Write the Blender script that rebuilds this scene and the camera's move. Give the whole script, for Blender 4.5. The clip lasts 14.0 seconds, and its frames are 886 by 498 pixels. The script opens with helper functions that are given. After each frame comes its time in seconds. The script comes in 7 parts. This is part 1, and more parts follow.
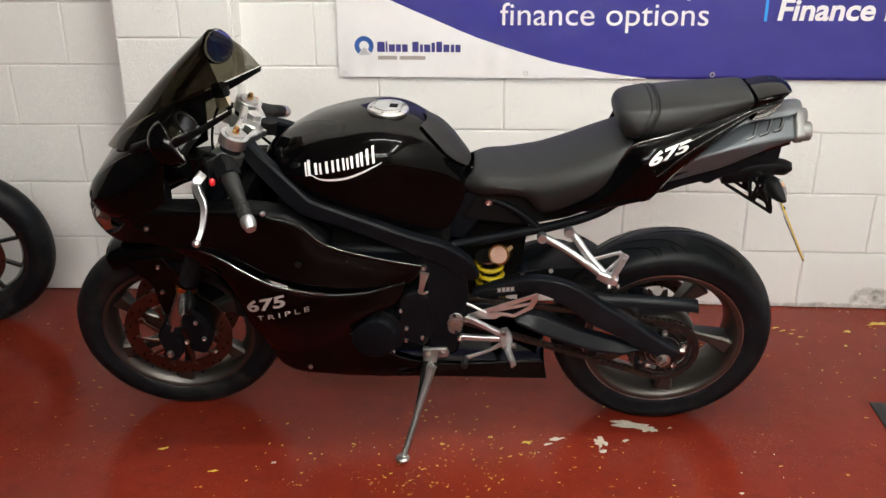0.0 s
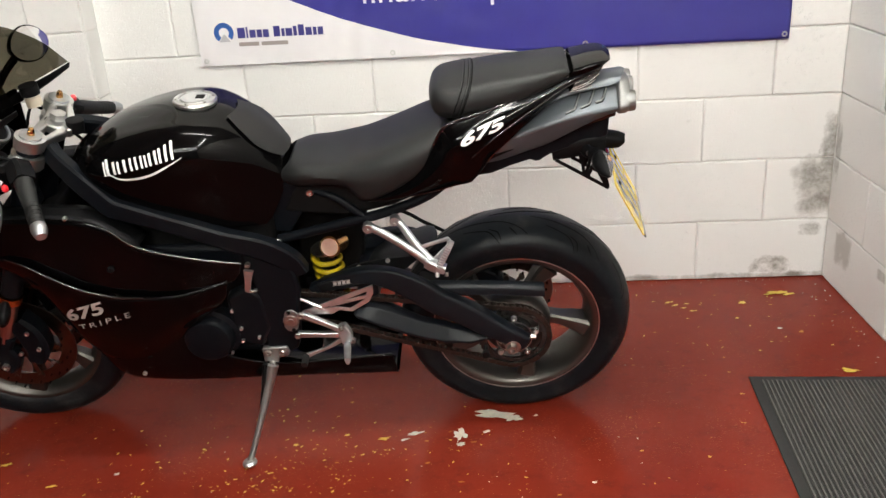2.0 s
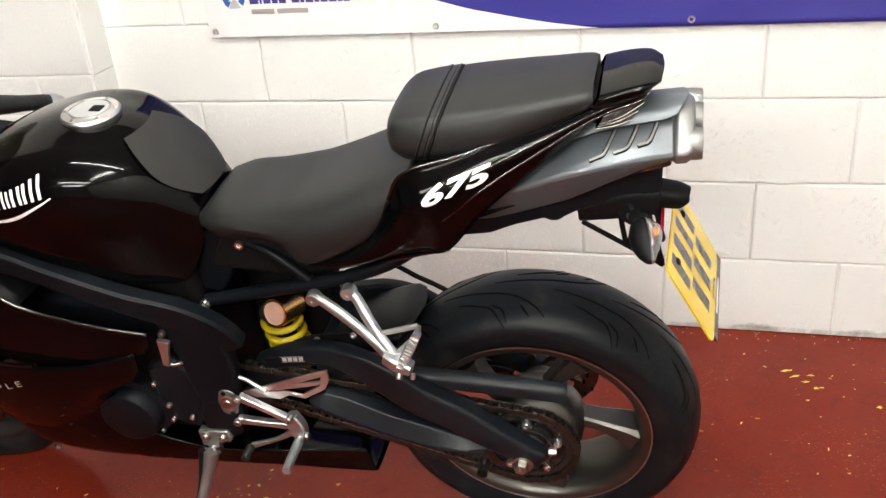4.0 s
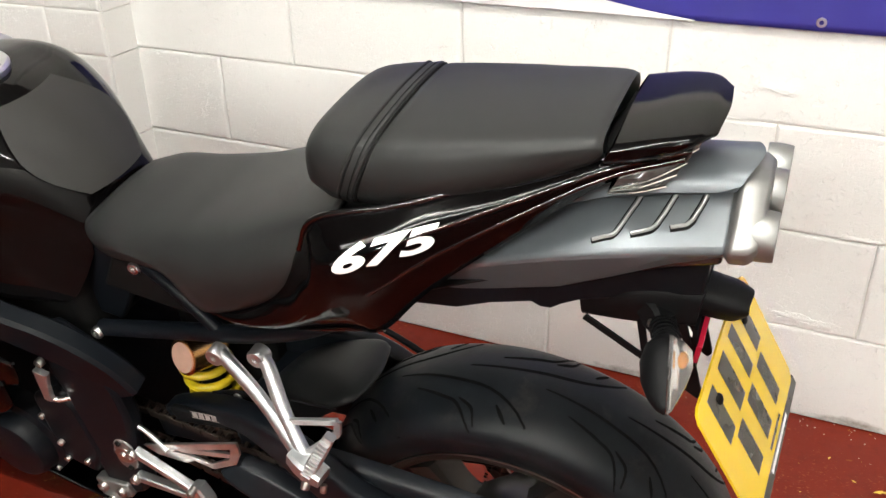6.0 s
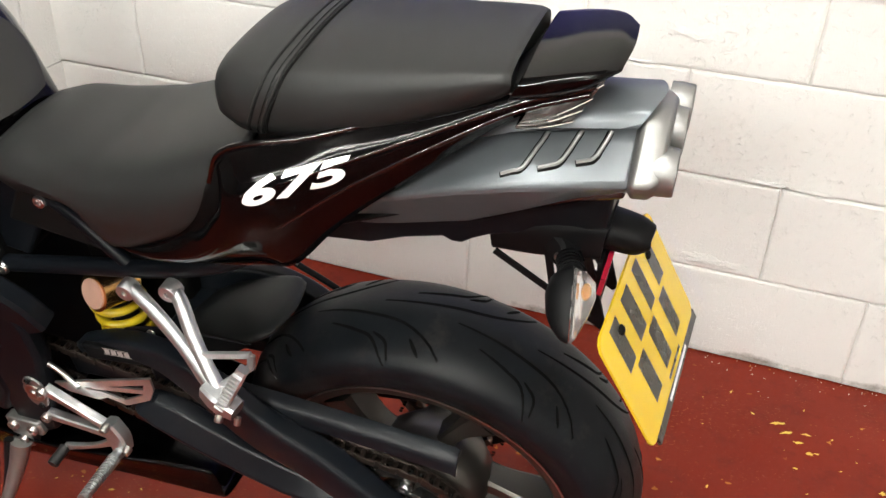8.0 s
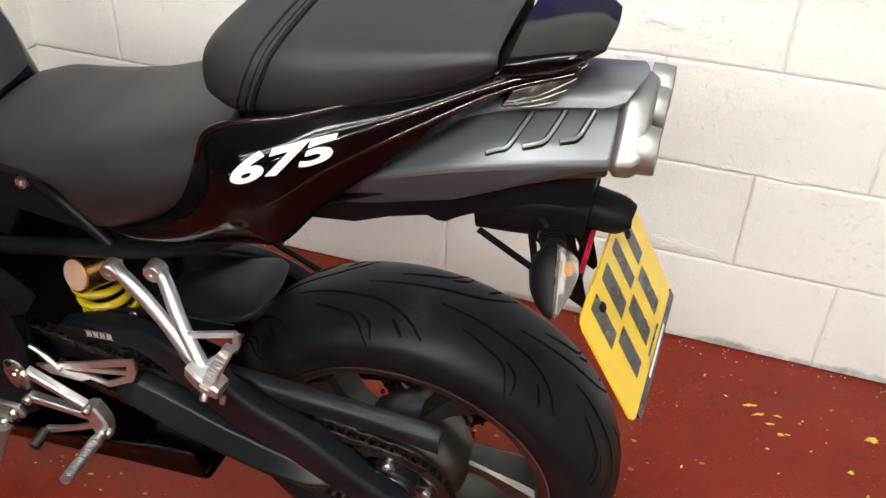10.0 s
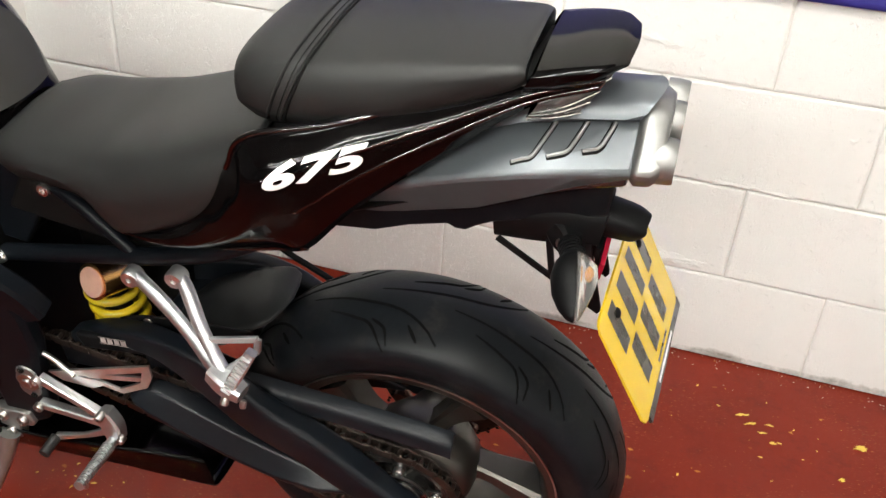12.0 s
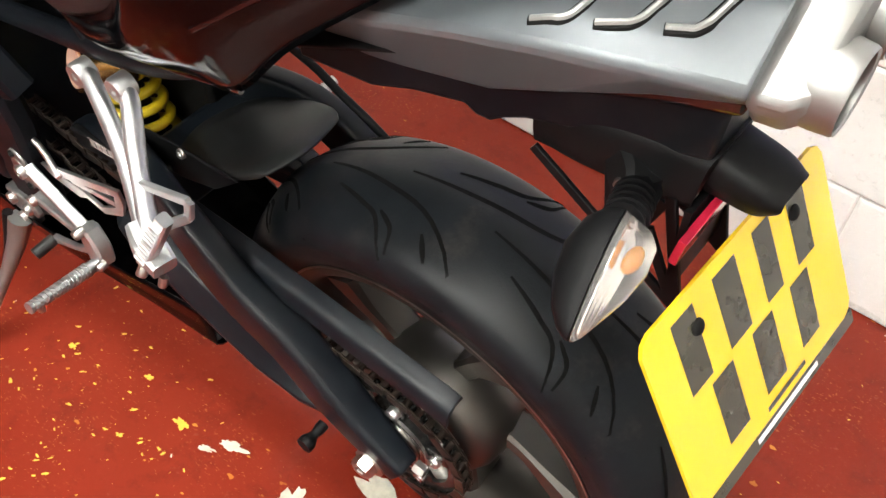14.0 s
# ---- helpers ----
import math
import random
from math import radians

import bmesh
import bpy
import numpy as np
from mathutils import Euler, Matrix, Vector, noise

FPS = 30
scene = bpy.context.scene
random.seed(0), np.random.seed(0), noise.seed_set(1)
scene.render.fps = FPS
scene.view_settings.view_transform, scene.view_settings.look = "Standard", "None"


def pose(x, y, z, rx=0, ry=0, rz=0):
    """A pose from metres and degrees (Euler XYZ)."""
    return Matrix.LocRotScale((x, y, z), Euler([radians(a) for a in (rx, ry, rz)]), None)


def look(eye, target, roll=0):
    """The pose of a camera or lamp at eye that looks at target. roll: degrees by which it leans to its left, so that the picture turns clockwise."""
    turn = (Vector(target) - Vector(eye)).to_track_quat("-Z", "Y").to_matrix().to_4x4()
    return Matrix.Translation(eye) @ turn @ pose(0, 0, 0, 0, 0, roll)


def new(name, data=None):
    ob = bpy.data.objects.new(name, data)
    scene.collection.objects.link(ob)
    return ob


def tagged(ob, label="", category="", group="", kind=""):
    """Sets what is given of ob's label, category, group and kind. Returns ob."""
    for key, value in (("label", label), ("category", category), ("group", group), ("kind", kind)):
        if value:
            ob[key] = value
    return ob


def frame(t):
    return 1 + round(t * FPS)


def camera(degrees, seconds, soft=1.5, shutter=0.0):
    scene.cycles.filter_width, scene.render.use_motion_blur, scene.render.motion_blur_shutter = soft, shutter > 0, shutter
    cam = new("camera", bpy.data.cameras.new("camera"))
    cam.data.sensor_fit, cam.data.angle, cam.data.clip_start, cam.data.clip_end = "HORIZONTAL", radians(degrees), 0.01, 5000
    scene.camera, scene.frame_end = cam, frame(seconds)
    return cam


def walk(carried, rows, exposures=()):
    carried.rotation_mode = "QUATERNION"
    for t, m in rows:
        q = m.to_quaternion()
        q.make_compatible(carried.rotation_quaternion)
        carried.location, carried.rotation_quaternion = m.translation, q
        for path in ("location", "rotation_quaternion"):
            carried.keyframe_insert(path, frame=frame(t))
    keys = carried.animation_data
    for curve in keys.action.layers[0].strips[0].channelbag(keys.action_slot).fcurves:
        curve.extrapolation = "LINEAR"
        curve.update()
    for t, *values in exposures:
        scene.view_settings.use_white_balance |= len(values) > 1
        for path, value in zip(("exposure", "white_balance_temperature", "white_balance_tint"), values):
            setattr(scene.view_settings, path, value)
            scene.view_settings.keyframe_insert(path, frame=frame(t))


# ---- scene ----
cam = camera(53.3, 14.0)
PATH = [
    (0, (1.03, 0.257, 1.406), (0.973, 2.127, 0.699), -0.4),
    (0.5, (1.028, 0.283, 1.403), (1.057, 2.169, 0.738), -0.9),
    (1, (1.11, 0.305, 1.389), (1.086, 2.183, 0.702), -3.7),
    (1.5, (1.309, 0.315, 1.396), (1.104, 2.195, 0.745), -2.5),
    (2, (1.468, 0.377, 1.38), (1.4, 2.23, 0.629), -3.6),
    (2.5, (1.562, 0.572, 1.348), (1.57, 2.421, 0.586), -1.0),
    (3, (1.643, 0.77, 1.358), (1.627, 2.611, 0.577), -1.6),
    (3.5, (1.737, 0.971, 1.344), (1.479, 2.789, 0.551), -2.6),
    (3.7, (1.755, 1.027, 1.364), (1.398, 2.805, 0.521), -4.5),
    (5.8, (1.836, 1.596, 1.28), (1.087, 3.206, 0.361), -0.7),
    (6, (1.844, 1.609, 1.281), (1.169, 3.243, 0.347), -1.1),
    (6.5, (1.84, 1.608, 1.276), (1.299, 3.254, 0.276), 0.4),
    (7, (1.848, 1.598, 1.273), (1.313, 3.229, 0.246), 0.8),
    (7.5, (1.86, 1.597, 1.273), (1.348, 3.228, 0.236), 1.5),
    (8, (1.864, 1.6, 1.275), (1.366, 3.234, 0.236), 2.0),
    (8.5, (1.865, 1.609, 1.274), (1.39, 3.242, 0.222), 2.1),
    (9, (1.862, 1.608, 1.266), (1.389, 3.227, 0.192), 2.2),
    (11.5, (1.834, 1.526, 1.277), (1.458, 3.211, 0.267), 4.4),
    (12, (1.818, 1.534, 1.273), (1.426, 3.21, 0.256), 4.2),
    (12.5, (1.838, 1.595, 1.237), (1.444, 3.199, 0.108), 4.5),
    (13, (1.876, 1.776, 1.179), (1.294, 3.278, -0.006), 5.6),
    (13.5, (1.907, 1.868, 1.164), (1.117, 3.175, -0.128), 3.4),
    (14, (1.895, 1.966, 1.123), (1.116, 3.206, -0.239), 7.6),
]
walk(cam, [(t, look(eye, target, roll)) for t, eye, target, roll in PATH],
     exposures=[(0, -0.42), (1.5, -0.42), (2.0, -0.32), (2.5, -0.06), (3.0, 0.05), (3.5, 0.02), (6, 0.02), (9, -0.03), (12, -0.02), (12.5, -0.14), (13, 0.20), (13.5, 0.58), (14, 0.57)])


# ---- world and light ----
ROOM_X0, ROOM_X1, ROOM_Y0, ROOM_Y1, ROOM_H = -3.4, 2.733, -3.2, 3.36, 2.75
world = bpy.data.worlds.new("dim_interior")
scene.world = world
world.use_nodes = True
world.node_tree.nodes["Background"].inputs[0].default_value = (0.9, 0.95, 1.0, 1)
world.node_tree.nodes["Background"].inputs[1].default_value = 0.05
scene.view_settings.exposure = 0.0
TUBE_POWER = 360.0


# ---- materials ----
def nodes_of(name):
    m = bpy.data.materials.new(name)
    m.use_nodes = True
    nt = m.node_tree
    return m, nt, nt.nodes["Principled BSDF"]


def mixrgb(nt, fac, a, b, blend="MIX"):
    n = nt.nodes.new("ShaderNodeMix")
    n.data_type, n.blend_type = "RGBA", blend
    for sock, val in ((n.inputs[0], fac), (n.inputs[6], a), (n.inputs[7], b)):
        if isinstance(val, (int, float, tuple)):
            sock.default_value = val
        else:
            nt.links.new(val, sock)
    return n.outputs[2]


def noise_of(nt, scale, detail=4.0, rough=0.55, stretch=None, kind="ShaderNodeTexNoise"):
    tc = nt.nodes.new("ShaderNodeTexCoord")
    n = nt.nodes.new(kind)
    n.inputs["Scale"].default_value = scale
    if kind == "ShaderNodeTexNoise":
        n.inputs["Detail"].default_value = detail
        n.inputs["Roughness"].default_value = rough
    src = tc.outputs["Object"]
    if stretch:
        mp = nt.nodes.new("ShaderNodeMapping")
        mp.inputs["Scale"].default_value = stretch
        nt.links.new(src, mp.inputs[0])
        src = mp.outputs[0]
    nt.links.new(src, n.inputs["Vector"])
    return n


def ramp_of(nt, src, stops):
    r = nt.nodes.new("ShaderNodeValToRGB")
    el = r.color_ramp.elements
    while len(el) < len(stops):
        el.new(0.5)
    for e, (p, c) in zip(el, stops):
        e.position = p
        e.color = (c, c, c, 1) if isinstance(c, (int, float)) else (*c, 1)
    nt.links.new(src, r.inputs[0])
    return r.outputs[0]


def bump_of(nt, bsdf, height, strength, dist, after=None):
    b = nt.nodes.new("ShaderNodeBump")
    b.inputs["Strength"].default_value = strength
    b.inputs["Distance"].default_value = dist
    nt.links.new(height, b.inputs["Height"])
    if after:
        nt.links.new(after.outputs[0], b.inputs["Normal"])
    nt.links.new(b.outputs[0], bsdf.inputs["Normal"])
    return b


def surface(name, base, rough, metal=0.0, coat=0.0, var=0.15, scale=30.0, rvar=0.08, bump=0.0, bscale=300.0, spec=0.5,
            stretch=None, transmission=0.0, ior=1.5, dirt=0.0, coat_rough=0.04):
    """A surface with colour and gloss that vary at two scales, and a fine relief."""
    m, nt, b = nodes_of(name)
    n1 = noise_of(nt, scale, 5.0, 0.6, stretch)
    n2 = noise_of(nt, scale * 9.0, 3.0, 0.6, stretch)
    dark = tuple(c * (1 - var) for c in base)
    light = tuple(min(1.0, c * (1 + var)) for c in base)
    c1 = mixrgb(nt, ramp_of(nt, n1.outputs[0], ((0.3, 0.0), (0.7, 1.0))), (*dark, 1), (*light, 1))
    c2 = mixrgb(nt, 0.25, c1, mixrgb(nt, n2.outputs[0], (*dark, 1), (*light, 1)))
    if dirt:
        nd = noise_of(nt, scale * 0.45, 8.0, 0.75)
        f = ramp_of(nt, nd.outputs[0], ((0.52, 0.0), (0.75, dirt)))
        c2 = mixrgb(nt, f, c2, (0.16, 0.13, 0.11, 1))
    nt.links.new(c2, b.inputs["Base Color"])
    mr = nt.nodes.new("ShaderNodeMapRange")
    mr.inputs[3].default_value, mr.inputs[4].default_value = max(0.0, rough - rvar), min(1.0, rough + rvar)
    nt.links.new(n1.outputs[0], mr.inputs[0])
    nt.links.new(mr.outputs[0], b.inputs["Roughness"])
    b.inputs["Metallic"].default_value = metal
    b.inputs["Coat Weight"].default_value = coat
    b.inputs["Coat Roughness"].default_value = coat_rough
    b.inputs["Specular IOR Level"].default_value = spec
    b.inputs["Transmission Weight"].default_value = transmission
    b.inputs["IOR"].default_value = ior
    if bump:
        nb = noise_of(nt, bscale, 4.0, 0.65, stretch)
        bump_of(nt, b, nb.outputs[0], 0.6, bump)
    return m


GLOSS = surface("black_gloss_paint", (0.0012, 0.0011, 0.0012), 0.05, coat=0.0, spec=0.125, rvar=0.02, coat_rough=0.02, bump=0.00004, bscale=900)
SATIN = surface("black_satin_paint", (0.0028, 0.0038, 0.0054), 0.42, spec=0.105, rvar=0.08, scale=14, bump=0.00010, bscale=1400, dirt=0.05)
CAST = surface("dull_cast_alloy", (0.26, 0.262, 0.258), 0.46, metal=0.9, rvar=0.08, bump=0.00012, bscale=900)
LIP = surface("black_gloss_paint_edge", (0.0012, 0.0011, 0.0012), 0.07, spec=0.9, rvar=0.02)
ARM = surface("blue_black_arm_paint", (0.0040, 0.0056, 0.0080), 0.38, spec=0.19, rvar=0.08, scale=14, bump=0.00010, bscale=1400, dirt=0.05)
HUGGER = surface("dark_grey_mudguard_plastic", (0.0085, 0.0092, 0.0094), 0.48, spec=0.20, rvar=0.06, bump=0.00010, bscale=1500)
PLASTIC = surface("black_textured_plastic", (0.0038, 0.0039, 0.0043), 0.48, spec=0.10, rvar=0.06, bump=0.00012, bscale=1700)
RUBBER = surface("tyre_rubber", (0.0044, 0.0056, 0.0072), 0.42, spec=0.145, rvar=0.14, scale=16, var=0.45, bump=0.00030, bscale=500, dirt=0.16)
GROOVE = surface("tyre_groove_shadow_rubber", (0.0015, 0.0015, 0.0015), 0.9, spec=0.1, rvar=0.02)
GRIP = surface("grip_rubber", (0.007, 0.007, 0.007), 0.55, spec=0.35, bump=0.0004, bscale=320)
VINYL = surface("seat_vinyl", (0.0108, 0.0113, 0.0114), 0.48, rvar=0.05, scale=9, var=0.12, bump=0.0003, bscale=650, spec=0.28)
ALLOY = surface("cast_alloy", (0.66, 0.66, 0.65), 0.36, metal=1.0, rvar=0.08, bump=0.00012, bscale=900)
POLISHED = surface("polished_alloy", (0.50, 0.512, 0.522), 0.44, metal=1.0, rvar=0.08, scale=45, bump=0.00008, bscale=500)
STEEL = surface("worn_steel", (0.42, 0.40, 0.38), 0.33, metal=1.0, rvar=0.12, dirt=0.4)
CHROME = surface("bolt_chrome", (0.74, 0.74, 0.73), 0.28, metal=1.0, rvar=0.05)
GOLD = surface("gold_anodised_alloy", (0.62, 0.36, 0.13), 0.25, metal=1.0, rvar=0.06)
COPPER = surface("reservoir_cap_alloy", (0.50, 0.32, 0.25), 0.45, metal=0.3, rvar=0.06)
YELLOW = surface("spring_yellow_paint", (0.44, 0.33, 0.009), 0.30, coat=0.3, dirt=0.1)
MUFFLER = surface("grey_satin_silencer_paint", (0.101, 0.113, 0.124), 0.36, metal=0.40, rvar=0.05, scale=10, bump=0.00008, bscale=1200)
WHEEL = surface("gunmetal_wheel_paint", (0.090, 0.085, 0.077), 0.38, metal=0.92, var=0.05, rvar=0.03, bump=0.00005, bscale=1200)
DISC = surface("brake_disc_steel", (0.17, 0.125, 0.105), 0.32, metal=1.0, rvar=0.12, stretch=(1, 1, 1), dirt=0.35)
TAILLENS = surface("tail_lamp_lens", (0.045, 0.043, 0.043), 0.08, coat=0.4, var=0.6, scale=60)
CARRIER = surface("oily_black_carrier_paint", (0.010, 0.010, 0.0095), 0.24, spec=0.5, rvar=0.08, scale=70, dirt=0.15)
CHAIN = surface("oily_chain_steel", (0.045, 0.034, 0.028), 0.36, metal=0.8, rvar=0.15, scale=80)
WHITE = surface("white_decal", (0.78, 0.78, 0.77), 0.30, var=0.03)
GREYDECAL = surface("grey_decal", (0.33, 0.29, 0.275), 0.34, var=0.05)
RED = surface("red_plastic", (0.62, 0.02, 0.03), 0.3, var=0.05)
REDLENS = surface("red_lens", (0.30, 0.01, 0.03), 0.12, coat=0.5, var=0.1)
CLEAR = surface("clear_lens", (0.93, 0.92, 0.90), 0.06, var=0.02, rvar=0.03, transmission=0.92, ior=1.42, bump=0.0003, bscale=220)
AMBER = surface("amber_bulb", (0.85, 0.32, 0.03), 0.25)
LAMPREF = surface("lamp_reflector", (0.78, 0.76, 0.73), 0.10, metal=1.0, var=0.2, scale=25)
CUP = surface("translucent_fluid_cup", (0.70, 0.62, 0.50), 0.35, var=0.1)
PLATE = surface("plate_yellow_acrylic", (0.69, 0.475, 0.016), 0.22, coat=0.35, var=0.04, scale=8)
PLATEBAR = surface("plate_dark_print", (0.028, 0.026, 0.016), 0.28, coat=0.3, var=0.1)
SCREENGREY = surface("display_glass", (0.20, 0.22, 0.19), 0.12, coat=0.5)
FLAT_BLACK = surface("flat_black", (0.002, 0.002, 0.002), 0.7, spec=0.15)
CARBON, _nt, _b = nodes_of("carbon_weave")
_tc = _nt.nodes.new("ShaderNodeTexCoord")
_ck = _nt.nodes.new("ShaderNodeTexChecker")
_ck.inputs["Scale"].default_value = 620.0
_ck.inputs[1].default_value, _ck.inputs[2].default_value = (0.0185, 0.0178, 0.0170, 1), (0.0155, 0.0150, 0.0144, 1)
_nt.links.new(_tc.outputs["Object"], _ck.inputs[0])
_nt.links.new(_ck.outputs[0], _b.inputs["Base Color"])
_b.inputs["Roughness"].default_value, _b.inputs["Specular IOR Level"].default_value = 0.50, 0.16
MIRROR, _nt, _b = nodes_of("mirror_glass")
_b.inputs["Metallic"].default_value, _b.inputs["Roughness"].default_value = 1.0, 0.02
_b.inputs["Base Color"].default_value = (0.85, 0.86, 0.87, 1)

SMOKE, _nt, _b = nodes_of("smoked_screen")
_tr = _nt.nodes.new("ShaderNodeBsdfTransparent")
_tr.inputs[0].default_value = (0.115, 0.105, 0.075, 1)
_gl = _nt.nodes.new("ShaderNodeBsdfGlossy")
_gl.inputs["Roughness"].default_value = 0.03
_mx = _nt.nodes.new("ShaderNodeMixShader")
_lw = _nt.nodes.new("ShaderNodeLayerWeight")
_lw.inputs[0].default_value = 0.5
_pw = _nt.nodes.new("ShaderNodeMath")
_pw.operation = "POWER"
_pw.inputs[1].default_value = 5.0
_nt.links.new(_lw.outputs["Facing"], _pw.inputs[0])
_fr = _nt.nodes.new("ShaderNodeMapRange")
_fr.inputs[3].default_value, _fr.inputs[4].default_value = 0.045, 0.9
_nt.links.new(_pw.outputs[0], _fr.inputs[0])
_nt.links.new(_fr.outputs[0], _mx.inputs[0])
_nt.links.new(_tr.outputs[0], _mx.inputs[1])
_nt.links.new(_gl.outputs[0], _mx.inputs[2])
_nt.links.new(_mx.outputs[0], _nt.nodes["Material Output"].inputs[0])


def wall_paint(name, grime):
    """Thick white masonry paint over pitted block, with grey worn patches and mould low down by the damp corner."""
    m, nt, b = nodes_of(name)
    geo = nt.nodes.new("ShaderNodeNewGeometry")

    def spread(scale, detail=4.0, rough=0.55, kind="ShaderNodeTexNoise"):
        n = nt.nodes.new(kind)
        n.inputs["Scale"].default_value = scale
        if kind == "ShaderNodeTexNoise":
            n.inputs["Detail"].default_value, n.inputs["Roughness"].default_value = detail, rough
        nt.links.new(geo.outputs["Position"], n.inputs["Vector"])
        return n

    def both_of(p, q):
        t = nt.nodes.new("ShaderNodeMath")
        t.operation = "MULTIPLY"
        nt.links.new(p, t.inputs[0])
        nt.links.new(q, t.inputs[1])
        return t.outputs[0]

    big = spread(1.7, 4.0, 0.6)
    fine = spread(150.0, 5.0, 0.62)
    cells = spread(90.0, kind="ShaderNodeTexVoronoi")
    holes = both_of(ramp_of(nt, cells.outputs["Distance"], ((0.04, 1.0), (0.26, 0.0))), ramp_of(nt, cells.outputs["Color"], ((0.80, 0.0), (0.84, 1.0))))
    pricks = ramp_of(nt, spread(85.0, 3.0, 0.6).outputs[0], ((0.60, 0.0), (0.67, 1.0)))
    flakes = ramp_of(nt, spread(11.0, 6.0, 0.66).outputs[0], ((0.655, 0.0), (0.668, 1.0)))
    tone = mixrgb(nt, big.outputs[0], (0.72, 0.717, 0.703, 1), (0.80, 0.798, 0.785, 1))
    rnd = nt.nodes.new("ShaderNodeObjectInfo")
    tone = mixrgb(nt, ramp_of(nt, rnd.outputs["Random"], ((0.0, 0.0), (1.0, 0.35))), tone, (0.765, 0.748, 0.722, 1))
    tone = mixrgb(nt, mixrgb(nt, 0.03, (0, 0, 0, 1), holes), tone, (0.40, 0.38, 0.35, 1))
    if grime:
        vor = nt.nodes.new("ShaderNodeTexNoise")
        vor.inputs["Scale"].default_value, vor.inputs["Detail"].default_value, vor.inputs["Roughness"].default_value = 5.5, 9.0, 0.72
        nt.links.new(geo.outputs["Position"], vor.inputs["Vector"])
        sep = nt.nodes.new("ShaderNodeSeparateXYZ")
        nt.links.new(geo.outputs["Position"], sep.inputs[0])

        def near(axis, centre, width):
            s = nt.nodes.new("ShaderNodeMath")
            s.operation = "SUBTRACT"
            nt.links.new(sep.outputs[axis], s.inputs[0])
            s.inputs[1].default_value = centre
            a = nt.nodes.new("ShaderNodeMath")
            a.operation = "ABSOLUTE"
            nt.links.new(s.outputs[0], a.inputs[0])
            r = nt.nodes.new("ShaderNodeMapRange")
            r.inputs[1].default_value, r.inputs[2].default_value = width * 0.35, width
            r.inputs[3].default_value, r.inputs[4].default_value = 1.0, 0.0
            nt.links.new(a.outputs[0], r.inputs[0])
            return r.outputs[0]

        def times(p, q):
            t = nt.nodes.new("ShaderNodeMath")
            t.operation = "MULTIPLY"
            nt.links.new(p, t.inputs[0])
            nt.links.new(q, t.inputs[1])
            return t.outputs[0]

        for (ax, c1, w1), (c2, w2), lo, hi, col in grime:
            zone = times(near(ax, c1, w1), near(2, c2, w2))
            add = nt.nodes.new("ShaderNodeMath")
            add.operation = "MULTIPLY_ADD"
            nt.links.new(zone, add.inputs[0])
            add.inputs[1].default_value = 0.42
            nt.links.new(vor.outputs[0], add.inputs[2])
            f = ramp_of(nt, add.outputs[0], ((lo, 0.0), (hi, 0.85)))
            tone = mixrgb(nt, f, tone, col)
    nt.links.new(tone, b.inputs["Base Color"])
    b.inputs["Roughness"].default_value = 0.55
    b1 = bump_of(nt, b, holes, 0.6, 0.0020)
    b2 = bump_of(nt, b, pricks, 0.7, 0.0017, b1)
    b3 = bump_of(nt, b, flakes, 0.8, 0.0020, b2)
    b1.invert = b2.invert = b3.invert = True
    b4 = bump_of(nt, b, fine.outputs[0], 0.8, 0.0026, b3)
    bump_of(nt, b, spread(9.0, 3.0).outputs[0], 0.5, 0.008, b4)
    return m


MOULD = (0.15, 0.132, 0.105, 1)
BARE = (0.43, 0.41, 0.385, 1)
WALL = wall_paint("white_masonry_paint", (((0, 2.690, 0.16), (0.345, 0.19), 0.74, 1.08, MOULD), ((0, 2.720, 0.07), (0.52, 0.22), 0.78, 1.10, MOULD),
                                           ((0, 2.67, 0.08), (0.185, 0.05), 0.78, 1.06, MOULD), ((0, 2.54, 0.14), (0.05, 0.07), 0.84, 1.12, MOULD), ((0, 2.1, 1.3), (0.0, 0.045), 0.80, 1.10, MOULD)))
WALL_R = wall_paint("white_masonry_paint_worn", (((1, 3.195, 0.12), (0.16, 0.11), 0.78, 0.92, BARE), ((1, 2.825, 0.09), (0.385, 0.07), 0.80, 0.94, BARE),
                                               ((1, 2.905, 0.06), (0.19, 0.035), 0.78, 0.92, BARE), ((1, 3.33, 0.06), (0.48, 0.22), 0.86, 1.0, BARE)))
WALL_P = wall_paint("white_masonry_paint_plain", ())
MORTAR = surface("painted_mortar", (0.70, 0.68, 0.65), 0.65, var=0.06, scale=10, bump=0.0015, bscale=90)
CEILING = surface("ceiling_grey", (0.36, 0.36, 0.35), 0.7, var=0.04, scale=3)
DULL = surface("workshop_wall_paint", (0.10, 0.10, 0.10), 0.6, var=0.12, scale=2, bump=0.001, bscale=60)

FLOOR, _nt, _b = nodes_of("red_floor_paint")
_n1 = noise_of(_nt, 1.3, 6.0, 0.6)
_n2 = noise_of(_nt, 14.0, 8.0, 0.7)
_n3 = noise_of(_nt, 46.0, 4.0, 0.6)
_c = mixrgb(_nt, ramp_of(_nt, _n1.outputs[0], ((0.3, 0.0), (0.7, 1.0))), (0.130, 0.0132, 0.0070, 1), (0.182, 0.0225, 0.0120, 1))
_c = mixrgb(_nt, ramp_of(_nt, _n2.outputs[0], ((0.52, 0.0), (0.76, 0.75))), _c, (0.082, 0.0120, 0.0080, 1))
_c = mixrgb(_nt, ramp_of(_nt, _n3.outputs[0], ((0.66, 0.0), (0.74, 0.5))), _c, (0.21, 0.062, 0.040, 1))
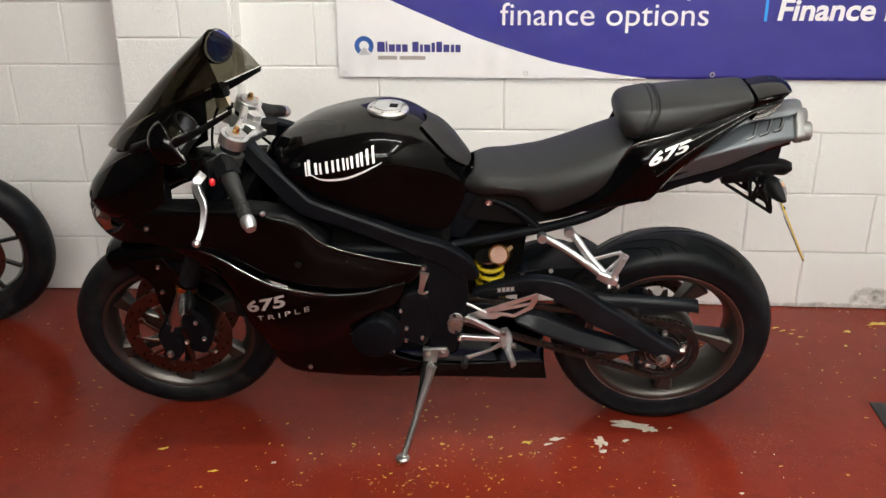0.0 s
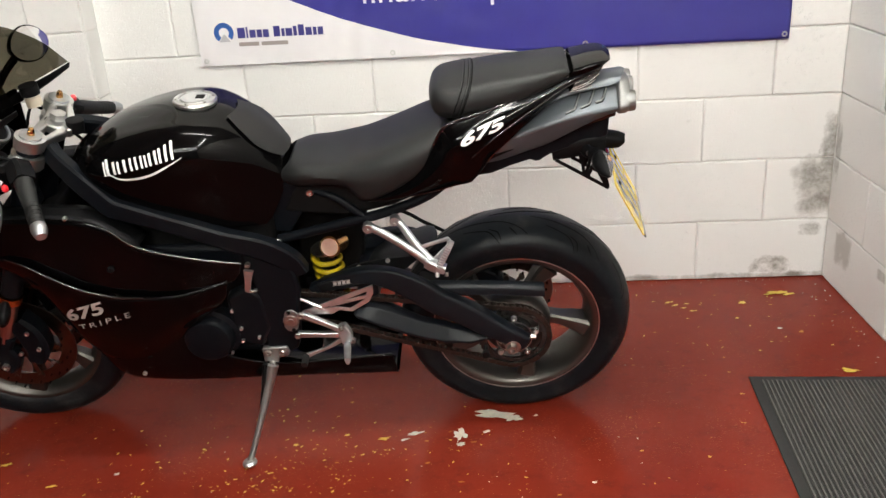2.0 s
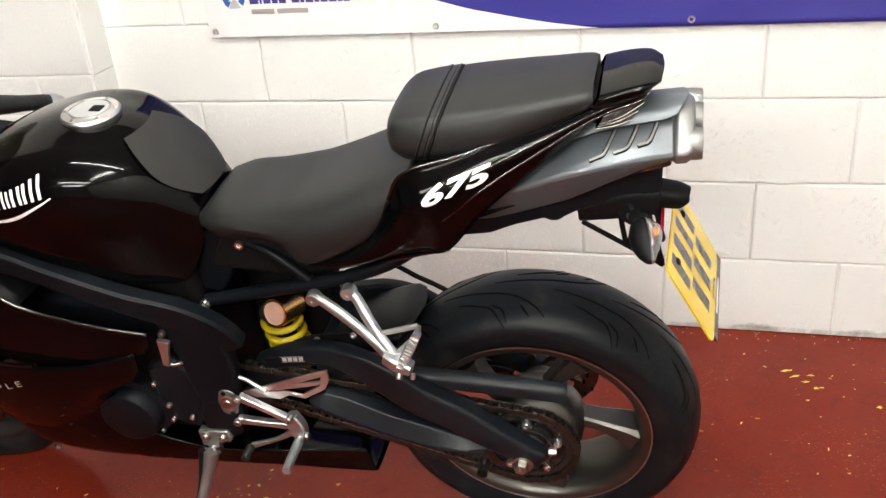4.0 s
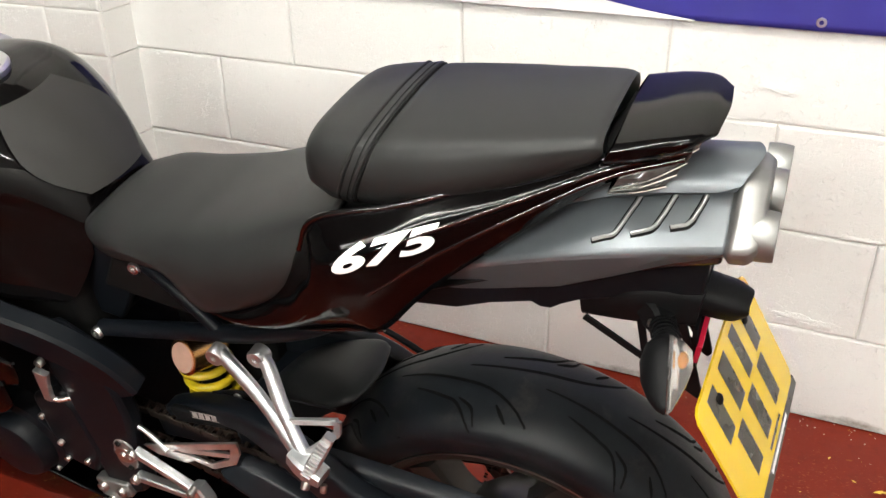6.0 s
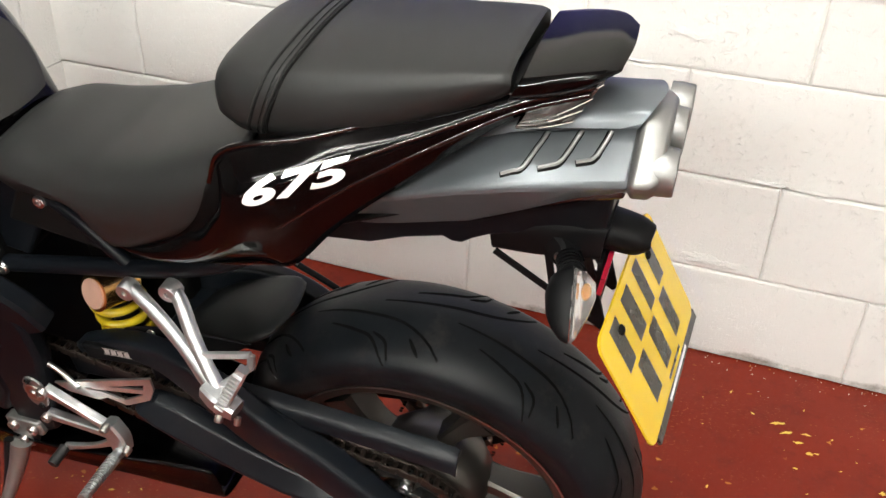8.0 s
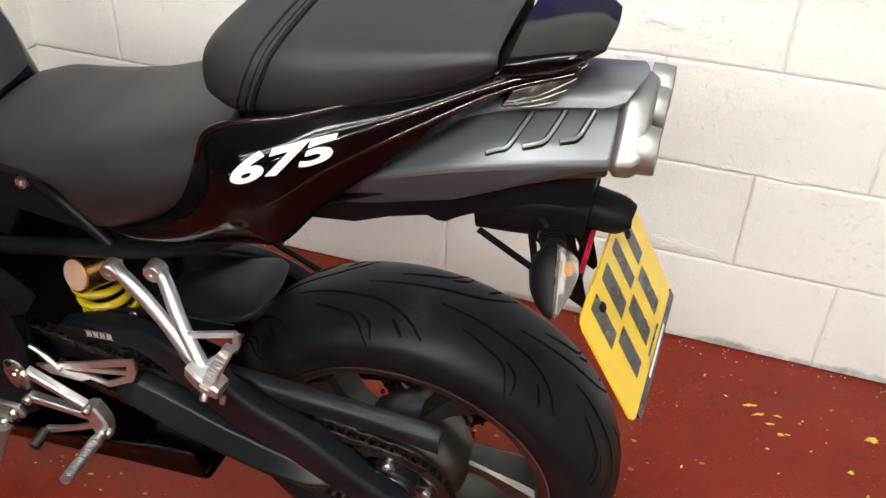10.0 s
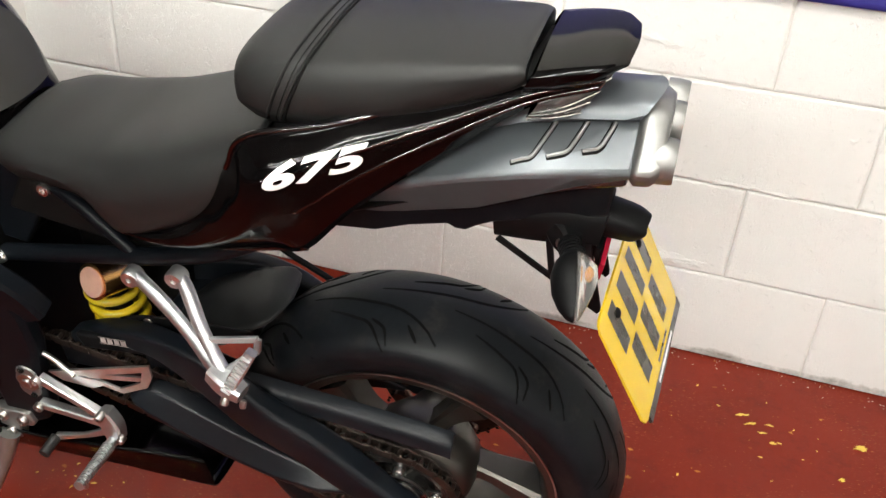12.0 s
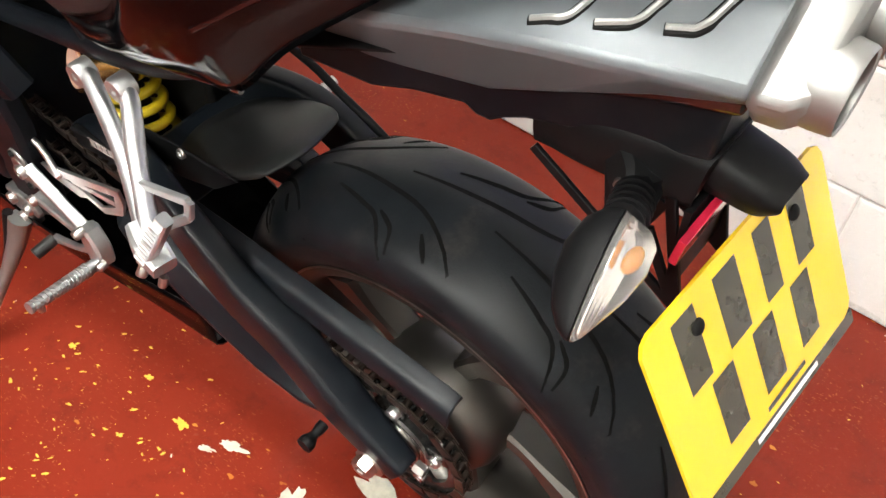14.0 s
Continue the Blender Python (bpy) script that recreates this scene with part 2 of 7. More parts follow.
_n5 = noise_of(_nt, 30.0, 2.0, 0.5, (1.0, 1.6, 1.0))
_n6 = noise_of(_nt, 2.6, 3.0, 0.6)
_m = _nt.nodes.new("ShaderNodeMath")
_m.operation = "MULTIPLY"
_nt.links.new(ramp_of(_nt, _n5.outputs[0], ((0.70, 0.0), (0.715, 1.0))), _m.inputs[0])
_nt.links.new(ramp_of(_nt, _n6.outputs[0], ((0.48, 0.0), (0.58, 1.0))), _m.inputs[1])
_c = mixrgb(_nt, _m.outputs[0], _c, (0.42, 0.19, 0.035, 1))
_n7 = noise_of(_nt, 120.0, 3.0, 0.6, (1.0, 2.2, 1.0))
_n8 = noise_of(_nt, 4.0, 5.0, 0.7)
_m2 = _nt.nodes.new("ShaderNodeMath")
_m2.operation = "MULTIPLY"
_nt.links.new(ramp_of(_nt, _n7.outputs[0], ((0.61, 0.0), (0.68, 1.0))), _m2.inputs[0])
_nt.links.new(ramp_of(_nt, _n8.outputs[0], ((0.47, 0.0), (0.62, 0.75))), _m2.inputs[1])
_c = mixrgb(_nt, _m2.outputs[0], _c, (0.36, 0.13, 0.045, 1))
_nt.links.new(_c, _b.inputs["Base Color"])
_nt.links.new(ramp_of(_nt, _n2.outputs[0], ((0.3, 0.10), (0.75, 0.30))), _b.inputs["Roughness"])
_b.inputs["Specular IOR Level"].default_value = 0.13
_bb = bump_of(_nt, _b, _n3.outputs[0], 0.25, 0.0012)
bump_of(_nt, _b, noise_of(_nt, 5.0, 3.0).outputs[0], 0.35, 0.006, _bb)
CHIPW = surface("bare_cement_patch", (0.52, 0.50, 0.42), 0.7, var=0.25, scale=60, bump=0.0006, bscale=200)
CHIPY = surface("old_yellow_floor_paint", (0.60, 0.41, 0.045), 0.5, var=0.2, scale=60)
CHIPO = surface("worn_orange_floor_paint", (0.44, 0.20, 0.055), 0.5, var=0.3, scale=40)
BLUE = surface("banner_blue_vinyl", (0.030, 0.027, 0.205), 0.36, var=0.06, scale=6, bump=0.0006, bscale=40)
BWHITE = surface("banner_white_vinyl", (0.74, 0.72, 0.73), 0.38, var=0.03, scale=6, bump=0.0006, bscale=40)
CYAN = surface("banner_cyan_print", (0.02, 0.28, 0.72), 0.36, var=0.03)
NAVY = surface("banner_navy_print", (0.045, 0.04, 0.19), 0.36, var=0.03)
EMBLEM = surface("banner_emblem_print", (0.03, 0.10, 0.34), 0.36, var=0.5, scale=14)
PALEGREY = surface("banner_grey_print", (0.45, 0.44, 0.46), 0.36, var=0.1)
MAT = surface("ribbed_mat_rubber", (0.013, 0.0125, 0.012), 0.75, var=0.2, bump=0.0006, bscale=300)
MATRIB = surface("ribbed_mat_pile", (0.085, 0.080, 0.076), 0.9, var=0.3, scale=200, bump=0.001, bscale=500)
BOXGREY = surface("grey_switch_box", (0.33, 0.33, 0.33), 0.4, var=0.05)
TUBE, _nt, _b = nodes_of("lit_tube")
_b.inputs["Emission Color"].default_value = (0.975, 0.965, 0.895, 1)
_b.inputs["Emission Strength"].default_value = TUBE_POWER


# ---- mesh tools ----
from mathutils.bvhtree import BVHTree


def part(name, bm, material, parent=None, label="", smooth=True, solid=0.0, subsurf=0, bevel=0.0, auto=40):
    me = bpy.data.meshes.new(name)
    bmesh.ops.recalc_face_normals(bm, faces=bm.faces)
    for f in bm.faces:
        f.smooth = smooth
    if smooth:
        for e in bm.edges:
            if len(e.link_faces) == 2 and e.calc_face_angle(0) > radians(auto):
                e.smooth = False
    bm.to_mesh(me)
    bm.free()
    me.materials.append(material)
    ob = new(name, me)
    if parent is not None:
        ob.parent = parent
    if label:
        tagged(ob, label)
    if bevel:
        b = ob.modifiers.new("edge", "BEVEL")
        b.width, b.segments, b.limit_method, b.angle_limit, b.harden_normals = bevel, 2, "ANGLE", radians(35), False
    if solid:
        s = ob.modifiers.new("skin", "SOLIDIFY")
        s.thickness, s.offset = solid, 0.0
    if subsurf:
        s = ob.modifiers.new("round", "SUBSURF")
        s.levels = s.render_levels = subsurf
    return ob


def catmull(pts, n):
    """n points, evenly spread along a smooth curve through pts."""
    pts = [Vector(p) for p in pts]
    if len(pts) == 2:
        return [pts[0].lerp(pts[1], i / (n - 1)) for i in range(n)]
    P = [2 * pts[0] - pts[1]] + pts + [2 * pts[-1] - pts[-2]]
    fine = []
    for i in range(1, len(P) - 2):
        p0, p1, p2, p3 = P[i - 1:i + 3]
        for k in range(12):
            t = k / 12
            fine.append(0.5 * (2 * p1 + (p2 - p0) * t + (2 * p0 - 5 * p1 + 4 * p2 - p3) * t * t + (3 * p1 - p0 - 3 * p2 + p3) * t ** 3))
    fine.append(pts[-1])
    run = [0.0]
    for a, b in zip(fine, fine[1:]):
        run.append(run[-1] + (b - a).length)
    out, j = [], 0
    for i in range(n):
        want = run[-1] * i / (n - 1)
        while j < len(run) - 2 and run[j + 1] < want:
            j += 1
        out.append(fine[j].lerp(fine[j + 1], (want - run[j]) / max(run[j + 1] - run[j], 1e-9)))
    return out


def flip(pts):
    return [(p[0], -p[1], p[2]) for p in pts]


def grid_faces(bm, rows, closed=False):
    vs = [[bm.verts.new(p) for p in row] for row in rows]
    for a, b in zip(vs, vs[1:]):
        k = len(a)
        for i in range(k if closed else k - 1):
            bm.faces.new((a[i], a[(i + 1) % k], b[(i + 1) % k], b[i]))
    return vs


def skin(rails, n=40, m=14, bm=None, both=False):
    """A smooth sheet over rails; both: rails run from one flank to the middle line and are mirrored to the other."""
    bm = bm or bmesh.new()
    rails = [catmull(r, n) for r in rails]
    if both:
        rails = rails + [[Vector((p.x, -p.y, p.z)) for p in r] for r in reversed(rails[:-1])]
    grid_faces(bm, [catmull([r[i] for r in rails], m) for i in range(n)])
    return bm


def cap_ends(bm):
    edges = [e for e in bm.edges if len(e.link_faces) == 1]
    bmesh.ops.holes_fill(bm, edges=edges, sides=0)
    return bm


def tube(pts, r, n=12, m=None, bm=None, flat=1.0):
    """A round bar along pts; r is a radius, or one for each point."""
    bm = bm or bmesh.new()
    rs = r if isinstance(r, (list, tuple)) else [r] * len(pts)
    k = m or (len(pts) if len(pts) == 2 else len(pts) * 6)
    path = catmull(pts, k)
    radii = [p[0] for p in catmull([(a, i, 0) for i, a in enumerate(rs)], k)] if len(set(rs)) > 1 else [rs[0]] * k
    up = Vector((0, 0, 1))
    rows = []
    for i, p in enumerate(path):
        d = (path[min(i + 1, k - 1)] - path[max(i - 1, 0)]).normalized()
        if abs(d.dot(up)) > 0.95:
            up = Vector((1, 0, 0))
        s = d.cross(up).normalized()
        w = s.cross(d).normalized()
        rows.append([p + radii[i] * (math.cos(a) * s * flat + math.sin(a) * w) for a in (2 * math.pi * j / n for j in range(n))])
    vs = grid_faces(bm, rows, True)
    bm.faces.new(vs[0][::-1])
    bm.faces.new(vs[-1])
    return bm


def beam(pts, wide, high, bm=None, m=None, side=(0, 1, 0)):
    """A bar of rounded rectangular section along pts; wide along side, high across it."""
    bm = bm or bmesh.new()
    k = m or len(pts) * 5
    path = catmull(pts, k)
    hs = high if isinstance(high, (list, tuple)) else [high] * len(pts)
    ws = wide if isinstance(wide, (list, tuple)) else [wide] * len(pts)
    hk = [p[0] for p in catmull([(a, i, 0) for i, a in enumerate(hs)], k)]
    wk = [p[0] for p in catmull([(a, i, 0) for i, a in enumerate(ws)], k)]
    rows = []
    for i, p in enumerate(path):
        d = (path[min(i + 1, k - 1)] - path[max(i - 1, 0)]).normalized()
        s = Vector(side) - d * d.dot(Vector(side))
        s.normalize()
        w = d.cross(s)
        a, b, c = wk[i] / 2, hk[i] / 2, min(wk[i], hk[i]) * 0.16
        rows.append([p + s * x + w * y for x, y in ((a - c, b), (c - a, b), (-a, b - c), (-a, c - b), (c - a, -b), (a - c, -b), (a, c - b), (a, b - c))])
    vs = grid_faces(bm, rows, True)
    bm.faces.new(vs[0][::-1])
    bm.faces.new(vs[-1])
    return bm


def lathe(profile, centre=(0, 0, 0), n=72, bm=None, closed=True):
    """A body turned about an axle that runs along y; profile: radius and y."""
    bm = bm or bmesh.new()
    cx, cy, cz = centre
    rows = []
    prof = list(profile) + ([profile[0]] if closed else [])
    ring = []
    for i in range(n):
        a = 2 * math.pi * i / n
        ring.append([bm.verts.new((cx + r * math.cos(a), cy + y, cz + r * math.sin(a))) for r, y in profile])
    k = len(profile)
    for i in range(n):
        A, B = ring[i], ring[(i + 1) % n]
        for j in range(k if closed else k - 1):
            bm.faces.new((A[j], A[(j + 1) % k], B[(j + 1) % k], B[j]))
    return bm


def disc(centre, r, y0, y1, n=32, bm=None, hole=0.0):
    if hole:
        return lathe([(hole, y0), (r, y0), (r, y1), (hole, y1)], centre, n, bm)
    bm = lathe([(0.0005, y0), (r * 0.96, y0), (r, y0 + (y1 - y0) * 0.2), (r, y1), (0.0005, y1)], centre, n, bm, closed=False)
    return bm


def prism(poly, y0, y1, bm=None, shrink=None):
    """A plate: the outline poly (x, z) between y0 and y1."""
    bm = bm or bmesh.new()
    a = [bm.verts.new((x, y0, z)) for x, z in poly]
    b = [bm.verts.new((x, y1, z)) for x, z in poly]
    bm.faces.new(a)
    bm.faces.new(b[::-1])
    for i in range(len(poly)):
        j = (i + 1) % len(poly)
        bm.faces.new((a[i], b[i], b[j], a[j]))
    return bm


def block(lo, hi, bm=None):
    bm = bm or bmesh.new()
    (x0, y0, z0), (x1, y1, z1) = lo, hi
    v = [bm.verts.new(p) for p in ((x0, y0, z0), (x1, y0, z0), (x1, y1, z0), (x0, y1, z0), (x0, y0, z1), (x1, y0, z1), (x1, y1, z1), (x0, y1, z1))]
    for q in ((0, 1, 2, 3), (4, 5, 6, 7), (0, 1, 5, 4), (1, 2, 6, 5), (2, 3, 7, 6), (3, 0, 4, 7)):
        bm.faces.new([v[i] for i in q])
    return bm


def ellipsoid(c, rad, bm=None, turn=None, n=20):
    bm = bm or bmesh.new()
    got = bmesh.ops.create_uvsphere(bm, u_segments=n, v_segments=n // 2 + 2, radius=1.0)
    m = Matrix.Translation(c) @ (turn or Matrix.Identity(4)) @ Matrix.Diagonal((*rad, 1))
    bmesh.ops.transform(bm, matrix=m, verts=got["verts"])
    return bm


def stud(p, r=0.006, h=0.005, d=(0, -1, 0), n=10, bm=None):
    """A small socket-headed bolt at p that sticks out along d."""
    bm = bm or bmesh.new()
    p, d = Vector(p), Vector(d).normalized()
    s = d.orthogonal().normalized()
    w = d.cross(s)
    rows = []
    for rr, k in ((r, -0.002), (r, h * 0.75), (r * 0.85, h), (r * 0.5, h), (r * 0.45, h * 0.45)):
        rows.append([p + d * k + rr * (math.cos(a) * s + math.sin(a) * w) for a in (2 * math.pi * j / n for j in range(n))])
    vs = grid_faces(bm, rows, True)
    bm.faces.new(vs[-1])
    return bm


def mapped(bm, f):
    for v in bm.verts:
        v.co = f(v.co)
    return bm


def lettering(text, height, shear=0.0, bold=0.0, spacing=1.0):
    """A flat mesh of the built-in font in x and z, its base line from the origin."""
    cu = bpy.data.curves.new("lettering", "FONT")
    cu.body, cu.size, cu.shear, cu.offset, cu.space_character = text, height / 0.73, shear, bold, spacing
    cu.resolution_u = 4
    ob = bpy.data.objects.new("lettering", cu)
    scene.collection.objects.link(ob)
    bpy.context.view_layer.update()
    me = bpy.data.meshes.new_from_object(ob.evaluated_get(bpy.context.evaluated_depsgraph_get()))
    bpy.data.objects.remove(ob)
    bm = bmesh.new()
    bm.from_mesh(me)
    bpy.data.meshes.remove(me)
    return mapped(bm, lambda c: Vector((c.x, 0, c.y)))


def fit_box(bm, w):
    """Scales a flat mesh so that it is w wide and starts at x = 0."""
    xs = [v.co.x for v in bm.verts]
    lo, hi = min(xs), max(xs)
    return mapped(bm, lambda c: Vector(((c.x - lo) * w / (hi - lo), c.y, c.z)))


def drape(bm, tree, lift, far=0.6):
    """Lays a flat decal on a surface, seen along +y, at a small height over it."""
    for v in bm.verts:
        hit = tree.ray_cast(Vector((v.co.x, -far, v.co.z)), Vector((0, 1, 0)))
        if hit[0] is not None:
            v.co = hit[0] + Vector((0, -lift, 0))
    return bm


def pieces(name, bm, material, parent, label="", smooth=False):
    """One part for each separate piece of a mesh."""
    left = set(bm.verts)
    made = []
    while left:
        seed = min(left, key=lambda v: (round(v.co.x, 5), round(v.co.z, 5), round(v.co.y, 5)))
        todo, island = [seed], {seed}
        while todo:
            for e in todo.pop().link_edges:
                for v in e.verts:
                    if v not in island:
                        island.add(v)
                        todo.append(v)
        left -= island
        sub = bmesh.new()
        twin = {v: sub.verts.new(v.co) for v in island}
        for f in {f for v in island for f in v.link_faces}:
            sub.faces.new([twin[v] for v in f.verts])
        made.append(part(name, sub, material, parent, label, smooth=smooth))
    bm.free()
    return made


# ---- the room ----
COURSE = [0.225 * k for k in range(12)] + [2.75]


PIER = [0.0, 0.225, 0.45, 0.675, 0.79, 1.015, 1.24, 1.465, 1.69, 1.915]  # the pier has one thin course


def plain(name, lo, hi, mat, label, category="wall"):
    return tagged(part(name, block(lo, hi), mat, smooth=False), label, category, kind="structure")


floor = tagged(part("floor", block((ROOM_X0 - 0.2, ROOM_Y0 - 0.2, -0.12), (ROOM_X1 + 0.3, ROOM_Y1 + 0.5, 0.0)), FLOOR, smooth=False),
               "glossy red painted concrete floor, chipped and worn", "floor", kind="structure")
tagged(part("ceiling", block((ROOM_X0 - 0.2, ROOM_Y0 - 0.2, ROOM_H), (ROOM_X1 + 0.3, ROOM_Y1 + 0.5, ROOM_H + 0.12)), CEILING, smooth=False),
       "plain grey workshop ceiling", "ceiling", kind="structure")
ASKEW = Matrix.Translation((2.733, 3.348, 0)) @ pose(0, 0, 0, 0, 0, -2.6) @ Matrix.Translation((-2.733, -3.362, 0))
wall_north = plain("wall_north", (0.205, 3.362, 0), (ROOM_X1 + 0.2, 3.56, ROOM_H), MORTAR, "white painted concrete block wall with flush joints")
pillar = plain("pillar", (-0.197, 3.352, 0), (0.212, 3.66, ROOM_H), MORTAR, "white painted block pier projecting from the wall", "pillar")
wall_recess = plain("wall_recess", (ROOM_X0 - 0.2, 3.510, 0), (0.212, 3.76, ROOM_H), MORTAR, "white painted block wall of the shaded recess")
wall_east = plain("wall_east", (2.740, ROOM_Y0 - 0.2, 0), (2.94, 3.362, ROOM_H), MORTAR, "white painted block wall with bare grey patches")
plain("wall_west", (ROOM_X0 - 0.2, ROOM_Y0, 0), (ROOM_X0, 3.510, ROOM_H), DULL, "plain painted workshop wall")
plain("wall_south", (ROOM_X0, ROOM_Y0 - 0.2, 0), (2.74, ROOM_Y0, ROOM_H), DULL, "plain painted workshop wall")

# Blocks: one shared mesh for a size, rounded at the joints.
block_meshes = {}


def block_mesh(w, h, axis, mat):
    key = (round(w, 3), round(h, 3), axis, mat.name)
    if key in block_meshes:
        return block_meshes[key]
    g, d, r = 0.0010, 0.0075, 0.0060
    bm = bmesh.new()
    rows = []
    for depth, inset in ((0.0, g), (-d + r * 0.75, g + r * 0.1), (-d + r * 0.25, g + r * 0.4), (-d, g + r)):
        a, b = w - inset, h - inset
        rows.append([(inset, depth, inset), (a, depth, inset), (a, depth, b), (inset, depth, b)])
    vs = grid_faces(bm, rows, True)
    bm.faces.new(vs[-1])
    if axis == "x":
        mapped(bm, lambda c: Vector((c.y, -c.x, c.z)))
    bmesh.ops.recalc_face_normals(bm, faces=bm.faces)
    for f in bm.faces:
        f.smooth = False
    me = bpy.data.meshes.new("concrete_block")
    bm.to_mesh(me)
    bm.free()
    me.materials.append(mat)
    block_meshes[key] = me
    return me


def lay(parent, spans, at, axis, mat, rows=range(12), course=COURSE):
    """Courses of blocks: spans(row) gives the joints along the wall."""
    for row in rows:
        js = spans(row)
        for a, b in zip(js, js[1:]):
            ob = new("concrete_block", block_mesh(b - a, course[row + 1] - course[row], axis, mat))
            jog = 0.0012 * math.sin(row * 7.3 + a * 11.0)
            ob.location = (a, at + jog, course[row]) if axis == "y" else (at + jog, b, course[row])
            ob.parent = parent


def joints(lo, hi, phase, pitch=0.45, least=0.07):
    js = [lo]
    k = math.ceil((lo - phase) / pitch + 1e-6)
    while phase + k * pitch < hi - least:
        if phase + k * pitch > lo + least:
            js.append(phase + k * pitch)
        k += 1
    return js + [hi]


# ---- banner ----
def sag(x, z):
    """How far the banner's cloth stands off its plane."""
    return (0.0030 * math.sin(x * 74 + 3 * math.sin(z * 9)) * (0.5 + noise.noise(Vector((x * 5, z * 3, 7)))) * math.exp(-((x - 0.85) / 0.45) ** 2) + 0.0022 * noise.noise(Vector((x * 9, z * 14, 0)))
            + 0.0009 * noise.noise(Vector((x * 33, z * 41, 2))))


BX0, BX1, BZ0, BZ1 = 0.566, 2.537, 0.866, 1.63
BANNER_Y = 3.338


def tilt(x, z):
    """The banner hangs a little lower at its far end."""
    return z + 0.002 * (1 - (x - BX0) / (BX1 - BX0))


def on_banner(bm, lift):
    return mapped(bm, lambda c: Vector((c.x, BANNER_Y + sag(c.x, c.z) - lift, tilt(c.x, c.z))))


def cloth(x0, x1, z0, z1, nx, nz, lift, top=None):
    bm = bmesh.new()
    rows = []
    for i in range(nx + 1):
        x = x0 + (x1 - x0) * i / nx
        zt = top(x) if top else z1
        rows.append([(x, 0, z0 + (zt - z0) * j / nz) for j in range(nz + 1)])
    grid_faces(bm, rows)
    return on_banner(bm, lift)


banner = tagged(part("banner", cloth(BX0, BX1, BZ0, BZ1, 160, 60, 0), BLUE, solid=0.0008), "blue and white printed vinyl finance banner with eyelets on the wall", "banner")


curve_pts = catmull([(0.566, 0, 1.232), (0.66, 0, 1.178), (0.753, 0, 1.133), (0.89, 0, 1.074), (1.067, 0, 1.002), (1.285, 0, 0.934), (1.397, 0, 0.908), (1.53, 0, 0.883), (1.655, 0, 0.8665)], 120)


def swoosh_top(x):
    for a, b in zip(curve_pts, curve_pts[1:]):
        if a.x <= x <= b.x + 1e-9:
            return a.z + (b.z - a.z) * (x - a.x) / (b.x - a.x)
    return BZ0 + 0.0005


part("white_print", cloth(BX0, 1.65, BZ0, 1.3, 110, 20, 0.0014, swoosh_top), BWHITE, banner, "white sweeping lower corner of the banner")


def banner_text(text, x, z, width, height, mat, bold=0.0, shear=0.0):
    bm = fit_box(lettering(text, height, shear, bold), width)
    mapped(bm, lambda c: Vector((c.x + x, 0, c.z + z)))
    bmesh.ops.triangulate(bm, faces=bm.faces)
    return pieces("letter", on_banner(bm, 0.0030), mat, banner)


banner_text("Ask us about your", 1.134, 1.156, 0.843, 0.080, BWHITE)
banner_text("finance options", 1.137, 1.048, 0.707, 0.080, BWHITE)
banner_text("Found it", 2.084, 1.160, 0.320, 0.072, CYAN, 0.0022, 0.12)
banner_text("Finance it?", 2.072, 1.068, 0.444, 0.072, BWHITE, 0.0026, 0.12)
part("stripe", on_banner(mapped(prism([(2.028, 1.062), (2.038, 1.062), (2.038, 1.50), (2.028, 1.50)], 0, 0.0001), lambda c: c), 0.0020), CYAN, banner, smooth=False)
bm = bmesh.new()
for i in range(40):
    a0, a1 = 2 * math.pi * i / 40, 2 * math.pi * (i + 1) / 40
    q = [bm.verts.new((0.659 + r * math.cos(a), 0, 0.975 + r * math.sin(a))) for r, a in ((0.034, a0), (0.034, a1), (0.017, a1), (0.017, a0))]
    if not 225 < math.degrees(a0) < 315:
        bm.faces.new(q)
part("emblem", on_banner(bm, 0.0022), EMBLEM, banner, "round blue ring emblem", smooth=False)
part("emblem_base", on_banner(prism([(0.640, 0.9445), (0.678, 0.9445), (0.664, 0.967), (0.659, 0.970), (0.654, 0.967)], 0, 0.0001), 0.0022), PALEGREY, banner, "pale grey wedge in the emblem", smooth=False)
for x0, x1, z0, z1, mat in ((0.706, 0.732, 0.955, 0.990, NAVY), (0.736, 0.742, 0.955, 0.991, NAVY), (0.747, 0.768, 0.955, 0.981, NAVY), (0.772, 0.790, 0.955, 0.981, NAVY), (0.794, 0.814, 0.955, 0.981, NAVY),
                             (0.830, 0.852, 0.955, 0.990, NAVY), (0.857, 0.868, 0.955, 0.981, NAVY), (0.872, 0.894, 0.955, 0.981, NAVY), (0.898, 0.910, 0.955, 0.987, NAVY), (0.915, 0.935, 0.955, 0.991, NAVY),
                             (0.940, 0.961, 0.955, 0.981, NAVY), (0.966, 0.978, 0.955, 0.981, NAVY), (0.982, 1.000, 0.955, 0.981, NAVY), (0.707, 0.776, 0.928, 0.941, GREYDECAL), (0.785, 0.876, 0.928, 0.941, GREYDECAL)):
    part("print_bar", cloth(x0, x1, z0, z1, 6, 3, 0.0032), mat, banner, smooth=False)
for x in (0.585, 1.229, 1.875, 2.521):
    bm = lathe([(0.0045, -0.002), (0.0085, -0.002), (0.0095, 0.0), (0.0045, 0.0)], (x, BANNER_Y + sag(x, 0.88) - 0.002, tilt(x, 0.882)), 20)
    part("eyelet", bm, ALLOY, banner, "bright metal eyelet")

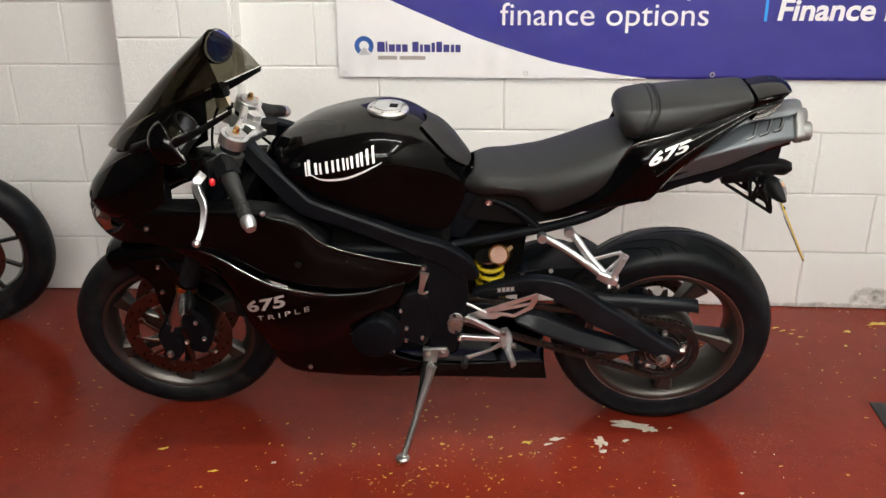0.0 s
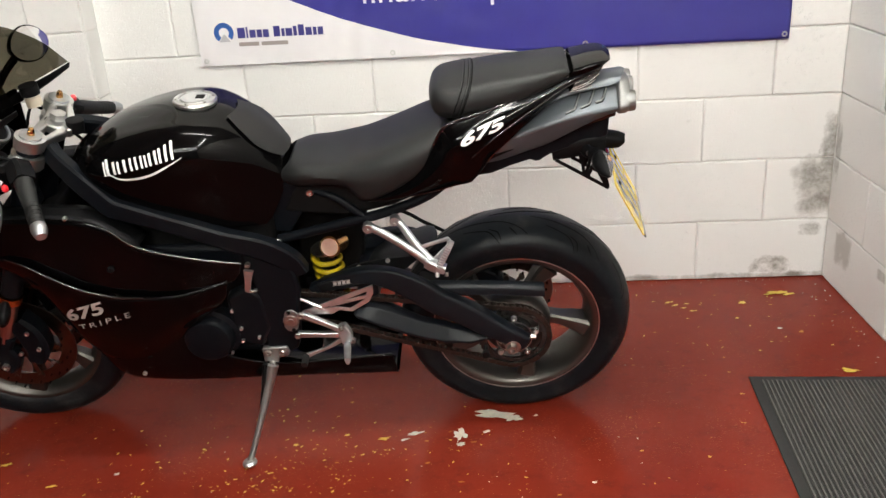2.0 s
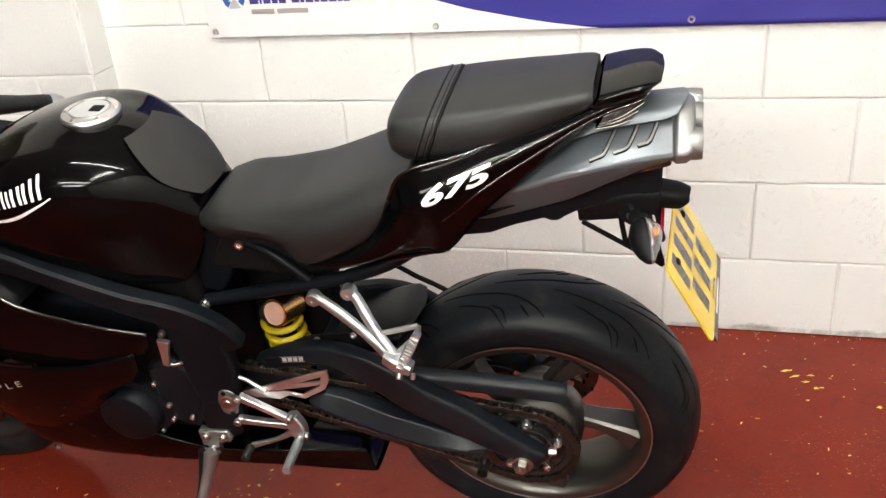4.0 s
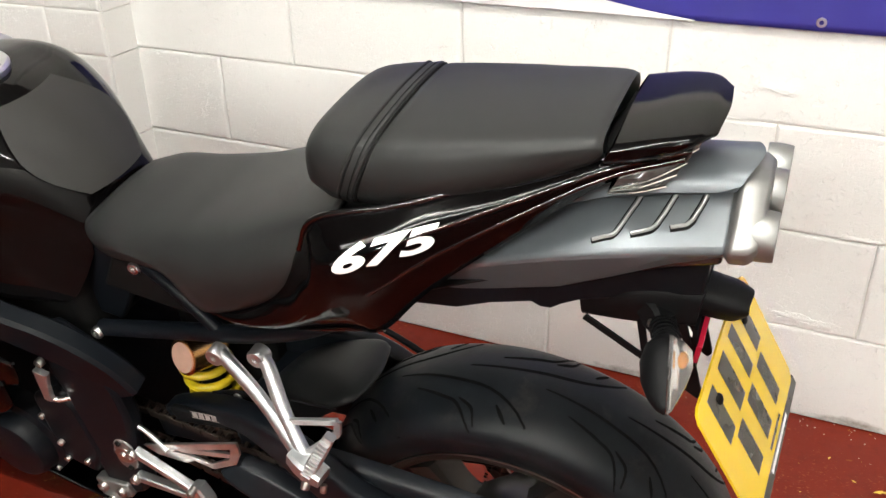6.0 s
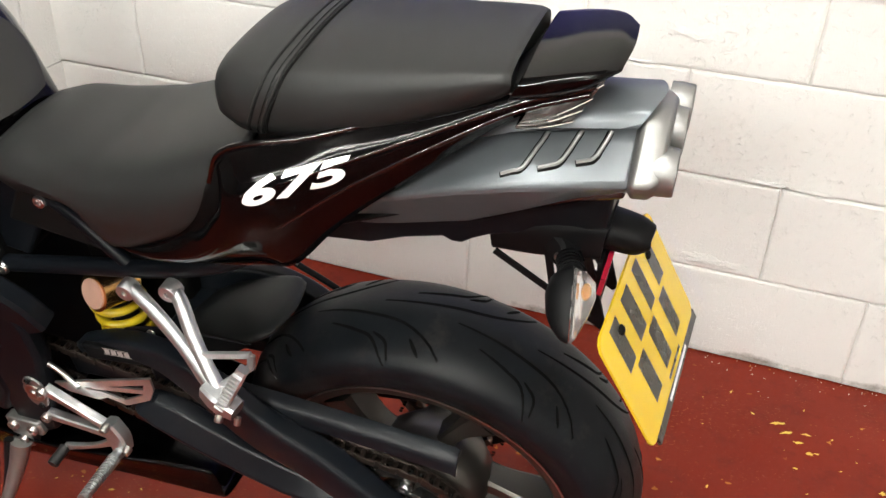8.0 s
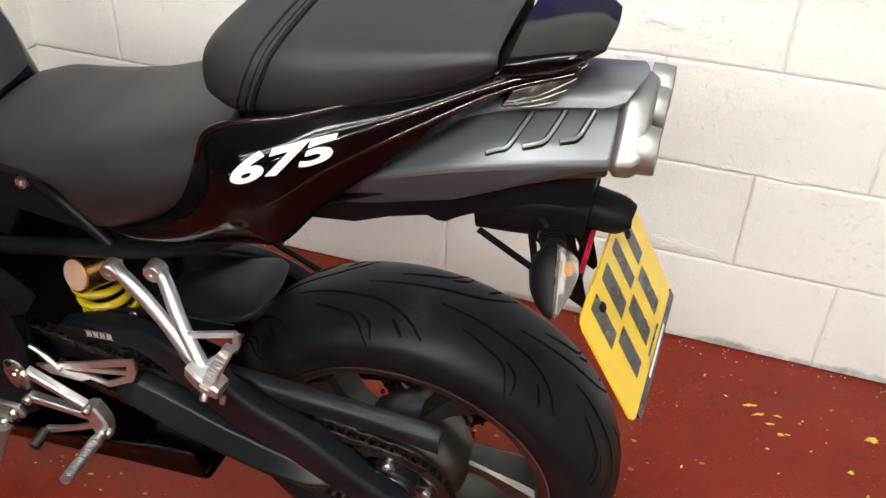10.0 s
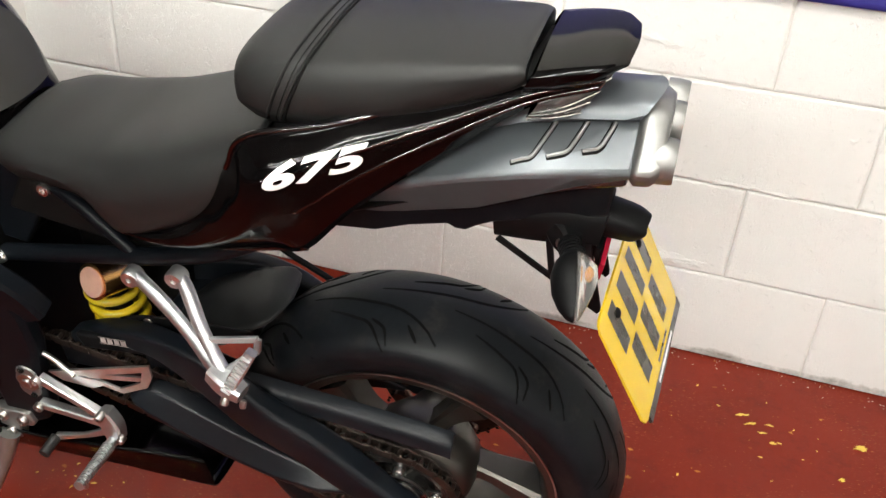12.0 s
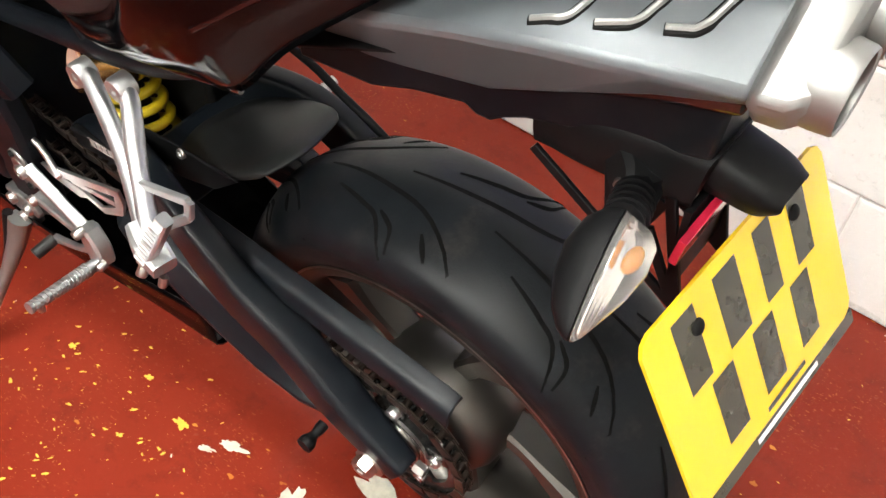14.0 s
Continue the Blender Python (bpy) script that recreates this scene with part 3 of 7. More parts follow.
# ---- door mat ----
mat_turn = pose(2.259, 2.654, 0, 0, 0, -5.0)
door_mat = tagged(new("door_mat"), "dark grey ribbed entrance mat on the red floor", "mat")
door_mat.matrix_basis = mat_turn
part("rubber_base", block((0.0, -0.60, 0.0), (0.40, 0.0, 0.006)), MAT, door_mat, "flat dark rubber border", smooth=False, bevel=0.002)
bm = bmesh.new()
for i in range(27):
    x = 0.033 + i * 0.0128
    beam([(x, -0.575, 0.009), (x, -0.03, 0.009)], 0.0050, 0.007, bm, m=2, side=(1, 0, 0))
part("rib", bm, MATRIB, door_mat, "ribbed grey pile strips")

# ---- switch box with its cable ----
switch_box = tagged(new("switch_box"), "grey metal switch box with black cable on the wall", "switch box")
switch_box.location = (2.724, 2.825, 0.765)
part("housing", block((-0.05, -0.085, -0.05), (0.0, 0.085, 0.05)), BOXGREY, switch_box, bevel=0.006, smooth=False)
part("cover", block((-0.055, -0.075, -0.04), (-0.0505, 0.075, 0.04)), BOXGREY, switch_box, bevel=0.002, smooth=False)
part("cable", tube([(-0.025, -0.045, -0.05), (-0.028, -0.05, -0.12), (-0.02, -0.075, -0.18), (-0.012, -0.13, -0.22), (-0.01, -0.3, -0.25)], 0.009, m=30), PLASTIC, switch_box, "thick black cable")

# ---- ceiling lights ----
def ceiling_light(x, y, turn, length=1.5):
    light = tagged(new("ceiling_light"), "white fluorescent batten fixed to the ceiling", "ceiling light", "ceiling lights")
    light.matrix_basis = pose(x, y, ROOM_H, 0, 0, turn)
    part("housing", block((-length / 2, -0.045, -0.05), (length / 2, 0.045, 0.0)), CEILING, light, bevel=0.008, smooth=False)
    part("tube", tube([(-length / 2 + 0.03, 0, -0.075), (length / 2 - 0.03, 0, -0.075)], 0.014, n=12), TUBE, light, "lit warm white tube")
    for s in (-1, 1):
        part("holder", block((s * (length / 2 - 0.015) - 0.014, -0.02, -0.095), (s * (length / 2 - 0.015) + 0.014, 0.02, -0.05)), CEILING, light, smooth=False)
    return light


ceiling_light(1.30, 1.85, 0)
ceiling_light(2.00, 0.55, 90)
ceiling_light(1.00, -1.0, 0, 2.4)
ceiling_light(1.00, -2.30, 0, 2.4)

# ---- bare and yellow patches in the floor paint ----
def patch(cx, cy, rx, ry, seed, mat, bm=None, n=26, turn=0.0, z=0.0011):
    bm = bm or bmesh.new()
    ring = []
    for i in range(n):
        a = 2 * math.pi * i / n
        k = 0.72 + 0.55 * noise.noise(Vector((math.cos(a) * 1.6 + seed * 5.3, math.sin(a) * 1.6, seed))) + 0.28 * noise.noise(Vector((math.cos(a) * 5, math.sin(a) * 5, seed * 3.1)))
        x, y = rx * k * math.cos(a), ry * k * math.sin(a)
        ring.append(bm.verts.new((cx + x * math.cos(turn) - y * math.sin(turn), cy + x * math.sin(turn) + y * math.cos(turn), z)))
    mid = bm.verts.new((cx, cy, z))
    for i in range(n):
        bm.faces.new((mid, ring[i], ring[(i + 1) % n]))
    return bm


bm = bmesh.new()
for i, (cx, cy, rx, ry, tn) in enumerate(((1.510, 2.517, 0.085, 0.026, -0.25), (1.560, 2.494, 0.03, 0.02, 0), (1.410, 2.425, 0.024, 0.034, 0.2), (1.409, 2.378, 0.016, 0.012, 0.3),
                                          (1.285, 2.437, 0.028, 0.012, 0.2), (1.258, 2.410, 0.018, 0.006, 0.3), (0.498, 2.305, 0.012, 0.006, 0.4), (1.62, 2.50, 0.010, 0.004, 0.5),
                                          (1.74, 2.19, 0.008, 0.006, 0), (2.45, 2.95, 0.010, 0.007, 0), (1.480, 2.430, 0.014, 0.008, 0.5))):
    patch(cx, cy, rx, ry, i + 1, CHIPW, bm, turn=tn, z=0.0011 + 0.0002 * i)
rng = random.Random(5)
for i in range(70):
    cx, cy = rng.uniform(0.3, 1.9), rng.uniform(1.2, 2.42)
    patch(cx, cy, rng.uniform(0.0015, 0.0045), rng.uniform(0.001, 0.003), i + 40, CHIPW, bm, n=7, turn=rng.uniform(0, 3))
for i in range(40):
    t = rng.random()
    cx, cy = 2.70 - abs(rng.gauss(0, 0.05)), 2.3 + t * 1.02
    patch(cx, cy, rng.uniform(0.0015, 0.004), rng.uniform(0.001, 0.004), i + 400, CHIPW, bm, n=7, turn=rng.uniform(0, 3))
for i in range(70):
    cx = rng.uniform(1.7, 2.7)
    cy = 3.346 + 0.0454 * (2.733 - cx) - abs(rng.gauss(0, 0.035)) - 0.004
    patch(cx, cy, rng.uniform(0.001, 0.0035), rng.uniform(0.0008, 0.0022), i + 700, CHIPW, bm, n=7, turn=rng.uniform(0, 3))
tagged(part("floor_patch", bm, CHIPW, smooth=False), "bare pale cement patches where red paint flaked", "floor patch", kind="stuff")
bm = bmesh.new()
for i, (cx, cy, rx, ry, tn) in enumerate(((2.528, 3.213, 0.058, 0.017, 0.1), (2.567, 3.198, 0.03, 0.010, 0.3), (2.388, 3.148, 0.018, 0.010, 0.2), (2.141, 3.174, 0.016, 0.006, 0.3),
                                          (2.160, 3.150, 0.020, 0.005, 0.4), (2.199, 3.157, 0.012, 0.004, 0), (2.560, 2.668, 0.030, 0.013, -0.3), (2.182, 3.126, 0.012, 0.006, 0.2),
                                          (2.204, 3.099, 0.010, 0.006, 0.2), (1.198, 2.415, 0.016, 0.010, 0.1), (1.097, 2.439, 0.009, 0.006, 0.2), (0.961, 2.401, 0.010, 0.007, 0),
                                          (1.147, 2.343, 0.009, 0.005, 0.2), (2.336, 3.032, 0.008, 0.005, 0.6), (0.343, 2.260, 0.018, 0.006, 0.2), (0.173, 2.365, 0.02, 0.007, 0.3))):
    patch(cx, cy, rx, ry, i + 77, CHIPY, bm, turn=tn, z=0.0034 + 0.0001 * i)
fine_bm = bmesh.new()
heaps = [(rng.gauss(0.98, 0.26), rng.gauss(2.28, 0.14), rng.uniform(0.010, 0.05)) for k in range(46)]
for i in range(1500):
    k = rng.random()
    if k < 0.45:
        hx, hy, hr = heaps[i % 46]
        cx, cy = rng.gauss(hx, hr), rng.gauss(hy, hr * 0.7)
    elif k < 0.66:
        cx, cy = rng.gauss(0.98, 0.22), rng.gauss(2.30, 0.12)
    elif k < 0.88:
        cx, cy = rng.uniform(0.2, 1.6), rng.uniform(1.9, 2.52)
    else:
        cx, cy = rng.uniform(1.8, 2.65), rng.uniform(2.75, 3.28)
    s = rng.random() ** 9
    patch(cx, cy, 0.0010 + 0.007 * s, 0.00035 + 0.0030 * s, i + 800, CHIPY, bm if s > 0.08 else fine_bm, n=9 if s > 0.1 else 6, turn=rng.uniform(-0.6, 1.4), z=0.0008 + 0.0000015 * i)
tagged(part("floor_speck", fine_bm, CHIPO, smooth=False), "tiny worn orange specks in the red paint", "floor speck", kind="stuff")
tagged(part("floor_fleck", bm, CHIPY, smooth=False), "old yellow paint flecks showing through the red", "floor fleck", kind="stuff")


# ---- the motorcycle: x to its rear, y to its right, z up in its own leaning plane ----
BIKE = pose(1.568, 2.587, 0, 0, 0, -1.38) @ pose(0, 0, 0, 10.1, 0, 0)
bike = tagged(new("motorcycle"), "black sports motorcycle with smoked screen leaning on its side stand", "motorcycle")
bike.matrix_basis = BIKE
AXR = (0.008, 0.032, 0.302)
AXF = (-1.376, 0.022, 0.292)
STEM = Vector((-1.115, 0.0, 0.94))
AXIS = Vector((-0.40, 0.0, -0.9165)).normalized()
TURN_M = Matrix.Translation(STEM) @ Matrix.Rotation(radians(-4.5), 4, AXIS) @ Matrix.Translation(-STEM)


def settled(c):
    """The wheels stand a touch steeper in the lean than the bodywork."""
    o = Vector(c)
    m = Matrix.Translation(o) @ Matrix.Rotation(radians(2.3), 4, "X") @ Matrix.Translation(-o)
    return lambda bm: mapped(bm, lambda q: m @ q)


def turned(bm):
    """Steers what sits on the fork a little to the left."""
    return mapped(bm, lambda c: TURN_M @ c)


def two(f, name, mat, parent=bike, label="", **kw):
    """The same part on the near and on the far side: f(s) builds it, with s = -1 for the near one."""
    return [part(name, f(s), mat, parent, label, **kw) for s in (-1, 1)]


TYRE_R = [(0.219, 0.068), (0.232, 0.076), (0.251, 0.0810), (0.264, 0.0840), (0.278, 0.0795), (0.290, 0.068), (0.299, 0.050), (0.306, 0.027), (0.310, 0.0)]
TYRE_F = [(0.217, 0.047), (0.228, 0.055), (0.243, 0.0595), (0.257, 0.060), (0.271, 0.055), (0.282, 0.044), (0.290, 0.030), (0.295, 0.014), (0.296, 0.0)]


def tyre_bm(half, c, n=120):
    prof = [(p.x, p.y) for p in catmull([(r, -y, 0) for r, y in half] + [(r, y, 0) for r, y in half[-2::-1]], 45)]
    r0, y0 = half[0]
    prof += [(r0 - 0.004, y0 - 0.01), (r0 - 0.004, -y0 + 0.01)]
    return lathe(prof, c, n)


def tyre_point(half, c, ang, s, lift=0.0006):
    """A place on the tread: angle, and s from -1 (near edge) over 0 (middle) to 1."""
    outer = [(r, y) for r, y in half if r >= 0.25]
    pts = catmull([(r, -y, 0) for r, y in outer] + [(r, y, 0) for r, y in outer[-2::-1]], 41)
    k = (s + 1) / 2 * 40
    i = min(int(k), 39)
    p = pts[i].lerp(pts[i + 1], k - i)
    r = p.x + lift * (1 - abs(s) * 0.5)
    y = p.y + lift * s
    return Vector((c[0] + r * math.cos(ang), c[1] + y, c[2] + r * math.sin(ang)))


# Flat strips just above the tread; the grooves' shade is put into their near-black colour.
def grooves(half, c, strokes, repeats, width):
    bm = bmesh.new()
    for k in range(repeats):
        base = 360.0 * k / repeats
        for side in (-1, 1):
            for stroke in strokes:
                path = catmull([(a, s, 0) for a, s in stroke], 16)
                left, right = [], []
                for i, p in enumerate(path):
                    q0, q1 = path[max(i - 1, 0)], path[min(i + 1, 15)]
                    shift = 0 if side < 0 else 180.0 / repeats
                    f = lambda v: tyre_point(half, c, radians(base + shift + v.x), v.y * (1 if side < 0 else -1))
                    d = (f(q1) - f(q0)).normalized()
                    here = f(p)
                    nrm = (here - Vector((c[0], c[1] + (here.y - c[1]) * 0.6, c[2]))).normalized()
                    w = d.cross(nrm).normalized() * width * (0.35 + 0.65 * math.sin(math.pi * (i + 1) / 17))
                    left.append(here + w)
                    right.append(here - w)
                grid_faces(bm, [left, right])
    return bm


def rim_bm(c, r, half, n=96):
    """Lips, wells and barrel of a cast wheel."""
    prof = [(r + 0.008, half), (r - 0.003, half), (r - 0.010, half - 0.004), (r - 0.017, half - 0.016), (r - 0.026, half * 0.45), (r - 0.028, 0.0)]
    full = prof + [(a, -b) for a, b in prof[-2::-1]]
    full += [(r - 0.004, -half + 0.014), (r - 0.014, 0.0), (r - 0.004, half - 0.014)]
    return lathe(full, c, n)


def spoke_bm(c, ang, r0, r1, wide, deep, bm):
    """A cast spoke, swept a little and flaring into the hub and into the rim."""
    pts, ws, ds = [], [], []
    for t, w, d in ((0.0, 2.4, 1.4), (0.18, 1.5, 1.2), (0.42, 1.0, 1.05), (0.66, 0.9, 1.1), (0.84, 1.1, 1.3), (0.94, 1.45, 1.5), (1.0, 1.8, 1.7)):
        r = r0 + (r1 - r0) * t
        a = ang + radians(14) * (1 - t)
        pts.append((c[0] + r * math.cos(a), c[1] - deep * 0.65, c[2] + r * math.sin(a)))
        ws.append(wide * w)
        ds.append(deep * d)
    return beam(pts, ds, ws, bm, m=24)


# -- wheels --
def wheel(name, c, half, rim_r, rim_half, spokes, phase, repeats, strokes, gw, warp, hub):
    w = new(name)
    w.parent = bike
    part("tyre", warp(tyre_bm(half, c)), RUBBER, w, "black road tyre with curved tread grooves")
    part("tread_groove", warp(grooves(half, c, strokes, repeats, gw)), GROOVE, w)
    part("rim", warp(rim_bm(c, rim_r, rim_half)), WHEEL, w, "dark gunmetal cast rim")
    for s in (-1, 1):
        part("rim_edge", warp(lathe([(rim_r + 0.0085, s * rim_half), (rim_r + 0.0085, s * (rim_half + 0.0012)), (rim_r + 0.0055, s * (rim_half + 0.0012)), (rim_r + 0.0055, s * rim_half)], c, 96)), STEEL, w, "thin worn bright rim edge")
    for i in range(spokes):
        part("spoke", warp(spoke_bm(c, radians(phase) + 2 * math.pi * i / spokes, 0.04, rim_r - 0.022, 0.030, rim_half * 0.56, bmesh.new())), WHEEL, w)
    part("hub", warp(lathe(hub, c, 56)), WHEEL, w, "smooth cast hub")
    return w


same = lambda bm: bm
rear_set, front_tip = settled(AXR), settled(AXF)
front_set = lambda bm: turned(front_tip(bm))
REAR_STROKES = (((82, -0.06), (72, -0.10), (64, -0.15), (55, -0.22), (48, -0.38), (43, -0.60), (41, -0.84)), ((75, -0.27), (67, -0.37), (62, -0.46), (57.5, -0.76)),
                ((62, -0.38), (58, -0.49), (56.7, -0.69)), ((52, -0.40), (48.7, -0.59)))
FRONT_STROKES = (((0, -0.15), (8, -0.34), (16, -0.50), (20, -0.68)), ((12, -0.40), (16, -0.52), (18, -0.62)))
rear_wheel = wheel("rear_wheel", AXR, TYRE_R, 0.214, 0.071, 5, -10, 9, REAR_STROKES, 0.0026, rear_set,
                   [(0.012, -0.096), (0.058, -0.096), (0.078, -0.088), (0.090, -0.068), (0.094, -0.035), (0.088, -0.005), (0.070, 0.018), (0.050, 0.040), (0.040, 0.062), (0.012, 0.062)])
front_wheel = wheel("front_wheel", AXF, TYRE_F, 0.214, 0.047, 6, 145, 14, FRONT_STROKES, 0.0016, front_set,
                    [(0.012, -0.062), (0.040, -0.062), (0.046, -0.045), (0.044, 0.045), (0.040, 0.062), (0.012, 0.062)])


def brake_disc(c, r_out, r_in, y, warp, parent, holes=36):
    d = part("brake_disc", warp(disc(c, r_out, y - 0.0025, y + 0.0025, 72, hole=r_in)), DISC, parent, "drilled steel brake disc")
    bm = bmesh.new()
    for i in range(10):
        a = 2 * math.pi * i / 10
        beam([(c[0] + 0.045 * math.cos(a + 0.25), y, c[2] + 0.045 * math.sin(a + 0.25)), (c[0] + (r_in + 0.004) * math.cos(a), y, c[2] + (r_in + 0.004) * math.sin(a))],
             0.004, 0.010, bm, m=2)
        disc((c[0] + (r_in - 0.002) * math.cos(a), 0, c[2] + (r_in - 0.002) * math.sin(a)), 0.0085, y - 0.005, y + 0.005, 14, bm)
    pieces("carrier_arm", warp(bm), DISC, d, smooth=True)
    bm = bmesh.new()
    for i in range(holes):
        a = 2 * math.pi * i / holes
        r = r_in + (r_out - r_in) * (0.25, 0.5, 0.75)[i % 3]
        for yy in (y - 0.0028, y + 0.0028):
            disc((c[0] + r * math.cos(a), 0, c[2] + r * math.sin(a)), 0.0032, yy - 0.0003, yy + 0.0003, 8, bm)
    tagged(part("drilled_hole", warp(bm), FLAT_BLACK, d), kind="stuff")
    return d


for y in (-0.050, 0.082):
    brake_disc(AXF, 0.154, 0.112, y, front_set, front_wheel)
brake_disc(AXR, 0.110, 0.072, 0.094, rear_set, rear_wheel, 30)

# -- final drive --
SPR_Y = -0.083
bm = bmesh.new()
teeth = 45
ring_i, ring_o = [], []
for k in range(teeth * 4):
    a = 2 * math.pi * k / (teeth * 4)
    r = 0.0905 + (0.0045 if k % 4 in (1, 2) else 0.0)
    ring_o.append((r * math.cos(a), r * math.sin(a)))
    ring_i.append((0.073 * math.cos(a), 0.073 * math.sin(a)))
rows = [[(x, SPR_Y + s, AXR[2] + z) for x, z in ring] for ring, s in ((ring_i, -0.003), (ring_o, -0.003), (ring_o, 0.003), (ring_i, 0.003), (ring_i, -0.003))]
grid_faces(bm, rows, True)
for i in range(5):
    a = 2 * math.pi * i / 5 + 0.3
    beam([(0.03 * math.cos(a), SPR_Y, AXR[2] + 0.03 * math.sin(a)), (0.076 * math.cos(a), SPR_Y, AXR[2] + 0.076 * math.sin(a))], 0.006, 0.021, bm, m=2)
sprocket = part("sprocket", bm, CARRIER, rear_wheel, "oily black rear sprocket")
carrier = part("sprocket_carrier", disc((0, 0, AXR[2]), 0.050, SPR_Y - 0.008, -0.02, 40), CARRIER, rear_wheel, "oily black sprocket carrier")
for r, y in ((0.0485, -0.0085), (0.036, -0.0105)):
    part("machined_ring", lathe([(r - 0.0022, SPR_Y + y + 0.004), (r - 0.0022, SPR_Y + y), (r, SPR_Y + y), (r, SPR_Y + y + 0.004)], (0, 0, AXR[2]), 44), STEEL, carrier, "bright machined edge")
part("hub_nut", disc((0, 0, AXR[2]), 0.026, SPR_Y - 0.020, SPR_Y - 0.006, 8), STEEL, carrier, "steel hub nut")
bm = bmesh.new()
for i in range(5):
    a = 2 * math.pi * i / 5 + 0.3
    stud((0.060 * math.cos(a), SPR_Y - 0.003, AXR[2] + 0.060 * math.sin(a)), 0.008, 0.009, bm=bm)
pieces("sprocket_nut", bm, CHROME, sprocket, smooth=True)

FRONT_SPR = Vector((-0.60, SPR_Y, 0.440))
chain_r, front_r = 0.093, 0.034
d = FRONT_SPR - Vector((0, SPR_Y, AXR[2]))
base_ang = math.atan2(d.z, d.x)
off = math.acos((chain_r - front_r) / math.hypot(d.x, d.z))
path = []
c0 = Vector((0, SPR_Y, AXR[2]))
polar = lambda c, r, a: c + Vector((r * math.cos(a), 0, r * math.sin(a)))
a_hi, a_lo = base_ang - off, base_ang + off
for k in range(40):
    path.append(polar(c0, chain_r, a_lo + (a_hi + 2 * math.pi - a_lo) * k / 39))
for k in range(16):
    path.append(polar(FRONT_SPR, front_r, a_hi + (a_lo - a_hi) * k / 15))
path.append(path[0])
run = [0.0]
for a, b in zip(path, path[1:]):
    run.append(run[-1] + (b - a).length)
pitch = 0.0159
links = int(run[-1] / pitch)


def on_path(s):
    s %= run[-1]
    for i in range(len(run) - 1):
        if run[i + 1] >= s:
            return path[i].lerp(path[i + 1], (s - run[i]) / max(run[i + 1] - run[i], 1e-9))
    return path[-1]


bm = bmesh.new()
for k in range(links):
    p, q = on_path(k * run[-1] / links), on_path((k + 1) * run[-1] / links)
    ext = (q - p) * 0.32
    for y in ((-0.0085, 0.0085) if k % 2 else (-0.0062, 0.0062)):
        beam([p - ext + Vector((0, y, 0)), q + ext + Vector((0, y, 0))], 0.0016, 0.0125, bm, m=2)
    tube([p + Vector((0, -0.0095, 0)), p + Vector((0, 0.0095, 0))], 0.0046, 8, bm=bm)
part("chain", bm, CHAIN, bike, "oily steel drive chain", auto=25)

# -- swing arm --
two(lambda s: beam([(-0.515, s * 0.066, 0.462), (-0.49, s * 0.068, 0.475), (-0.44, s * 0.070, 0.494), (-0.365, s * 0.086, 0.515), (-0.300, s * 0.102, 0.510), (-0.245, s * 0.111, 0.485), (-0.190, s * 0.113, 0.443),
                    (-0.124, s * 0.108, 0.403), (-0.053, s * 0.110, 0.355), (0.005, s * 0.112, 0.319), (0.032, s * 0.112, 0.304)], [0.032, 0.034, 0.034, 0.032, 0.030, 0.032, 0.036, 0.042, 0.044, 0.040, 0.032],
                   [0.032, 0.036, 0.040, 0.050, 0.062, 0.068, 0.068, 0.066, 0.062, 0.052, 0.042], m=60), "swing_arm_brace", ARM, label="blue-black braced swing arm beam", bevel=0.007, auto=50)
def lower_arm(s):
    bm = bmesh.new()
    rows = [[(x, s * 0.088, t - 0.002), (x, s * 0.100, t), (x, s * (0.104 + 0.010 * k), t - 0.004), (x, s * (0.118 + 0.014 * k), b + 0.010), (x, s * (0.118 + 0.013 * k), b + 0.002), (x, s * 0.110, b), (x, s * 0.088, b)]
            for x, t, b, k in ((-0.408, 0.421, 0.412, 0.2), (-0.400, 0.430, 0.405, 0.6), (-0.375, 0.438, 0.397, 1), (-0.340, 0.430, 0.379, 1), (-0.305, 0.414, 0.364, 1), (-0.242, 0.386, 0.339, 1),
                               (-0.177, 0.366, 0.320, 1), (-0.112, 0.343, 0.312, 0.8), (-0.075, 0.338, 0.320, 0.5), (-0.050, 0.330, 0.322, 0.3))]
    vs = grid_faces(bm, rows, True)
    bm.faces.new(vs[0])
    bm.faces.new(vs[-1])
    return bm


two(lower_arm, "swing_arm", ARM, label="lower beam of the swing arm", auto=25, bevel=0.002)
two(lambda s: beam([(-0.56, s * 0.055, 0.410), (-0.47, s * 0.056, 0.414), (-0.36, s * 0.070, 0.405), (-0.25, s * 0.098, 0.372)], 0.030, [0.05, 0.045, 0.042, 0.03], m=24), "swing_arm_root", ARM, bevel=0.004)
part("swing_arm_bridge", block((-0.40, -0.080, 0.42), (-0.345, 0.080, 0.50)), ARM, bike, bevel=0.01)
guard_rows = [[(x, -0.069, z - 0.006), (x, -0.072, z), (x, -0.083, z - 0.001), (x, -0.091, z - 0.006), (x, -0.0955, z - 0.014), (x, -0.0965, z - 0.028), (x, -0.093, z - 0.028), (x, -0.0915, z - 0.016), (x, -0.082, z - 0.007), (x, -0.072, z - 0.006)]
              for x, z in ((-0.30, 0.484), (-0.25, 0.483), (-0.19, 0.481), (-0.11, 0.477), (-0.03, 0.472), (0.03, 0.467), (0.074, 0.463), (0.080, 0.460))]
bm = bmesh.new()
vs = grid_faces(bm, guard_rows, True)
bm.faces.new(vs[0])
bm.faces.new(vs[-1])
part("chain_guard", bm, ARM, bike, "long black plastic chain guard", auto=60)
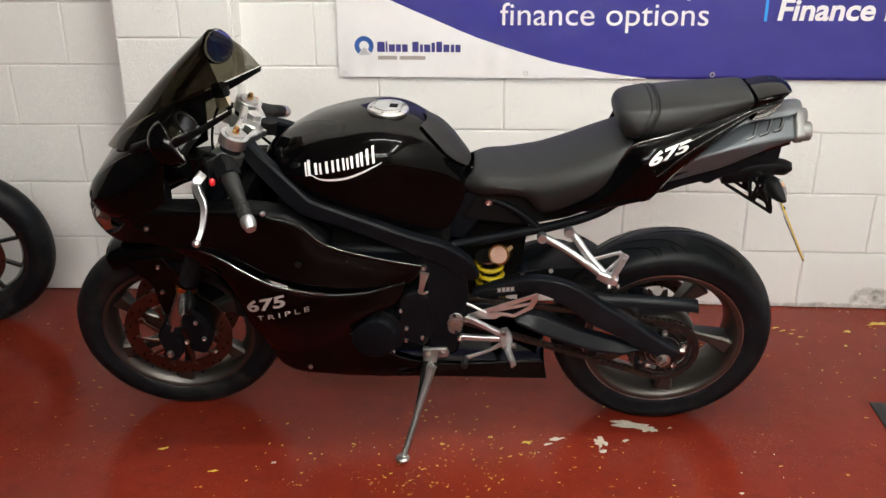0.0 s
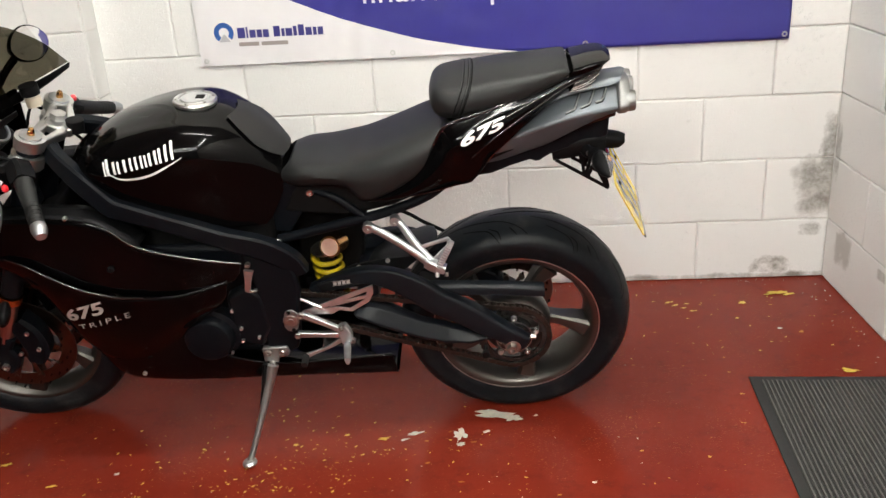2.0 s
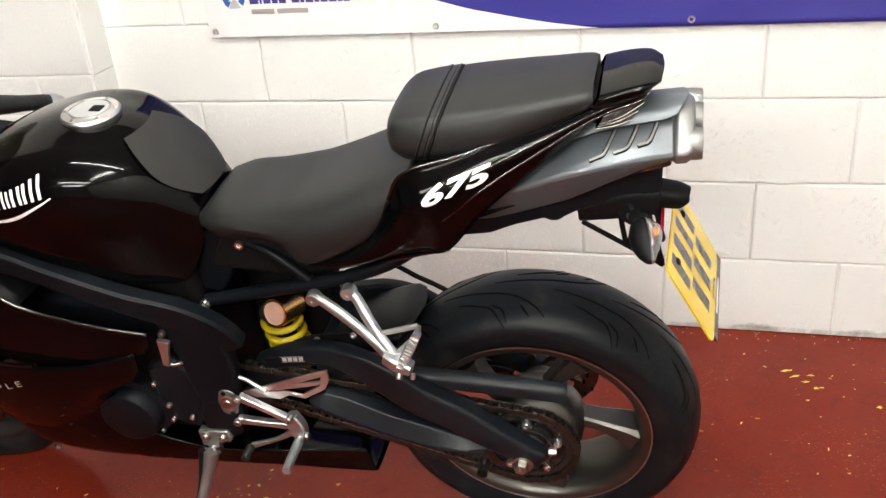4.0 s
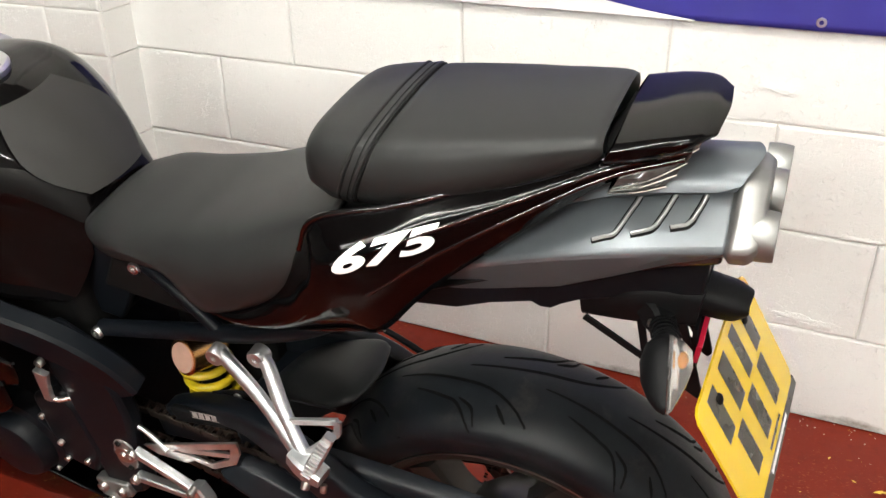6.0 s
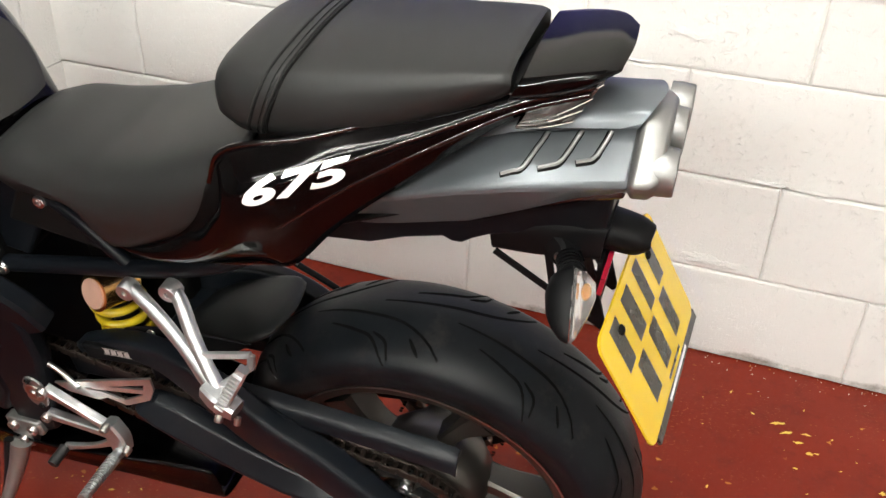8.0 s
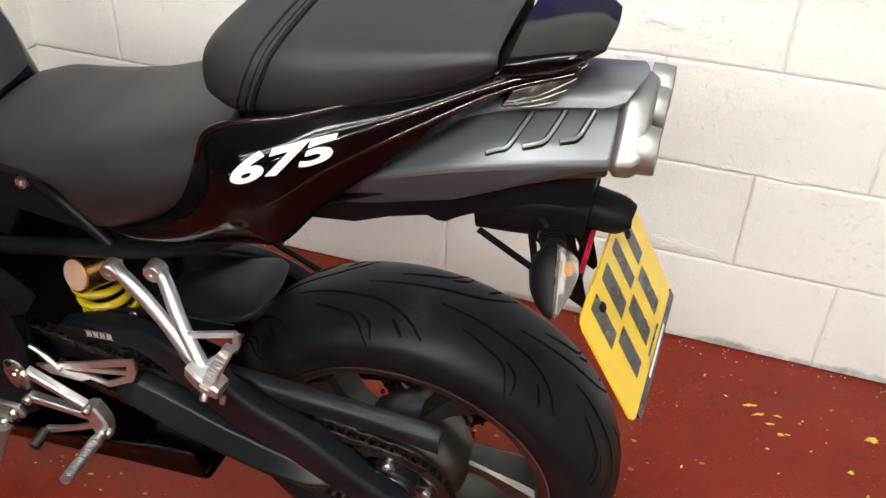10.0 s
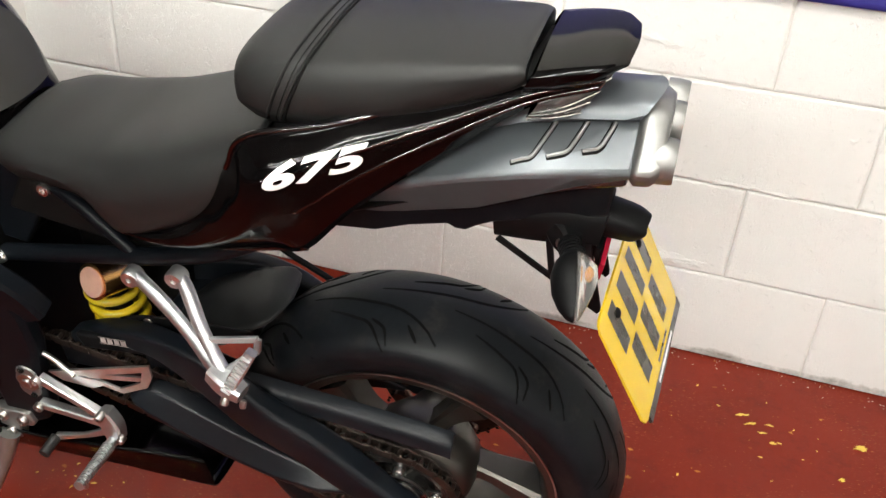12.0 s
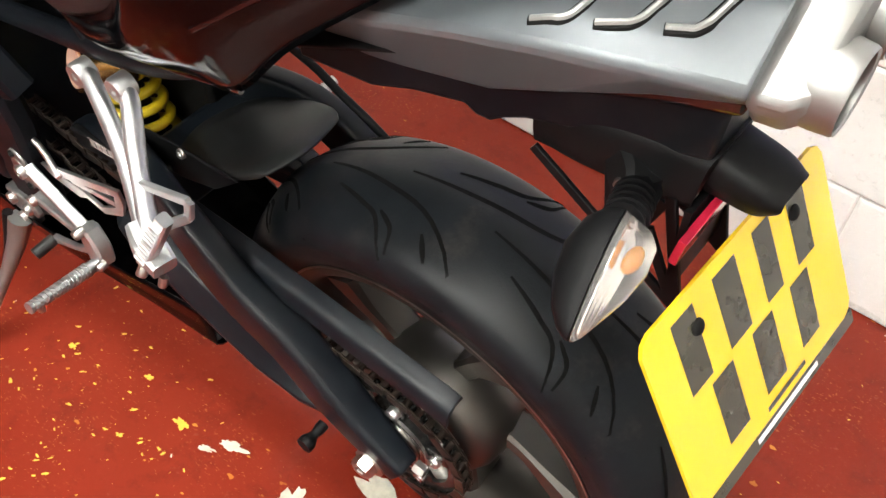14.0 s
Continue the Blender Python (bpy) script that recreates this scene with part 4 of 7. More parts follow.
part("swing_arm_pad", prism([(-0.500, 0.494), (-0.375, 0.510), (-0.372, 0.486), (-0.49, 0.468)], -0.080, -0.0925), PLASTIC, bike, bevel=0.003)
bm = bmesh.new()
for i in range(4):
    x = -0.455 + i * 0.0115
    prism([(x, 0.491 + i * 0.0012), (x + 0.0085, 0.492 + i * 0.0012), (x + 0.0085, 0.501 + i * 0.0012), (x, 0.500 + i * 0.0012)], -0.0932, -0.0928, bm)
for dz in (0.0, 0.0125):
    prism([(-0.458, 0.4885 + dz), (-0.409, 0.4940 + dz), (-0.409, 0.4948 + dz), (-0.458, 0.4893 + dz)], -0.0932, -0.0928, bm)
pieces("warning_sticker", bm, GREYDECAL, bike, "small grey warning pictogram")
two(lambda s: stud((-0.006, s * 0.128, 0.300), 0.015, 0.016, (0, s, 0), 6), "axle_nut", STEEL, label="worn steel axle nut")
two(lambda s: disc((-0.004, 0, 0.300), 0.020, s * 0.120, s * 0.131, 24), "axle_plate", STEEL)
two(lambda s: tube([(-0.075, s * 0.128, 0.305), (-0.075, s * 0.139, 0.304), (-0.075, s * 0.148, 0.303), (-0.075, s * 0.158, 0.302), (-0.075, s * 0.162, 0.302)],
                   [0.007, 0.007, 0.0055, 0.010, 0.010], 16, 20), "paddock_bobbin", PLASTIC, label="black paddock stand bobbin")
two(lambda s: stud((0.045, s * 0.105, 0.315), 0.008, 0.012, (1, 0, 0), 6), "chain_adjuster", STEEL)

# -- hugger --
lowered = lambda c: c + Vector((-0.018, -0.020, -0.044 - 0.010 * math.exp(-((c.x + 0.275) / 0.06) ** 2)))
part("hugger", mapped(skin([[(-0.350, -0.036, 0.522), (-0.310, -0.038, 0.551), (-0.265, -0.038, 0.573), (-0.212, -0.032, 0.592), (-0.190, -0.022, 0.599)],
                     [(-0.352, -0.030, 0.534), (-0.310, -0.030, 0.564), (-0.265, -0.029, 0.586), (-0.205, -0.022, 0.603), (-0.180, -0.012, 0.605)],
                     [(-0.355, 0.030, 0.544), (-0.310, 0.030, 0.574), (-0.255, 0.030, 0.596), (-0.195, 0.030, 0.610), (-0.170, 0.030, 0.609)],
                     [(-0.352, 0.106, 0.532), (-0.310, 0.106, 0.562), (-0.265, 0.104, 0.584), (-0.205, 0.094, 0.602), (-0.180, 0.080, 0.604)],
                     [(-0.350, 0.112, 0.516), (-0.310, 0.116, 0.545), (-0.265, 0.116, 0.567), (-0.212, 0.108, 0.588), (-0.190, 0.094, 0.597)]], 30, 26), lowered), HUGGER, bike, "dark grey rear mudguard hugger", solid=0.003)
part("chain_runner", prism([(-0.440, 0.515), (-0.400, 0.532), (-0.330, 0.545), (-0.270, 0.548), (-0.222, 0.552), (-0.27, 0.510), (-0.33, 0.490), (-0.42, 0.480)], -0.057, -0.061), PLASTIC, bike, "black side skirt of the mudguard", bevel=0.002)
part("bolt", stud((-0.314, -0.061, 0.539), 0.0065, 0.004, (0, -1, 0.3)), CHROME, bike)
part("bolt", stud((-0.389, -0.061, 0.523), 0.0065, 0.004, (0, -1, 0.3)), CHROME, bike)
part("brake_hose", tube([(-0.30, 0.090, 0.605), (-0.262, 0.100, 0.578), (-0.232, 0.105, 0.553), (-0.19, 0.110, 0.525), (-0.10, 0.118, 0.46), (0.02, 0.118, 0.40)], 0.005, m=30), PLASTIC, bike)

# -- shock absorber --
bm = bmesh.new()
coil = []
A, B = Vector((-0.480, -0.016, 0.546)), Vector((-0.470, -0.008, 0.412))
for k in range(90):
    t = k / 89
    a = 2 * math.pi * 5.2 * t
    ax = (B - A).normalized()
    s1 = ax.cross(Vector((0, 1, 0))).normalized()
    coil.append(A.lerp(B, t) + 0.0345 * (math.cos(a) * s1 + math.sin(a) * Vector((0, 1, 0))))
shock = new("shock_absorber")
shock.parent = bike
part("spring", tube(coil, 0.0068, 10, 220), YELLOW, shock, "yellow coil spring")
part("damper", tube([A + (A - B) * 0.06, B - (A - B) * 0.2], 0.019, 16), PLASTIC, shock)
part("spring_seat", tube([A + (A - B) * 0.05, A + (A - B) * 0.085], 0.036, 28), STEEL, shock, "alloy spring collar")
part("reservoir", tube([(-0.440, -0.020, 0.576), (-0.4535, -0.0745, 0.5945)], 0.0275, 32), GOLD, shock, "gold remote reservoir")
part("reservoir_cap", tube([(-0.4533, -0.0735, 0.5941), (-0.4542, -0.0768, 0.5954)], 0.0225, 32), COPPER, shock, "round copper coloured cap")

# -- frame --
two(lambda s: beam([(-1.095, s * 0.050, 0.905), (-1.067, s * 0.090, 0.888), (-1.013, s * 0.130, 0.852), (-0.940, s * 0.160, 0.792), (-0.915, s * 0.164, 0.778), (-0.852, s * 0.165, 0.755), (-0.764, s * 0.165, 0.720),
                    (-0.675, s * 0.156, 0.677), (-0.600, s * 0.142, 0.641), (-0.545, s * 0.128, 0.596), (-0.524, s * 0.118, 0.556)], 0.034, [0.040, 0.044, 0.048, 0.050, 0.046, 0.042, 0.044, 0.048, 0.056, 0.056, 0.044], m=60),
    "frame_spar", SATIN, label="blue-black alloy frame spar")
two(lambda s: prism([(-0.668, 0.640), (-0.615, 0.664), (-0.566, 0.636), (-0.535, 0.560), (-0.532, 0.500), (-0.545, 0.440), (-0.548, 0.380), (-0.560, 0.330), (-0.600, 0.305),
                     (-0.640, 0.330), (-0.645, 0.430), (-0.640, 0.520)], s * 0.110, s * 0.142), "pivot_plate", SATIN, label="black swing arm pivot plate", bevel=0.008, auto=30)
two(lambda s: tube([(-0.573, s * 0.086, 0.630), (-0.44, s * 0.088, 0.662), (-0.30, s * 0.092, 0.698), (-0.20, s * 0.088, 0.735), (-0.13, s * 0.06, 0.775)], 0.0125, 14, 30), "subframe_rail", SATIN)
two(lambda s: tube([(-0.481, s * 0.064, 0.754), (-0.42, s * 0.080, 0.736), (-0.355, s * 0.090, 0.688)], 0.0095, 12, 16), "subframe_stay", SATIN)
two(lambda s: prism([(-0.640, 0.655), (-0.545, 0.775), (-0.470, 0.790), (-0.475, 0.745), (-0.545, 0.640)], s * 0.058, s * 0.073), "frame_cover", SATIN, label="black triangular side cover", bevel=0.004)
two(lambda s: stud((-0.573, s * 0.094, 0.630), 0.0095, 0.009, (0, s, 0), 12), "bolt", CHROME)
two(lambda s: stud((-0.481, s * 0.071, 0.750), 0.0095, 0.009, (0, s, 0), 12), "bolt", CHROME)
two(lambda s: stud((-0.645, s * 0.150, 0.600), 0.007, 0.008, (0, s, 0), 12), "bolt", STEEL)
part("pivot_cap", lathe([(0.0005, -0.151), (0.008, -0.151), (0.009, -0.147), (0.013, -0.1475), (0.0165, -0.146), (0.0175, -0.142), (0.0005, -0.142)], (-0.566, 0, 0.421), 32, closed=False), STEEL, bike, "steel swing arm pivot cap")
flange = []
for k in range(28):
    a = 2 * math.pi * k / 28
    r = 0.0215 + 0.0125 * max(0.0, abs(math.sin(a + 0.12)) - 0.55) / 0.45
    flange.append((-0.566 + r * math.cos(a), 0.421 + r * math.sin(a)))
plate_f = part("pivot_flange", prism(flange, -0.1405, -0.1450), CAST, bike, bevel=0.002)
for dz, dx in ((0.027, -0.003), (-0.027, 0.003)):
    part("bolt", stud((-0.566 + dx, -0.1445, 0.421 + dz), 0.005, 0.004), FLAT_BLACK, plate_f)
part("engine", block((-1.02, -0.115, 0.30), (-0.60, 0.115, 0.64)), SATIN, bike, "black engine block inside the fairing", bevel=0.02)
part("air_box", block((-1.02, -0.10, 0.60), (-0.58, 0.10, 0.80)), FLAT_BLACK, bike, bevel=0.02)
part("battery_box", prism([(-0.56, 0.43), (-0.56, 0.76), (-0.46, 0.775), (-0.375, 0.74), (-0.365, 0.66), (-0.385, 0.54), (-0.39, 0.43)], 0.035, 0.085), FLAT_BLACK, bike, bevel=0.008)
part("radiator", block((-1.16, -0.13, 0.42), (-1.12, 0.13, 0.74)), FLAT_BLACK, bike, bevel=0.006)
part("seat_base", prism([(-0.56, 0.70), (-0.50, 0.80), (-0.20, 0.86), (-0.12, 0.95), (0.05, 0.97), (0.0, 0.86), (-0.12, 0.79), (-0.20, 0.740), (-0.28, 0.705), (-0.40, 0.68)], -0.075, 0.075), FLAT_BLACK, bike, bevel=0.01)
part("inner_fender", skin([[(-0.26, -0.07, 0.755), (-0.15, -0.07, 0.775), (0.0, -0.06, 0.83), (0.12, -0.05, 0.875)], [(-0.26, 0, 0.765), (-0.15, 0, 0.785), (0.0, 0, 0.84), (0.12, 0, 0.885)]], 16, 8, both=True),
     PLASTIC, bike, solid=0.003)
part("generator_cover", lathe([(0.0005, -0.178), (0.050, -0.178), (0.058, -0.175), (0.063, -0.166), (0.066, -0.150), (0.078, -0.146), (0.080, -0.11)], (-0.782, 0, 0.385), 48, closed=False), SATIN, bike, "round black engine side cover")
part("sprocket_cover", prism([(-0.72, 0.50), (-0.66, 0.53), (-0.63, 0.50), (-0.62, 0.40), (-0.65, 0.34), (-0.72, 0.36)], -0.10, -0.145), SATIN, bike, bevel=0.01)
bm = bmesh.new()
for x, z, y in ((-0.710, 0.462, -0.146), (-0.697, 0.405, -0.146), (-0.700, 0.365, -0.146), (-0.655, 0.375, -0.146), (-0.855, 0.43, -0.147), (-0.83, 0.33, -0.147), (-0.735, 0.33, -0.147)):
    stud((x, y, z), 0.0055, 0.006, bm=bm)
pieces("engine_bolt", bm, CHROME, bike, smooth=True)

# -- gear linkage and stand --
part("gear_arm", beam([(-0.643, -0.158, 0.588), (-0.650, -0.158, 0.555), (-0.656, -0.156, 0.528)], 0.010, [0.024, 0.016, 0.014], m=12), POLISHED, bike, "alloy gear linkage arm")
part("gear_rod", tube([(-0.658, -0.157, 0.528), (-0.645, -0.150, 0.521), (-0.625, -0.128, 0.511), (-0.58, -0.126, 0.490), (-0.529, -0.124, 0.469), (-0.485, -0.134, 0.450)], 0.0042, 10, 14), CHROME, bike, "thin bright gear rod")
part("side_stand_bracket", prism([(-0.655, 0.338), (-0.590, 0.342), (-0.583, 0.322), (-0.590, 0.312), (-0.615, 0.308), (-0.622, 0.272), (-0.640, 0.266), (-0.655, 0.29)], -0.132, -0.150), CAST, bike, "cast alloy side stand bracket", bevel=0.003)
stand = part("side_stand", tube([(-0.634, -0.158, 0.292), (-0.648, -0.180, 0.240), (-0.672, -0.222, 0.165), (-0.698, -0.265, 0.090), (-0.708, -0.280, 0.066)],
                                [0.017, 0.0125, 0.009, 0.008, 0.008], 14, 30), CAST, bike, "bare alloy side stand leg")
part("stand_foot", mapped(ellipsoid((0, 0, 0), (0.019, 0.022, 0.009)), lambda c: Vector((-0.7085, -0.281, 0.064)) + pose(0, 0, 0, -11, 0, 0).to_3x3() @ c), ALLOY, stand)
part("stand_spring", tube([(-0.650, -0.165, 0.300), (-0.660, -0.185, 0.235), (-0.668, -0.205, 0.190)], 0.0075, 10, 14), PLASTIC, stand, "dark coil return spring")
bm = bmesh.new()
for x, z in ((-0.640, 0.325), (-0.603, 0.325), (-0.634, 0.290)):
    stud((x, -0.150, z), 0.0095, 0.007, bm=bm)
pieces("stand_bolt", bm, STEEL, bike, smooth=True)

# -- rider foot rest --
def rider_rest(s):
    bm = beam([(-0.537, s * 0.146, 0.443), (-0.48, s * 0.146, 0.412), (-0.425, s * 0.146, 0.378)], 0.014, [0.017, 0.014, 0.018], m=12)
    beam([(-0.553, s * 0.146, 0.380), (-0.49, s * 0.146, 0.377), (-0.425, s * 0.146, 0.374)], 0.014, [0.016, 0.014, 0.018], bm, m=12)
    beam([(-0.437, s * 0.146, 0.405), (-0.430, s * 0.148, 0.372), (-0.428, s * 0.150, 0.352)], 0.022, [0.020, 0.034, 0.026], bm, m=8)
    return bm


two(rider_rest, "foot_rest_hanger", POLISHED, label="polished alloy foot rest hanger", auto=30)


def heel_guard(s):
    y0, y1 = s * 0.126, s * 0.1305
    bm = bmesh.new()
    for poly in (((-0.535, 0.452), (-0.349, 0.524), (-0.349, 0.512), (-0.51, 0.447)), ((-0.349, 0.524), (-0.349, 0.500), (-0.362, 0.474), (-0.374, 0.476), (-0.361, 0.515)),
                 ((-0.362, 0.474), (-0.408, 0.446), (-0.412, 0.455), (-0.372, 0.482)), ((-0.408, 0.446), (-0.44, 0.452), (-0.46, 0.440), (-0.512, 0.440), (-0.535, 0.452), (-0.45, 0.462), (-0.412, 0.455)),
                 ((-0.463, 0.462), (-0.372, 0.484), (-0.368, 0.494), (-0.470, 0.470))):
        prism(poly, y0, y1, bm)
    return mapped(bm, lambda c: c + Vector((-0.001, 0, -0.012)))


two(heel_guard, "heel_guard", ALLOY, label="cut-out alloy heel guard plate", smooth=False, bevel=0.0008)


def foot_peg(s):
    return tube([(-0.428, s * 0.156, 0.352), (-0.426, s * 0.172, 0.357), (-0.421, s * 0.205, 0.365), (-0.413, s * 0.256, 0.378)], [0.0090, 0.0075, 0.0070, 0.0052], 14, 14)


for s in (-1, 1):
    peg = part("foot_peg", foot_peg(s), POLISHED, bike, "slender ribbed alloy foot peg")
    for k in range(15):
        c = Vector((-0.4255, s * 0.174, 0.3575)).lerp(Vector((-0.4135, s * 0.255, 0.3778)), k / 14)
        part("rib", tube([c, c + Vector((0.0004, s * 0.0030, 0.0008))], 0.0098 - 0.0022 * k / 14, 10), POLISHED, peg, smooth=False)
two(lambda s: tube([(-0.416, s * 0.244, 0.380), (-0.416, s * 0.246, 0.359)], 0.0045, 8), "hero_bob", STEEL)
bm = stud((-0.537, -0.153, 0.443), 0.009, 0.007)
stud((-0.553, -0.153, 0.380), 0.008, 0.007, bm=bm)
stud((-0.437, -0.155, 0.405), 0.007, 0.012, bm=bm)
stud((-0.41, -0.158, 0.365), 0.006, 0.01, bm=bm)
pieces("hanger_bolt", bm, STEEL, bike, smooth=True)
lever = part("gear_lever", beam([(-0.435, -0.150, 0.366), (-0.48, -0.153, 0.340), (-0.537, -0.156, 0.318)], 0.008, [0.014, 0.008, 0.012], m=12), POLISHED, bike, "polished gear lever")
part("lever_rubber", tube([(-0.540, -0.158, 0.317), (-0.541, -0.190, 0.313)], 0.0085, 14), GRIP, lever, "black rubber toe peg")

# -- pillion foot rest --
def pillion_rest(s):
    bm = tube([(-0.345, s * 0.113, 0.672), (-0.328, s * 0.118, 0.667), (-0.27, s * 0.142, 0.641), (-0.198, s * 0.180, 0.606)], [0.0105, 0.0108, 0.0100, 0.0125], 14, 18, flat=0.85)
    for x, z in ((-0.345, 0.671), (-0.278, 0.688)):
        lathe([(0.0045, s * 0.125), (0.0115, s * 0.125), (0.0130, s * 0.122), (0.0130, s * 0.106), (0.0045, s * 0.106)], (x, 0, z), 22, bm)
    tube([(-0.278, s * 0.114, 0.688), (-0.264, s * 0.120, 0.679), (-0.234, s * 0.148, 0.645), (-0.190, s * 0.182, 0.604)], [0.0105, 0.0112, 0.0105, 0.0125], 14, 18, bm, flat=0.85)
    beam([(-0.207, s * 0.184, 0.608), (-0.185, s * 0.190, 0.602), (-0.160, s * 0.194, 0.594)], [0.020, 0.028, 0.024], [0.022, 0.026, 0.020], bm, m=8)
    for a, b in (((-0.222, 0.160, 0.636), (-0.150, 0.156, 0.656)), ((-0.150, 0.156, 0.656), (-0.151, 0.160, 0.639)), ((-0.151, 0.160, 0.639), (-0.188, 0.180, 0.612))):
        beam([(a[0], s * a[1], a[2]), (b[0], s * b[1], b[2])], 0.006, 0.009, bm, m=2)
    return bm


part("pillion_hanger", pillion_rest(-1), POLISHED, bike, "polished alloy pillion foot rest hanger", auto=35)


def pillion_peg(s):
    bm = beam([(-0.182, s * 0.200, 0.592), (-0.162, s * 0.194, 0.630), (-0.142, s * 0.186, 0.666)], 0.012, [0.013, 0.017, 0.013], m=12)
    return bm


for s in (-1,):
    peg = part("pillion_peg", pillion_peg(s), POLISHED, bike, "folded alloy pillion peg")
    for k in range(11):
        c = Vector((-0.177, s * 0.205, 0.604)).lerp(Vector((-0.147, s * 0.195, 0.660)), k / 10)
        part("rib", beam([c + Vector((-0.0052, 0, 0.0031)), c + Vector((0.0052, 0, -0.0031))], 0.005, 0.0022, m=2), POLISHED, peg)
bm = bmesh.new()
for x, z, y in ((-0.345, 0.671, -0.120), (-0.278, 0.688, -0.120)):
    stud((x, y, z), 0.0075, 0.003, bm=bm)
stud((-0.180, -0.204, 0.588), 0.0055, 0.008, (0, -0.7, -0.7), bm=bm)
stud((-0.158, -0.200, 0.586), 0.0045, 0.008, (0, -0.5, -0.9), bm=bm)
pieces("hanger_bolt", bm, STEEL, bike, smooth=True)

# -- seats --
part("rider_seat", skin([[(-0.540, -0.064, 0.779), (-0.500, -0.088, 0.779), (-0.440, -0.096, 0.783), (-0.385, -0.103, 0.778), (-0.347, -0.112, 0.744), (-0.285, -0.118, 0.766), (-0.205, -0.118, 0.816), (-0.156, -0.100, 0.893)],
                         [(-0.550, -0.068, 0.792), (-0.504, -0.096, 0.797), (-0.440, -0.107, 0.800), (-0.387, -0.115, 0.795), (-0.345, -0.124, 0.770), (-0.285, -0.130, 0.785), (-0.202, -0.128, 0.832), (-0.143, -0.110, 0.900)],
                         [(-0.540, -0.070, 0.810), (-0.498, -0.096, 0.815), (-0.440, -0.109, 0.811), (-0.385, -0.118, 0.811), (-0.343, -0.126, 0.809), (-0.285, -0.131, 0.829), (-0.200, -0.125, 0.868), (-0.134, -0.107, 0.906)],
                         [(-0.523, -0.056, 0.827), (-0.488, -0.076, 0.830), (-0.435, -0.087, 0.830), (-0.385, -0.095, 0.835), (-0.345, -0.099, 0.842), (-0.285, -0.101, 0.861), (-0.205, -0.096, 0.894), (-0.136, -0.088, 0.922)],
                         [(-0.520, 0, 0.833), (-0.484, 0, 0.836), (-0.434, 0, 0.836), (-0.385, 0, 0.841), (-0.345, 0, 0.848), (-0.285, 0, 0.868), (-0.205, 0, 0.901), (-0.137, 0, 0.928)]], 52, 40, both=True),
     VINYL, bike, "black vinyl rider seat", solid=0.006)
pill_bm = skin([[(-0.146, -0.084, 0.941), (-0.13, -0.092, 0.940), (-0.09, -0.097, 0.942), (-0.03, -0.096, 0.950), (0.05, -0.082, 0.972), (0.115, -0.064, 0.995), (0.132, -0.056, 1.003)],
                [(-0.150, -0.082, 0.943), (-0.152, -0.093, 0.956), (-0.11, -0.106, 0.958), (-0.03, -0.105, 0.965), (0.05, -0.091, 0.984), (0.12, -0.073, 1.004), (0.137, -0.065, 1.010)],
                [(-0.152, -0.076, 0.944), (-0.162, -0.082, 0.970), (-0.132, -0.098, 0.988), (-0.04, -0.104, 0.991), (0.05, -0.092, 1.003), (0.12, -0.079, 1.017), (0.137, -0.073, 1.020)],
                [(-0.152, -0.053, 0.944), (-0.167, -0.060, 0.978), (-0.142, -0.074, 1.006), (-0.05, -0.084, 1.014), (0.05, -0.077, 1.023), (0.12, -0.068, 1.031), (0.136, -0.063, 1.030)],
                [(-0.152, 0, 0.944), (-0.170, 0, 0.980), (-0.143, 0, 1.012), (-0.05, 0, 1.024), (0.05, 0, 1.031), (0.12, 0, 1.036), (0.136, 0, 1.034)]], 150, 44, both=True)
mapped(pill_bm, lambda c: c + Vector((-0.010, 0, -0.004)) * max(0.0, min(1.0, (0.03 - c.x) / 0.12)))
pill_bm.normal_update()
away = [(v, v.normal * (1 if v.normal.dot(v.co - Vector((0, 0, 0.95))) > 0 else -1)) for v in pill_bm.verts]
for v, nrm in away:
    d = v.co.x - (-0.108 + 0.40 * (v.co.z - 0.944))
    lift = 0.0012 / (1 + math.exp(max(-60.0, min(60.0, d / 0.0015)))) * (1 if d > -0.02 else max(0.0, 1 + (d + 0.02) / 0.03))
    v.co += nrm * (lift - 0.0016 * math.exp(-((d - 0.001) / 0.0045) ** 2))
pill_tree = BVHTree.FromBMesh(pill_bm)
pill = part("pillion_seat", cap_ends(pill_bm), VINYL, bike, "black vinyl pillion seat pad with stitched front roll", auto=60)


def seam_line(offset, sink):
    """A closed run over the pad in the slanted plane of its stitched band."""
    out = []
    for k in range(41):
        a = radians(-92 + 184 * k / 40)
        mid = Vector((-0.108 + offset, 0, 0.944))
        d = Vector((0.40 * math.cos(a) , math.sin(a), math.cos(a))).normalized()
        hit = pill_tree.ray_cast(mid + d * 0.3, -d)
        if hit[0] is not None:
            out.append(hit[0] + d * sink)
    return out


for offset, r, mat in ((0.001, 0.0017, FLAT_BLACK), (-0.0030, 0.0021, VINYL), (-0.0078, 0.0006, FLAT_BLACK), (-0.0165, 0.0006, FLAT_BLACK), (-0.0185, 0.0016, VINYL)):
    run_line = seam_line(offset, 0.0004)
    part("seam", tube(run_line, r, 6, 120), mat, pill, "stitched seam")

